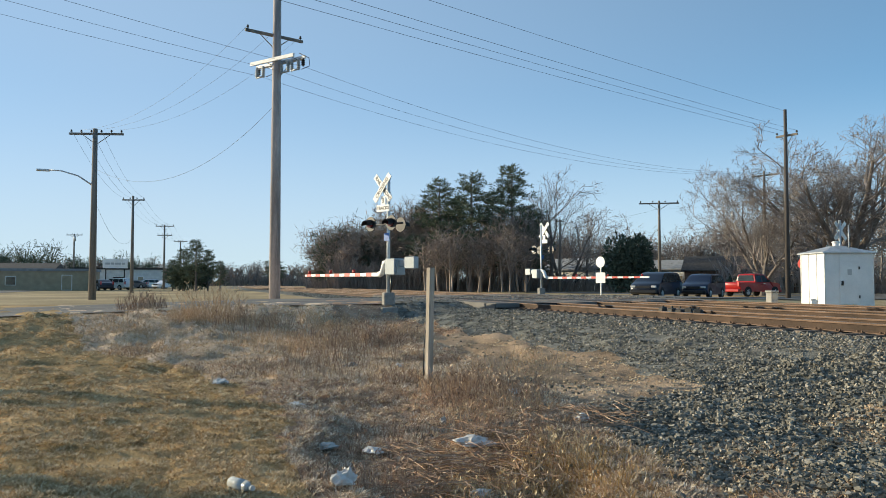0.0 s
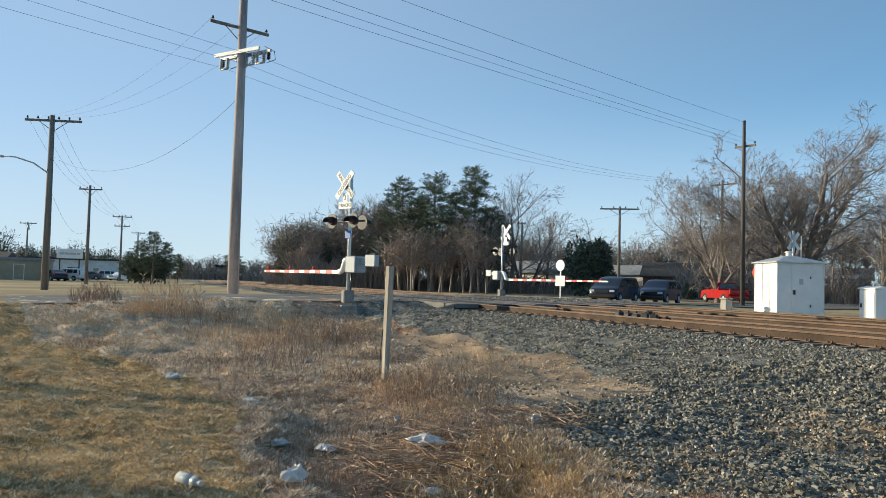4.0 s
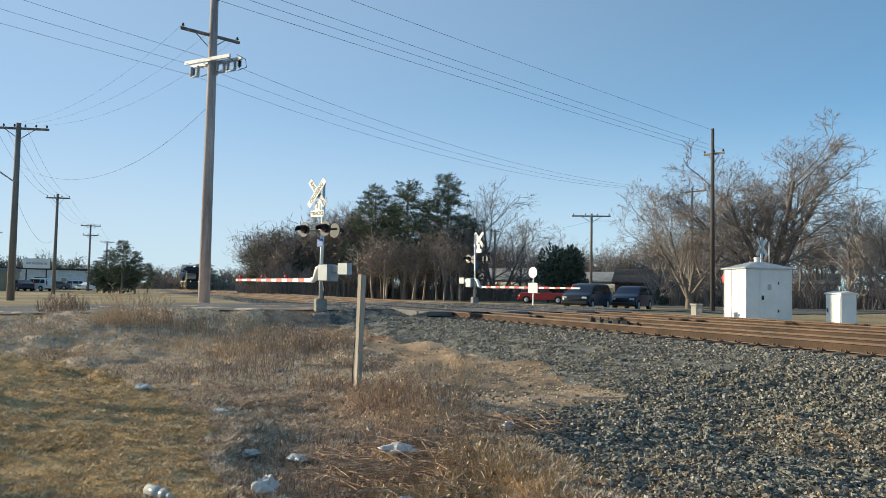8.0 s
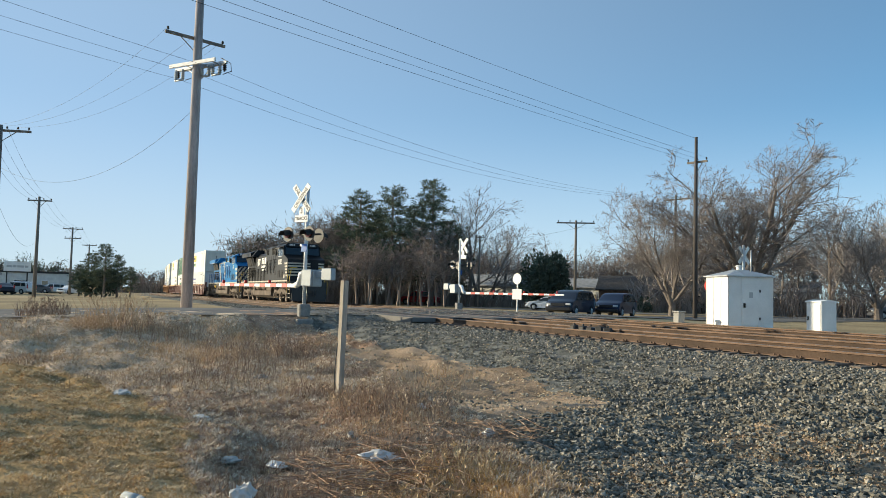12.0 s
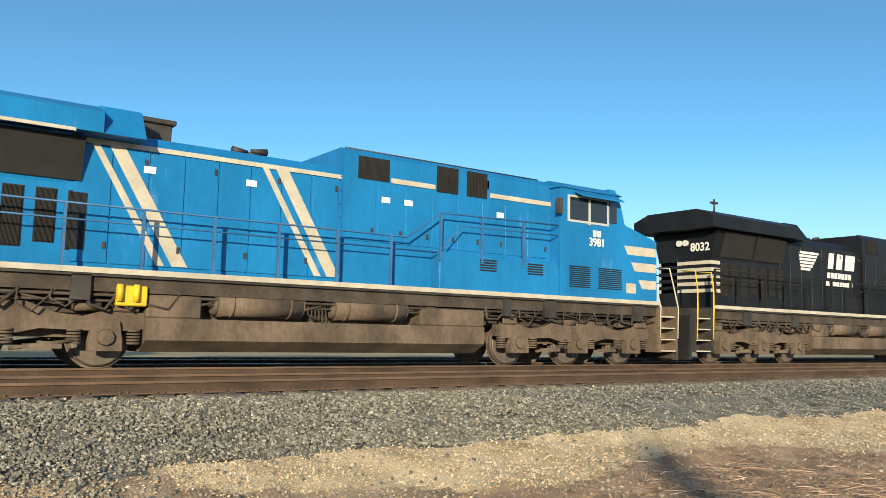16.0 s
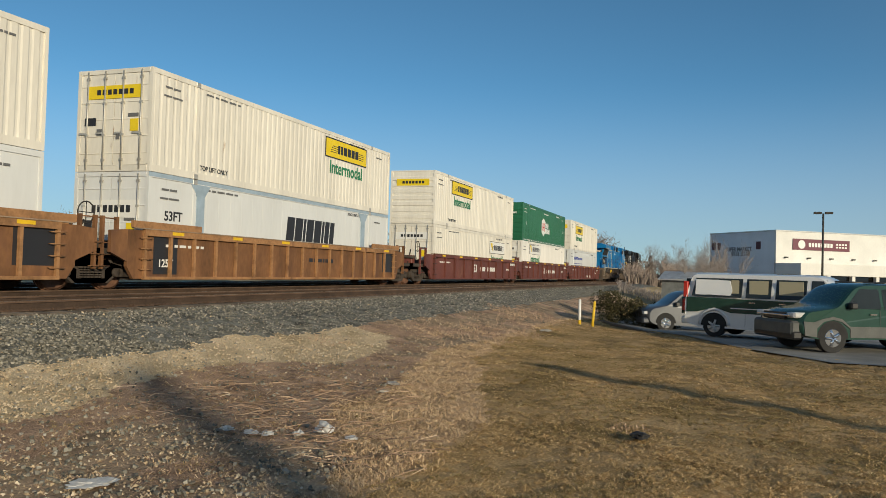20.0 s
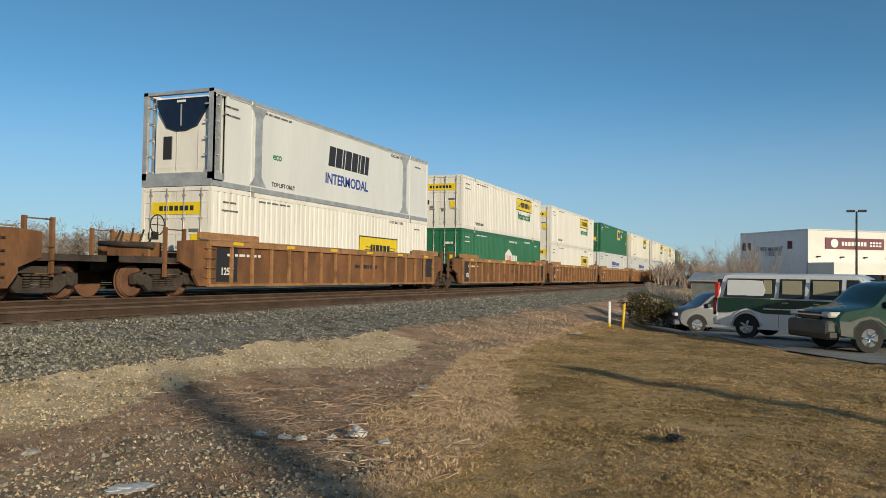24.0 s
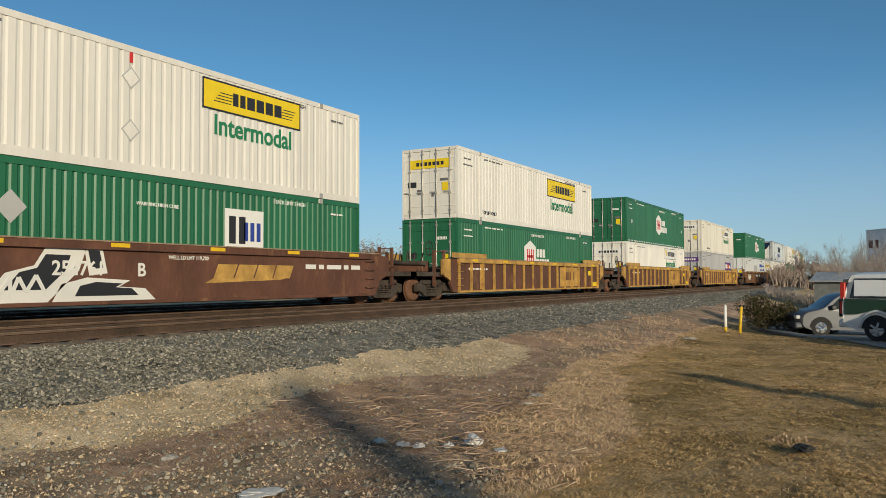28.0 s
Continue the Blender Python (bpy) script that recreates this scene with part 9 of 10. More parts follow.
def leafy_mesh(seed, rx, ry, h, count, size, material, base=0.0, lobes=9):
    """A dense evergreen crown of many small leaves gathered round uneven lobes."""
    rng = random.Random(seed)
    p = Pieces()
    cs = [(rng.uniform(-0.55, 0.55) * rx, rng.uniform(-0.55, 0.55) * ry, base + (h - base) * rng.uniform(0.25, 0.72), rng.uniform(0.38, 0.6)) for _ in range(lobes)]
    for i in range(count):
        c = rng.choice(cs)
        v = Vector((rng.gauss(0, 1), rng.gauss(0, 1), rng.gauss(0, 1))).normalized() * rng.uniform(0.72, 1.05)
        o = Vector((c[0] + v.x * rx * c[3], c[1] + v.y * ry * c[3], max(base + 0.02, c[2] + v.z * (h - base) * 0.32)))
        p.blade(o, Vector((rng.uniform(-1, 1) + v.x, rng.uniform(-1, 1) + v.y, rng.uniform(-0.6, 1.0) + v.z)), size * rng.uniform(0.6, 1.4), size * rng.uniform(0.15, 0.3), rng)
    return p.mesh("crown", material)


BIG_A = bare_tree_meshes(3, 0.15, 0.80, 5, (9, 7, 6, 5, 3), 0.016, 0.012, stems=4, bole=1.6, lean=0.75)
BIG_B = bare_tree_meshes(11, 0.15, 0.78, 5, (9, 8, 6, 5, 3), 0.020, 0.012, stems=5, bole=2.6, lean=0.95)
MED = [bare_tree_meshes(21 + k, 0.2, 0.78, 4, (9, 8, 6, 4), 0.018, 0.018, stems=1 + k % 2) for k in range(3)]
MEDR = [bare_tree_meshes(41 + k, 0.12, 0.72, 4, (11, 8, 6, 4), 0.016, 0.018, twig_mat=M_TWIG_RED) for k in range(2)]
SPARSE = bare_tree_meshes(61, 0.1, 0.45, 4, (11, 8, 5, 3), 0.012, 0.012, stems=3)
PINES = [pine_meshes(71 + k) for k in range(3)]

plant(BIG_A, at(-49.6, 77.0), 12.6, 0.95, 40, "tree", "large spreading bare tree behind the signal shed")
plant(BIG_B, at(-44.6, 79.0), 17.3, 1.18, 10, "tree", "tall broad bare tree with fine branches")
plant(BIG_A, at(-37.0, 84.0), 13.2, 1.1, 200, "tree", "large bare tree at the edge of a yard")
for b, r, h in ((-39.6, 97, 13.5), (-37.6, 101, 14.5), (-35.2, 97, 13.5), (-33.0, 90, 12.5), (-30.8, 98, 13.5), (-28.5, 95, 13), (-24, 100, 12), (-19, 100, 11), (-13, 105, 11.5), (-6, 110, 11), (2, 112, 11), (9, 115, 10)):
    plant(MED[int(abs(b)) % 3], at(b, r), h, 1.1, b * 17, "tree", "bare deciduous tree beyond the tracks", group="bare trees beyond the tracks")
for i, (b, r, h) in enumerate(((-51.5, 122, 10), (-55.8, 126, 10.5), (-57.8, 124, 12.2), (-61.2, 112, 12.5), (-62.8, 106, 16.0), (-63.8, 104, 17.2), (-47.0, 118, 11), (-45, 122, 13), (-41.5, 118, 12), (-36.2, 116, 12.5), (-34, 118, 11))):
    plant(MED[i % 3], at(b, r), h, 0.95 + 0.12 * (i % 3), i * 67, "tree", "bare grey-brown tree behind the houses", group="bare trees behind the houses")
for i, (b, r, h) in enumerate(((-79.4, 118, 7.5), (-78.5, 116, 10.0), (-77.6, 114, 11.6), (-76.0, 115, 12.8), (-75.2, 110, 12.8), (-73.6, 112, 13.8), (-72.6, 110, 13.6), (-71.0, 100, 9.0), (-68.6, 99, 9.5), (-67.4, 102, 11.0), (-65.4, 100, 11.0), (-80.1, 122, 4.5))):
    plant(MEDR[i % 2], at(b, r), h, 1.0, i * 51, "tree", "reddish-brown bare tree in the grove", group="bare trees in the grove")
for i, (b, r, h, w) in enumerate(((-71.6, 106, 15.0, 1.15), (-69.3, 103, 15.3, 1.2), (-66.4, 103, 16.4, 1.1), (-67.8, 108, 13.4, 1.2), (-70.3, 110, 13.0, 1.2), (-65.2, 106, 11.5, 1.2), (-72.9, 112, 12.0, 1.1), (-78.4, 116, 7.0, 1.5), (-79.6, 118, 4.6, 1.7), (-76.3, 114, 8.0, 1.3))):
    tr, cr, H = PINES[i % 3]
    s = h / 10.0
    t = thing("pine_tree", "tall dark green pine in the grove", "pine tree", "pines in the grove", m=Matrix.Translation(at(b, r) - Vector((0, 0, 0.1))) @ pose(0, 0, 0, 0, 0, i * 77) @ Matrix.Diagonal((s * w, s * w, s, 1)))
    part("trunk", tr, M_BARK, t)
    part("crown", cr, M_NEEDLE, t)
for k, (b, r, h, w) in enumerate(((-88.6, 113, 3.6, 1.9), (-89.6, 114, 3.0, 1.7))):
    t = thing("evergreen_tree", "dense dark evergreen tree by the street", "tree", "evergreens by the street", m=Matrix.Translation(at(b, r)))
    bm = bmesh.new()
    bm_tube(bm, (0, 0, -0.1), (0, 0, h * 0.6), 0.16, 0.08, 8)
    part("trunk", bm, M_BARK, t)
    part("crown", leafy_mesh(50 + k, w, w, h, 1700, 0.45, M_EVERGREEN, 0.4, 18), M_EVERGREEN, t)
for b, r, h, w in ((-88.5, 110, 6.9, 1.25), (-89.3, 113, 5.8, 1.3), (-87.7, 112, 5.6, 1.3), (-90.0, 116, 4.4, 1.4), (-86.9, 115, 4.2, 1.4), (-83.2, 240, 9.0, 1.5)):
    tr, cr, H = PINES[int(r) % 3]
    s = h / 10.0
    t = thing("pine_tree", "dark spruce standing alone by the street", "pine tree", "spruces by the street", m=Matrix.Translation(at(b, r) - Vector((0, 0, 0.1))) @ pose(0, 0, 0, 0, 0, b * 31) @ Matrix.Diagonal((s * w, s * w, s, 1)))
    part("trunk", tr, M_BARK, t)
    part("crown", cr, M_NEEDLE, t)
ev = thing("evergreen_tree", "dense rounded dark evergreen by the houses", "tree", m=Matrix.Translation(at(-58.2, 100)))
bm = bmesh.new()
bm_tube(bm, (0, 0, -0.1), (0, 0, 4.5), 0.2, 0.1, 8)
part("trunk", bm, M_BARK, ev)
part("crown", leafy_mesh(5, 3.0, 3.0, 6.8, 5200, 0.55, M_EVERGREEN, 0.35, 14), M_EVERGREEN, ev)
ev2 = thing("evergreen_shrub", "dark clipped evergreen shrub beside a house", "shrub", m=Matrix.Translation(at(-51.5, 96)))
part("crown", leafy_mesh(6, 1.2, 1.2, 1.8, 700, 0.3, M_EVERGREEN, 0.0, 6), M_EVERGREEN, ev2)

# right-hand side
for i, (b, r, h) in enumerate(((79.4, 205, 13.6), (78.2, 205, 12.6), (80.6, 210, 11.6), (77.0, 200, 11.5), (76.0, 198, 12.5), (81.6, 230, 7), (83.6, 130, 4.6), (84.5, 128, 6.2), (85.3, 122, 6.6), (86.2, 118, 6.4), (87.2, 116, 5.6), (88.2, 112, 5.4), (89.2, 112, 4.8))):
    plant(MEDR[i % 2] if i > 4 else MED[i % 3], at(b, r), h, 1.05, i * 43, "tree", "distant bare tree by the railway", group="distant bare trees")
for b, r, h in ((87.9, 60, 5.9), (89.6, 62, 5.9), (88.7, 66, 5.2), (86.9, 66, 4.6)):
    plant(SPARSE, at(b, r), h, 0.9, b * 91, "tree", "thin upright bare sapling by the parking lot", group="saplings by the parking lot")
for i in range(9):
    b = 41.0 + 4.2 * i
    plant(MED[i % 3], at(b, 158 + 9 * (i % 4)), 8.2 + 1.6 * ((i * 7) % 3), 1.25, i * 59, "tree", "bare tree in the wood beyond the tracks", group="wood beyond the tracks")

# clipped hedge at the end of the lawn and low shrubs by the far building
hedge = thing("hedge", "low brown-green clipped hedge at the lawn's edge", "hedge")
for k, (b, r) in enumerate(((81.8, 37.0), (82.8, 37.0), (83.9, 36.8), (85.0, 36.8), (86.0, 37.5))):
    q = at(b, r)
    ob = part("bush", leafy_mesh(80 + k, 0.95, 0.75, 1.35, 2200, 0.10, M_HEDGE, 0.0, 8), M_HEDGE, hedge)
    ob.matrix_basis = Matrix.Translation(q)
for k, (b, r) in enumerate(((96.2, 58), (97.2, 58), (98.3, 59), (99.4, 58), (95.2, 60))):
    t = thing("shrub", "leafless tan shrub in front of the white building", "shrub", "shrubs by the building", m=Matrix.Translation(at(b, r)) @ Matrix.Diagonal((1, 1, 1, 1)))
    p = Pieces()
    rng = random.Random(900 + k)
    for i in range(160):
        a, e = rng.uniform(0, 6.283), rng.uniform(0.15, 0.8)
        d = Vector((math.cos(a) * e, math.sin(a) * e, 1)).normalized()
        ln = rng.uniform(1.1, 2.2)
        q = Vector((rng.gauss(0, 0.15), rng.gauss(0, 0.15), 0))
        m = q + d * ln * 0.6
        p.tube(q, m, 0.012, 0.009, 3)
        p.tube(m, m + (d + Vector((rng.uniform(-.4, .4), rng.uniform(-.4, .4), 0.1))) * ln * 0.4, 0.009, 0.005, 3)
    part("branches", p.mesh("branches", M_TWIG), M_TWIG, t)

# unseen tree and posts added behind the camera to cast shadows on the ground
plant(BIG_A, Vector((-13.0, -37.0, 0)), 12.5, 0.8, 120, "tree", "unseen bare tree added behind the camera for branching shade on the lawn")
for px, py, ph in ((-24.6, -33.9, 12.1), (-19.5, -10.2, 5.2), (-31.0, -19.4, 5.2), (-24.65, -17.7, 5.2), (-22.6, -20.2, 6.2), (-3.3, -18.1, 6.5)):
    t = thing("wooden_post", "unseen round wooden post added behind the camera to cast a shadow", "post", "posts by the lawn", m=Matrix.Translation((px, py, ground_z(px, py) - 0.1)))
    bm = bmesh.new()
    bm_tube(bm, (0, 0, 0), (0, 0, ph), 0.16 if ph == 5.2 else 0.22 if ph < 8 else 0.30, 0.12 if ph == 5.2 else 0.19 if ph < 8 else 0.27, 10)
    part("shaft", bm, M_POLE, t)

# low brush along the horizon beyond the crossing
def brush_strip(b0, b1, r, h, n, seed, material, label):
    rng = random.Random(seed)
    p = Pieces()
    for i in range(n):
        b = rng.uniform(b0, b1)
        q = at(b, r + rng.uniform(-5, 5))
        hh = h * (0.55 + 0.45 * noise.noise(Vector((b * 0.9, r * 0.1, seed)))) * rng.uniform(0.5, 1.3)
        d = Vector((rng.uniform(-0.35, 0.35), rng.uniform(-0.35, 0.35), 1))
        w = r * 0.00055
        p.tube(q, q + d * hh * 0.6, w, w * 0.8, 3)
        for k in range(2):
            p.tube(q + d * hh * rng.uniform(0.25, 0.6), q + d * hh * 0.6 + Vector((rng.uniform(-0.5, 0.5), rng.uniform(-0.5, 0.5), rng.uniform(0.1, 0.5))) * hh * 0.7, w * 0.7, w * 0.5, 3)
    return tagged(new("brush", p.mesh("brush", material)), label, "brush", kind="stuff")


brush_strip(-79.2, -71, 110, 6.5, 1500, 41, M_TWIG_RED, "tangled leafless thicket under the grove")
brush_strip(-81, -60, 124, 5.0, 2600, 45, M_TWIG_RED, "dense leafless undergrowth behind the grove")
brush_strip(-66, -52, 122, 6.0, 800, 42, M_TWIG, "leafless thicket behind the houses")
brush_strip(-52, -33, 100, 6.0, 1000, 43, M_TWIG, "leafless thicket under the big trees")
brush_strip(83.0, 90, 108, 4.6, 1500, 44, M_TWIG_RED, "leafless thicket beside the railway")
brush_strip(-81, -54, 112, 3.2, 1300, 31, M_TWIG_RED, "tangled leafless brush under the grove")
brush_strip(-54, -22, 112, 2.6, 1500, 32, M_TWIG, "leafless brush between the houses")
brush_strip(-100, -81, 260, 6.5, 1600, 33, M_TWIG_RED, "distant leafless woods along the horizon")
brush_strip(-22, 45, 150, 4.0, 1100, 34, M_TWIG, "leafless brush beyond the tracks")
brush_strip(45, 92, 230, 5.0, 800, 35, M_TWIG_RED, "distant leafless brush along the railway")
brush_strip(82.5, 88, 70, 1.2, 300, 36, M_TWIG, "low dry brush beside the parking lot")


M_FAR_TWIG = island_mat("far_twigs", (0.17, 0.14, 0.12), (0.36, 0.30, 0.26), 0.9)
M_FAR_GREEN = island_mat("far_evergreens", (0.06, 0.085, 0.065), (0.13, 0.16, 0.12), 0.9)


def far_wood(b0, b1, r, h, trees, twigs, seed, material, label, h1=None, deep=14, size=0.011):
    """A far stand of leafless or evergreen crowns: stems, limbs and a cloud of fine twigs round each."""
    rng = random.Random(seed)
    p = Pieces()
    for k in range(trees):
        u = (k + rng.random()) / trees
        b = b0 + (b1 - b0) * u
        q = at(b, r + rng.uniform(-deep, deep))
        hh = (h + ((h1 or h) - h) * u) * rng.uniform(0.72, 1.08)
        w = hh * rng.uniform(0.26, 0.38)
        sw = r * 0.0009
        p.tube(q, q + Vector((rng.uniform(-0.6, 0.6), rng.uniform(-0.6, 0.6), hh * 0.75)), sw * 1.6, sw * 0.6, 4)
        limbs = []
        for j in range(9):
            a = rng.uniform(0, 6.283)
            foot = q + Vector((0, 0, hh * rng.uniform(0.2, 0.55)))
            tip = q + Vector((w * rng.uniform(0.3, 0.95) * math.cos(a), w * rng.uniform(0.3, 0.95) * math.sin(a), hh * rng.uniform(0.5, 0.95)))
            p.tube(foot, tip, sw * 0.7, sw * 0.3, 3)
            limbs.append((foot, tip))
        for j in range(twigs):
            foot, tip = rng.choice(limbs)
            o = foot.lerp(tip, rng.uniform(0.25, 1.0)) + Vector((rng.gauss(0, 0.09), rng.gauss(0, 0.09), rng.gauss(0, 0.06))) * hh
            if o.z < q.z + 0.06 * hh:
                continue
            d = Vector((rng.uniform(-1, 1), rng.uniform(-1, 1), rng.uniform(-0.3, 1.1)))
            p.blade(o, d, hh * rng.uniform(0.07, 0.16), r * 0.00034 * rng.uniform(0.6, 1.3), rng)
    return tagged(new("distant_woods", p.mesh("distant_woods", material)), label, "woods", kind="stuff")


far_wood(-101.5, -91, 290, 14, 20, 360, 201, M_FAR_GREEN, "hazy dark evergreen woods behind the shops", 11)
far_wood(-101.5, -81, 300, 11, 44, 330, 202, M_FAR_TWIG, "hazy leafless woods along the far street", 8.5)
far_wood(-80.3, -71, 116, 10.0, 26, 640, 203, M_TWIG_RED, "dense leafless trees in the grove", 15.2, 7)
far_wood(-79.8, -72, 119, 9.5, 12, 620, 204, M_EVERGREEN, "dark evergreens at the back of the grove", 13.5, 5)
far_wood(-72, -64.6, 110, 11.0, 12, 560, 205, M_TWIG_RED, "leafless trees among the pines", 10.5, 6)
far_wood(-73, -64.8, 98, 9.2, 11, 480, 214, M_TWIG_RED, "leafless trees before the pines", 10.0, 3)
far_wood(-81, -60, 128, 5.5, 40, 420, 213, M_TWIG_RED, "leafless thicket closing the grove", 6.5, 5)
far_wood(-66, -50, 140, 11.5, 34, 520, 206, M_FAR_TWIG, "leafless trees behind the houses", 10.5, 10)
far_wood(-52, -28, 118, 12.0, 40, 620, 207, M_TWIG, "leafless trees behind the yards", 13.5, 12)
far_wood(-30, 40, 150, 9.0, 46, 260, 208, M_FAR_TWIG, "leafless woods beyond the tracks", 8.5)
far_wood(40, 82, 230, 11.5, 46, 330, 209, M_FAR_TWIG, "leafless woods along the railway", 10.0)
far_wood(36, 64, 152, 9.6, 44, 620, 211, M_FAR_TWIG, "hazy leafless trees across the tracks", 8.6)
far_wood(69, 82, 190, 12.5, 30, 620, 212, M_FAR_TWIG, "dense leafless woods along the bend of the railway", 11.0)
far_wood(82, 90, 140, 5.2, 16, 360, 210, M_FAR_TWIG, "leafless trees behind the parking lot", 5.4)


# ---- track ties ----
tie_bm = bmesh.new()
bm_box(tie_bm, -0.11, 0.11, -1.3, 1.3, -0.17, 0, 0.012)
TIE_ME = mesh_of("tie", tie_bm, M_TIE)
plate_bm = bmesh.new()
for s in (-0.7535, 0.7535):
    bm_box(plate_bm, -0.09, 0.09, s - 0.17, s + 0.17, 0, 0.012)
    for dx in (-0.05, 0.05):
        for dy in (-0.095, 0.095):
            bm_box(plate_bm, dx - 0.012, dx + 0.012, s + dy - 0.014, s + dy + 0.014, 0.01, 0.045)
PLATE_ME = mesh_of("tie_plate", plate_bm, M_RAIL)
rng_tie = random.Random(4)
for tr, yc, span in zip(tracks, TRACKS, ((-66, 66), (-52, 20), (-52, 10))):
    rest = []
    x = -170.0
    while x < 190:
        x += 0.5
        y = track_y(x, yc)
        if abs(x - road_x(y)) < 6.3:
            continue
        dz = RAIL_Z - 0.182 + rng_tie.uniform(-0.008, 0.004)
        m = pose(x + rng_tie.uniform(-0.03, 0.03), y + rng_tie.uniform(-0.06, 0.06), dz, 0, 0, rng_tie.uniform(-1.2, 1.2))
        if span[0] < x < span[1]:
            ob = part("tie", TIE_ME, M_TIE, tr)
            ob.matrix_basis = m
            if -40 < x < 40 and yc < 14:
                ob2 = part("tie_plate", PLATE_ME, M_RAIL, tr)
                ob2.matrix_basis = pose(x, y, RAIL_Z - 0.182 + 0.001)
        else:
            rest.append(m)
    p = Pieces()
    for m in rest:
        k = len(p.v)
        for sx in (-0.11, 0.11):
            for sy in (-1.3, 1.3):
                for sz in (-0.17, 0):
                    p.v.append(tuple(m @ Vector((sx, sy, sz))))
        p.f += [tuple(k + i for i in q) for q in ((0, 1, 3, 2), (4, 6, 7, 5), (0, 4, 5, 1), (2, 3, 7, 6), (1, 5, 7, 3))]
    ob = part("ties", p.mesh("ties", M_TIE), M_TIE, tr)
    ob["kind"] = "stuff"


# ---- loose stones, grass and litter stalks ----
NR = np.random.default_rng(12)
M_STONE = island_mat("ballast_stone", (0.092, 0.087, 0.072), (0.27, 0.252, 0.208), 0.92, 0.15, (0.44, 0.40, 0.335))
M_TANSTONE = island_mat("tan_gravel", (0.34, 0.25, 0.155), (0.58, 0.455, 0.30), 0.92, 0.15, (0.68, 0.58, 0.44))
CUBE_V = np.array([(x, y, z) for z in (-1, 1) for y in (-1, 1) for x in (-1, 1)], float)
CHIP_V = np.array(((-1, -0.8, -0.6), (1, -0.9, -0.6), (0.9, 1, -0.6), (-0.9, 0.9, -0.6), (0.1, 0.0, 0.9)), float)
CHIP_F = np.array(((0, 1, 4), (1, 2, 4), (2, 3, 4), (3, 0, 4)))
CUBE_F = np.array(((4, 5, 7, 6), (0, 1, 5, 4), (2, 6, 7, 3), (0, 4, 6, 2), (1, 3, 7, 5)))


def np_mesh(name, v, f, material):
    n = f.shape[1]
    me = bpy.data.meshes.new(name)
    me.vertices.add(len(v))
    me.vertices.foreach_set("co", np.ascontiguousarray(v, dtype=np.float32).ravel())
    me.loops.add(f.size)
    me.loops.foreach_set("vertex_index", np.ascontiguousarray(f, dtype=np.int32).ravel())
    me.polygons.add(len(f))
    me.polygons.foreach_set("loop_start", np.arange(0, f.size, n, dtype=np.int32))
    me.update(calc_edges=True)
    me.polygons.foreach_set("use_smooth", np.zeros(len(f), dtype=bool))
    me.materials.append(material)
    return me


def stones(name, pts, size, material, label, low=False):
    """Angular stones, each with its own squashed and turned shape; low ones are mere chips."""
    n = len(pts)
    a, b = NR.uniform(0, 6.283, n), NR.uniform(-0.6, 0.6, n)
    ca, sa, cb, sb = np.cos(a), np.sin(a), np.cos(b), np.sin(b)
    c = CHIP_V[None] * (1 + NR.uniform(-0.4, 0.4, (n, 5, 3))) if low else CUBE_V[None] * (1 + NR.uniform(-0.55, 0.15, (n, 8, 3)))
    c = c * NR.uniform(0.6, 1.15, (n, 1, 3)) * (size[:, None, None] * 0.5) * np.array((1, 1, 0.78))
    x, y, z = c[..., 0], c[..., 1], c[..., 2]
    y, z = y * cb[:, None] - z * sb[:, None], y * sb[:, None] + z * cb[:, None]
    x, y = x * ca[:, None] - y * sa[:, None], x * sa[:, None] + y * ca[:, None]
    v = np.stack((x, y, z), -1) + pts[:, None, :]
    shape = CHIP_F if low else CUBE_F
    f = (shape[None] + (5 if low else 8) * np.arange(n)[:, None, None]).reshape(-1, shape.shape[1])
    return tagged(new(name, np_mesh(name, v.reshape(-1, 3), f, material)), label, "stones", kind="stuff")


def sample(n, b0, b1, r0, r1, keep):
    """Places thinning out with range, kept by ground zone."""
    u = NR.random(n)
    r = r0 * (r1 / r0) ** u
    b = np.radians(NR.uniform(b0, b1, n))
    out = []
    for x, y in zip(r * np.sin(b), r * np.cos(b)):
        k = keep(x, y)
        if k and NR.random() < k:
            out.append((x, y, bumpy(x, y)))
    return np.array(out)


def on_road(x, y):
    return abs(x - road_x(y)) < 5.2


def stone_keep(x, y):
    if on_road(x, y) and not 8.8 < y < 24:
        return 0
    for yc in TRACKS:
        if abs(y - yc) < 1.35:
            return 0.25
    z = zone(x, y)
    if z == 2 and x < -2 and y < 8.0:
        return max(0.45, min(1.0, 0.95 + 1.5 * noise.noise(Vector((x * 0.55, y * 0.8, 31.0)))))
    return {1: 0.03, 2: 1.0, 8: 0.38 if x < 2 else 0.05, 5: 0.03, 4: 0.04}.get(z, 0.0)


def tan_keep(x, y):
    return 0 if on_road(x, y) else {4: 1.0, 8: 0.55 if x < 2 else 0.22, 1: 0.35, 5: 0.05, 2: 0.04 if x > 0 else 0.10}.get(zone(x, y), 0.0)


def in_stones(x, y):
    return {8: 0.5, 5: 0.12, 2: 1.0}.get(zone(x, y), 0.0)


def stone_field(n, b0, b1, r0, r1, name, label, keep, material, scale=1.0, low=False):
    pts = sample(n, b0, b1, r0, r1, keep)
    r = np.hypot(pts[:, 0], pts[:, 1])
    size = scale * (0.037 + 0.0012 * np.maximum(0, r - 8)) * NR.uniform(0.5, 1.45, len(pts)) * np.where(pts[:, 0] > 1, 0.8, 1.0)
    pts[:, 2] += 0.2 * size + NR.uniform(0, 0.018, len(pts)) * scale
    return stones(name, pts, size, material, label, low)


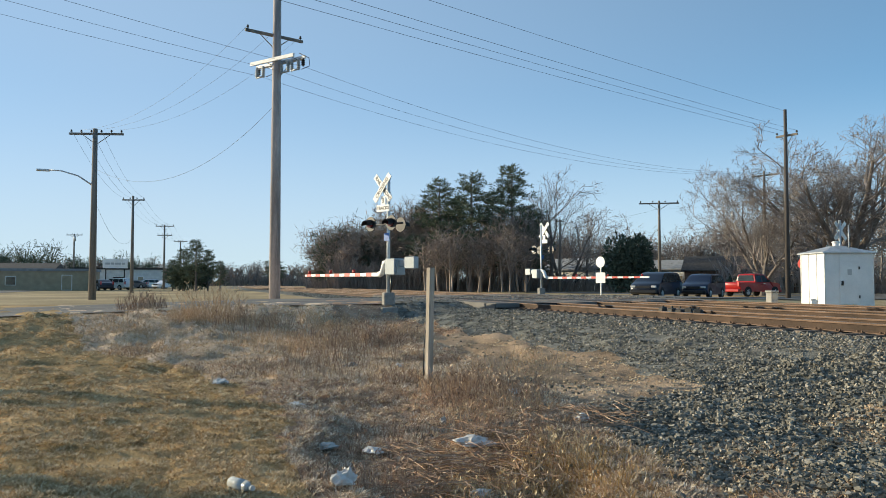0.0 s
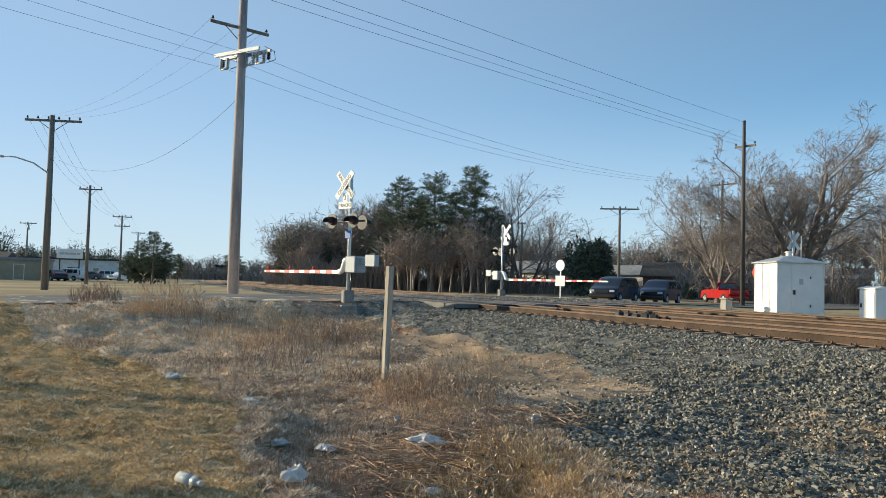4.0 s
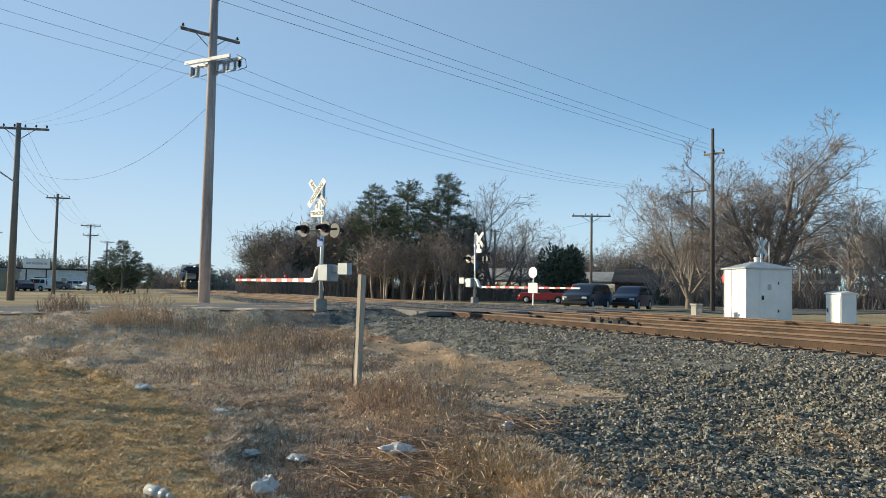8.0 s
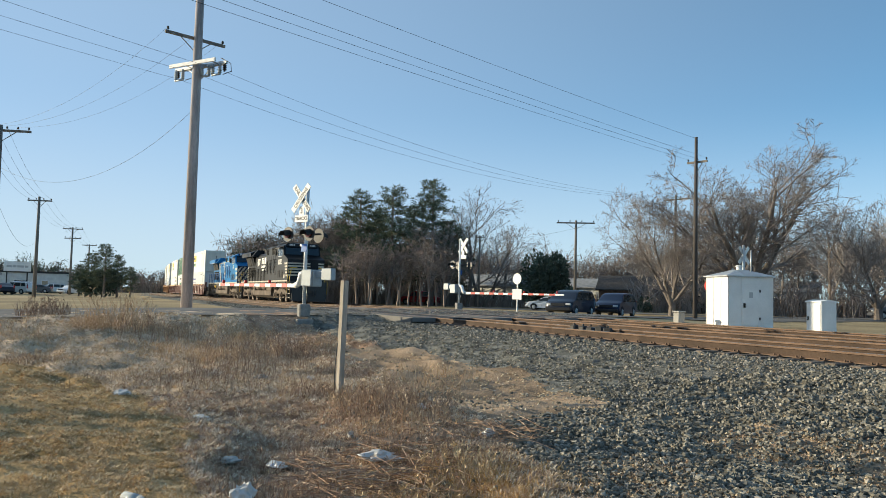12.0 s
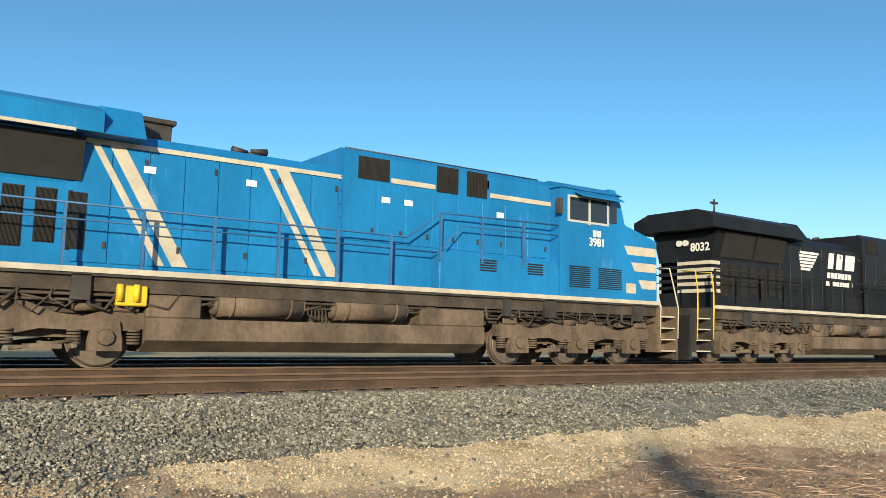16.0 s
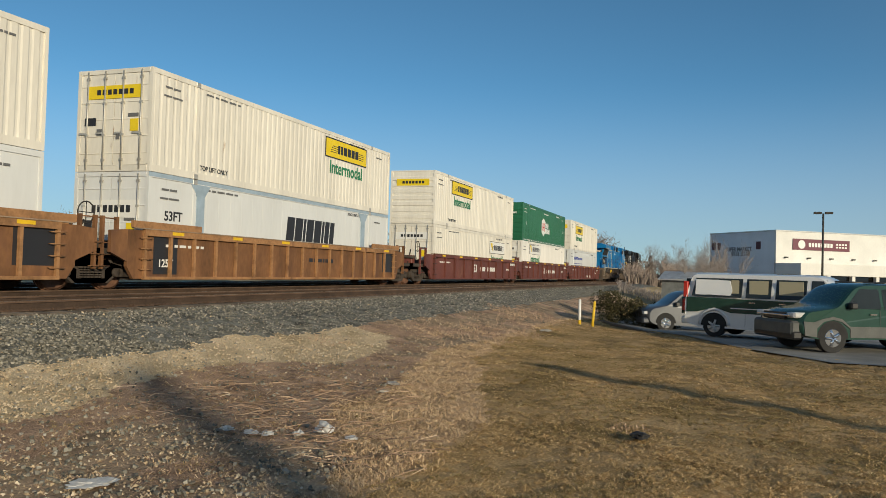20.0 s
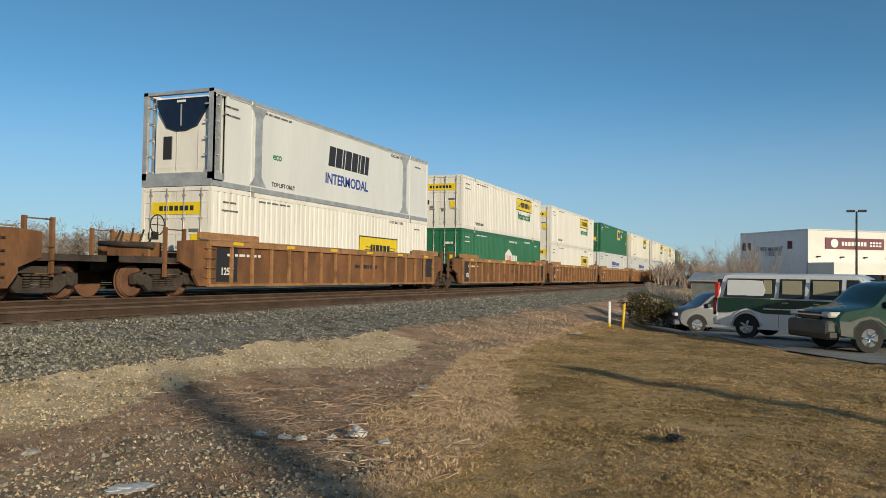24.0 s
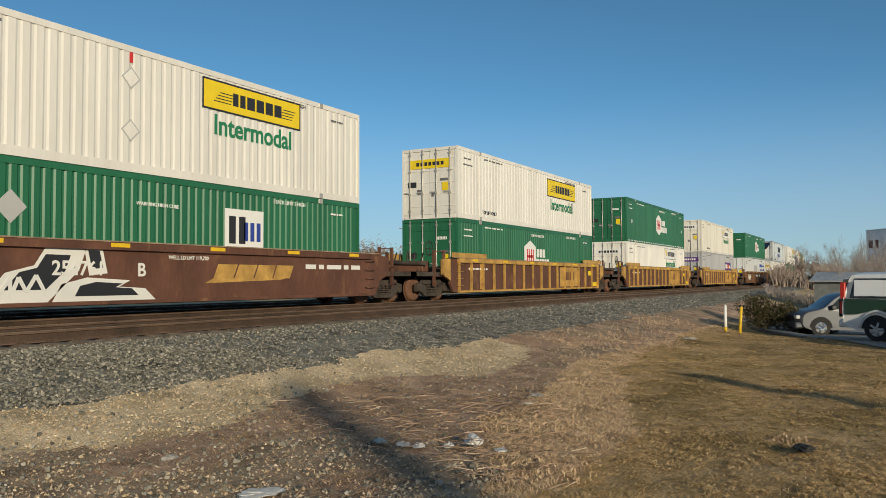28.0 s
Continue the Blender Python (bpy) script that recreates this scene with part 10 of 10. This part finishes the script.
stone_field(265000, -75, 72, 4.2, 13.5, "ballast_stones", "loose grey crushed stone ballast beside the track", stone_keep, M_STONE)
stone_field(14000, -85, 85, 1.2, 4.3, "ballast_stones", "loose grey stones and soil close to the lawn", in_stones, M_STONE, 0.8, True)
stone_field(300000, -82, 86, 13.2, 75, "ballast_stones", "grey crushed stone ballast along the railway bank", stone_keep, M_STONE, 1.0, True)
stone_field(230000, -78, 82, 4.2, 26, "tan_gravel", "pale tan fine gravel and chips", tan_keep, M_TANSTONE, 0.8, True)

M_GRASS = island_mat("dormant_grass", (0.36, 0.255, 0.14), (0.74, 0.56, 0.34), 0.9, 0.12, (0.86, 0.71, 0.48))
M_GRASS_OLIVE = island_mat("olive_grass", (0.19, 0.14, 0.055), (0.38, 0.275, 0.12), 0.9, 0.12, (0.48, 0.36, 0.18))
M_GRASS_TAN = island_mat("tan_lawn_grass", (0.31, 0.205, 0.095), (0.60, 0.41, 0.205), 0.9, 0.12, (0.74, 0.54, 0.30))
M_GOLD = island_mat("golden_grass", (0.28, 0.175, 0.07), (0.58, 0.385, 0.17), 0.9, 0.12, (0.72, 0.52, 0.27))
M_STRAWB = island_mat("straw_stalks", (0.42, 0.285, 0.17), (0.66, 0.48, 0.305), 0.9, 0.12, (0.78, 0.62, 0.43))
M_PALEB = island_mat("pale_dead_grass", (0.46, 0.36, 0.255), (0.72, 0.585, 0.44), 0.9, 0.12, (0.84, 0.74, 0.60))
M_BROWNB = island_mat("brown_stalks", (0.22, 0.145, 0.10), (0.46, 0.315, 0.215), 0.9, 0.12, (0.64, 0.49, 0.36))


def blades(name, pts, height, width, lean, material, label, category="grass"):
    """Thin lying leaves and stalks, one to each place."""
    n = len(pts)
    a, c = NR.uniform(0, 6.283, n), NR.uniform(0, 6.283, n)
    r = np.hypot(pts[:, 0], pts[:, 1])
    h = height * NR.uniform(0.5, 1.5, n)
    w = width * (0.5 + r / 9.0) * NR.uniform(0.6, 1.3, n)
    l = lean * NR.uniform(0.3, 1.3, n)
    s = np.stack((np.cos(c) * w, np.sin(c) * w, np.zeros(n)), -1)
    tip = pts + np.stack((np.cos(a) * l * h, np.sin(a) * l * h, h / (1 + 0.6 * l)), -1)
    v = np.stack((pts - s, pts + s, tip), 1).reshape(-1, 3)
    f = 3 * np.arange(n)[:, None] + np.arange(3)[None]
    return tagged(new(name, np_mesh(name, v, f, material)), label, category, kind="stuff")


def tufts(name, pts, height, spread, material, label, count=5, category="grass"):
    """Small tufts of grass: a fan of leaves that share one root."""
    n = len(pts)
    r = np.hypot(pts[:, 0], pts[:, 1])[:, None]
    k = (0.75 + 0.035 * r) * NR.uniform(0.55, 1.5, (n, 1))
    a = NR.uniform(0, 6.283, (n, count))
    out = spread * k * NR.uniform(0.2, 1.3, (n, count))
    up = height * k * NR.uniform(0.35, 1.25, (n, count))
    w = (0.0012 + 0.00036 * r) * NR.uniform(0.6, 1.4, (n, count))
    mid = np.stack((pts[:, 0:1] + np.cos(a) * out, pts[:, 1:2] + np.sin(a) * out, pts[:, 2:3] + up), -1)
    side = np.stack((-np.sin(a) * w, np.cos(a) * w, 0.3 * w), -1)
    v = np.concatenate((pts[:, None, :], mid - side, mid + side), 1).reshape(-1, 3)
    i = np.arange(count)
    f = np.stack((np.zeros(count, int), 1 + i, 1 + count + i), -1)
    f = (f[None] + (2 * count + 1) * np.arange(n)[:, None, None]).reshape(-1, 3)
    return tagged(new(name, np_mesh(name, v, f, material)), label, category, kind="stuff")


def in_lot(x, y):
    return x > 20.2 and y < min(5.0, (x - 20.2) / 2.2 - 2.0)


def lawn_keep(x, y):
    if on_road(x, y) or in_lot(x, y):
        return 0
    n = noise.noise(Vector((x * 0.8, y * 0.8, 2.2))) + 0.9 * noise.noise(Vector((x * 4.2, y * 4.2, 6.2)))
    return {0: 0.75 + 0.7 * n, 3: 0.75 + 0.7 * n, 6: 0.25, 5: 0.10, 7: 0.15}.get(zone(x, y), 0.0)


def in_zones(weights):
    def keep(x, y):
        return 0 if on_road(x, y) or in_lot(x, y) else weights.get(zone(x, y), 0.0)
    return keep


def golden_keep(x, y):
    d = math.hypot((x + 6.4) / 1.15, (y - 2.95) / 0.75)
    return 0.9 - 0.6 * d + 0.5 * noise.noise(Vector((x * 2.1, y * 2.1, 4.0)))


left_brown = in_zones({5: 0.7, 6: 0.07, 8: 0.25, 7: 0.15})
brown_keep = in_zones({5: 0.9, 6: 0.3, 8: 0.25, 7: 0.15, 0: 0.02})
rough_keep = in_zones({6: 0.9, 5: 0.6})
def patchy(keep, seed, sign):
    """Thins a cover out by large soft patches."""
    def kept(x, y):
        k = keep(x, y)
        return k * max(0.12, min(1.0, 0.55 + sign * (1.1 * noise.noise(Vector((x * 0.35, y * 0.6, seed))) + 0.8 * noise.noise(Vector((x * 1.4, y * 1.4, seed)))))) if k else 0
    return kept


tufts("lawn_grass", sample(110000, -101, -57, 4.4, 30, lawn_keep), 0.021, 0.032, M_GRASS, "short dormant brown lawn grass", 6)
blades("lawn_grass", sample(110000, -101, -57, 4.4, 28, patchy(lawn_keep, 3.0, 1)), 0.030, 0.0032, 0.8, M_GOLD, "short darker brown lawn grass")
tufts("lawn_grass", sample(120000, 44, 102, 4.3, 40, patchy(lawn_keep, 9.0, 1)), 0.013, 0.034, M_GRASS_OLIVE, "short olive brown lawn grass", 5)
tufts("lawn_grass", sample(120000, 44, 102, 4.3, 40, patchy(lawn_keep, 9.0, -1)), 0.014, 0.036, M_GRASS_TAN, "short straw coloured lawn grass", 5)
blades("lawn_grass", sample(230000, 44, 102, 4.3, 34, lawn_keep), 0.026, 0.0030, 1.8, M_GRASS_TAN, "short olive brown lawn grass")
blades("lawn_grass", sample(30000, -120, 120, 0.8, 4.4, lawn_keep), 0.035, 0.006, 0.9, M_GRASS, "short dormant brown lawn grass")
blades("rough_grass", sample(90000, -100, -55, 5, 31, rough_keep), 0.042, 0.0042, 2.4, M_PALEB, "matted pale dead grass in rough tufts")
tufts("rough_grass", sample(50000, -100, -55, 5, 31, rough_keep), 0.038, 0.06, M_PALEB, "clumps of pale dead grass", 6)
tufts("rough_grass", sample(40000, -95, -30, 4.3, 28, left_brown), 0.03, 0.035, M_BROWNB, "matted brown dead weeds")
blades("golden_grass", sample(60000, -82, -50, 4.4, 9, golden_keep), 0.085, 0.0040, 0.8, M_GOLD, "golden dry grass beside the stones")
blades("tan_grass", sample(320000, 30, 82, 4.3, 34, in_zones({7: 1.0, 5: 0.05, 8: 0.03})), 0.042, 0.0034, 1.2, M_STRAWB, "tan dead grass between lawn and gravel")
blades("brown_litter", sample(16000, -95, 95, 1.0, 4.3, brown_keep), 0.05, 0.006, 2.4, M_BROWNB, "matted brown stalks close to the lawn")
blades("brown_litter", sample(210000, 18, 82, 4.3, 24, brown_keep), 0.036, 0.0036, 2.6, M_BROWNB, "matted brown stalks and leaf litter")
blades("brown_litter", sample(120000, -95, -20, 4.3, 28, left_brown), 0.07, 0.0046, 2.2, M_BROWNB, "matted brown weeds and leaf litter")
blades("straw_stalks", sample(70000, -100, -30, 4.3, 28, in_zones({5: 0.5, 6: 0.9})), 0.06, 0.0046, 2.6, M_PALEB, "pale dead stalks lying on rough ground")


def weed_patch(x, y, r, n, h, material, label, lean=0.35, seed=0):
    h *= 0.5 if x > 14 else 1.0
    rng = random.Random(int(x * 71 + y * 13) + seed)
    p = Pieces()
    for i in range(n):
        a, rr = rng.uniform(0, 6.283), r * math.sqrt(rng.random())
        px, py = x + rr * math.cos(a), y + rr * math.sin(a)
        q = Vector((px, py, bumpy(px, py) - 0.01))
        d = Vector((rng.uniform(-lean, lean), rng.uniform(-lean, lean), 1)).normalized()
        hh = h * rng.uniform(0.35, 1.1) * (1.1 - 0.5 * rr / r)
        w = 0.0016 + 0.00016 * math.hypot(x, y)
        m = q + d * hh * 0.6
        p.tube(q, m, w, w * 0.8, 3)
        e = m + (d + Vector((rng.uniform(-lean, lean), rng.uniform(-lean, lean), -0.1))) * hh * 0.42
        p.tube(m, e, w * 0.8, w * 0.5, 3)
        if i % 3 == 0:
            for k in range(3):
                p.blade(m.lerp(e, rng.random()), Vector((rng.uniform(-1, 1), rng.uniform(-1, 1), 0.6)), 0.09 * h + 0.03, w * 2.2, rng)
    return tagged(new("dry_weeds", p.mesh("dry_weeds", material)), label, "weeds", "dry weed clumps")


for x, y, r, n, h, m, lb in (
        (-24.4, 0.9, 1.0, 260, 1.25, M_STRAWB, "tall pale dry weed clump by the road"), (-23.0, 2.2, 1.3, 200, 0.7, M_BROWNB, "dry brown weed clump by the road"),
        (-27.6, -1.0, 0.8, 260, 0.75, M_BROWNB, "dark brown twiggy weed bush by the road"), (-11.0, 3.9, 0.7, 230, 0.45, M_STRAWB, "pale dry grass around the marker post"),
        (-10.2, 3.9, 0.8, 300, 0.55, M_BROWNB, "tall brown dry grass by the marker post"), (-9.2, 3.7, 0.7, 200, 0.42, M_STRAWB, "pale dry grass tuft near the gravel"),
        (-19.5, 4.2, 1.6, 300, 0.7, M_BROWNB, "brown dry weeds near the crossing"), (-19.6, 2.8, 1.8, 300, 0.55, M_STRAWB, "pale dry weeds near the crossing"),
        (-16.0, 3.4, 1.5, 280, 0.5, M_BROWNB, "brown dry weeds in rough grass"), (-14.2, 2.0, 1.4, 240, 0.35, M_BROWNB, "short brown dry weeds in rough grass"),
        (-6.6, 1.5, 0.6, 240, 0.34, M_BROWNB, "tangled brown stems in the lawn"), (-6.9, 3.1, 0.6, 330, 0.26, M_GRASS, "golden dry grass tuft near the gravel"),
        (-8.4, 2.3, 0.9, 260, 0.28, M_BROWNB, "brown stems in rough grass"), (-7.6, 3.4, 0.8, 240, 0.25, M_BROWNB, "tangled brown stems beside litter"),
        (-6.2, 2.4, 0.5, 200, 0.24, M_GRASS, "golden dry grass tuft beside litter"), (22.0, 6.2, 1.3, 260, 0.35, M_BROWNB, "reddish dry weed clump on the bank"),
        (19.5, 6.3, 1.2, 200, 0.3, M_BROWNB, "reddish dry weeds on the bank"), (25.0, 6.8, 1.6, 200, 0.25, M_BROWNB, "brown dry weeds on the bank"),
        (6.3, 2.7, 0.5, 240, 0.10, M_STRAWB, "pale straw tuft in the lawn"), (29.0, 7.0, 1.8, 240, 0.45, M_BROWNB, "brown dry weeds on the bank"),
        (8.0, 3.4, 0.9, 130, 0.10, M_STRAWB, "straw stems among brown litter"), (8.65, 0.97, 0.25, 90, 0.06, M_BROWNB, "dark brown dead leaves on the lawn")):
    weed_patch(x, y, r, n, h, m, lb)

rng_w = random.Random(77)
for k in range(26):
    x, y = rng_w.uniform(-27, -11), rng_w.uniform(-2.5, 6.0)
    if on_road(x, y) or zone(x, y) in (0, 2):
        continue
    weed_patch(x, y, rng_w.uniform(0.5, 1.3), 150, rng_w.uniform(0.18, 0.5), M_STRAWB if k % 3 else M_BROWNB, "pale dry grass clump in rough ground" if k % 3 else "brown dry weed clump in rough ground", 0.5, k)
for k in range(14):
    x, y = rng_w.uniform(14, 33), rng_w.uniform(5.4, 7.6)
    weed_patch(x, y, rng_w.uniform(0.4, 0.9), 80, rng_w.uniform(0.08, 0.2), M_BROWNB if k % 2 else M_STRAWB, "low reddish dry weeds along the bank" if k % 2 else "low pale dry grass along the bank", 0.6, k)


def twig_pile(x, y, r, n, ln, label):
    rng = random.Random(int(x * 31 + y * 17))
    p = Pieces()
    for i in range(n):
        a, rr = rng.uniform(0, 6.283), r * math.sqrt(rng.random())
        px, py = x + rr * math.cos(a), y + rr * math.sin(a)
        t = rng.uniform(0, 6.283)
        q = Vector((px, py, bumpy(px, py) + rng.uniform(0.0, 0.1)))
        e = q + Vector((math.cos(t), math.sin(t), rng.uniform(-0.12, 0.22))) * ln * rng.uniform(0.4, 1.2)
        e.z = max(e.z, bumpy(e.x, e.y) + 0.005)
        m = q.lerp(e, 0.5) + Vector((rng.gauss(0, 0.03), rng.gauss(0, 0.03), 0.02))
        p.tube(q, m, 0.005, 0.004, 3)
        p.tube(m, e, 0.004, 0.002, 3)
    return tagged(new("twig_pile", p.mesh("twig_pile", M_BROWNB)), label, "twigs", kind="stuff")


twig_pile(-7.4, 2.6, 0.9, 260, 0.6, "tangle of dead brown stems on the ground")
twig_pile(-6.4, 2.2, 0.7, 180, 0.5, "tangle of dead brown stems beside litter")
twig_pile(-8.4, 4.3, 0.8, 160, 0.5, "dead brown stems lying on gravel")
twig_pile(8.3, 5.0, 1.6, 260, 0.45, "dead reddish stems lying on brown litter")
twig_pile(6.5, 3.2, 1.0, 120, 0.35, "dead stems lying on the lawn's edge")


# ---- motion ----
def drive(ob, stops):
    """Key a vehicle through (time, bearing, range, heading as a bearing)."""
    rows = []
    for t, b, r, head in stops:
        p = at(b, r)
        rows.append((float(t), pose(p.x, p.y, p.z + 0.05, 0, 0, 90.0 - head)))
    walk(ob, rows)


def motions():
    for ob, off, *lift in CARS:
        rows = []
        for t in (0, 2, 4, 6, 8, 10, 12, 14, 16, 17, 18, 20, 22, 24, 25, 26, 27, 28):
            s = s_front(t) + off + {25: 0.95, 26: 0.9, 27: 1.8, 28: 2.0}.get(t, 0.0)
            mid = s - 8.5
            h = (track_y(mid + 8, 0.0) - track_y(mid - 8, 0.0)) / 16.0
            y = track_y(mid, TRAIN_Y) + 8.5 * h
            rows.append((float(t), pose(s, y, RAIL_Z + (lift[0] if lift else 0.0), 0, 0, math.degrees(math.atan(h)))))
        walk(ob, rows)
    drive(red_pickup, ((0, -50.3, 71, -13), (1, -49.8, 73, -18), (2, -49.3, 75, -30), (3, -49.1, 76.5, -50), (3.5, -49.0, 77, -62), (4.5, -49.7, 78, -95), (5.5, -51.3, 80, -125), (8, -59.5, 87, -140), (9, -61.8, 92, -135), (11, -65.5, 102, -130), (14, -70, 120, -120), (20, -76, 170, -110), (28, -80, 240, -110)))
    drive(white_sedan, ((0, -20, 105, -150), (5, -21, 104, -150), (9, -32.5, 90, -150), (10, -40.3, 84.4, -140), (10.3, -43.4, 83.5, -137), (10.6, -46.8, 83, -135), (11, -50.3, 83, -135), (11.3, -52.6, 84, -138), (12.5, -61, 92, -135), (15, -68, 115, -120), (20, -76, 180, -110), (28, -80, 260, -110)))
    drive(silver_suv, ((0, -16, 112, -150), (8, -17, 110, -150), (11, -28, 95, -150), (12, -36, 87, -143), (13.5, -49.3, 83, -135), (14, -53, 84, -138), (15, -60, 91, -135), (17, -67, 110, -122), (22, -76, 190, -110), (28, -80, 270, -110)))


motions()
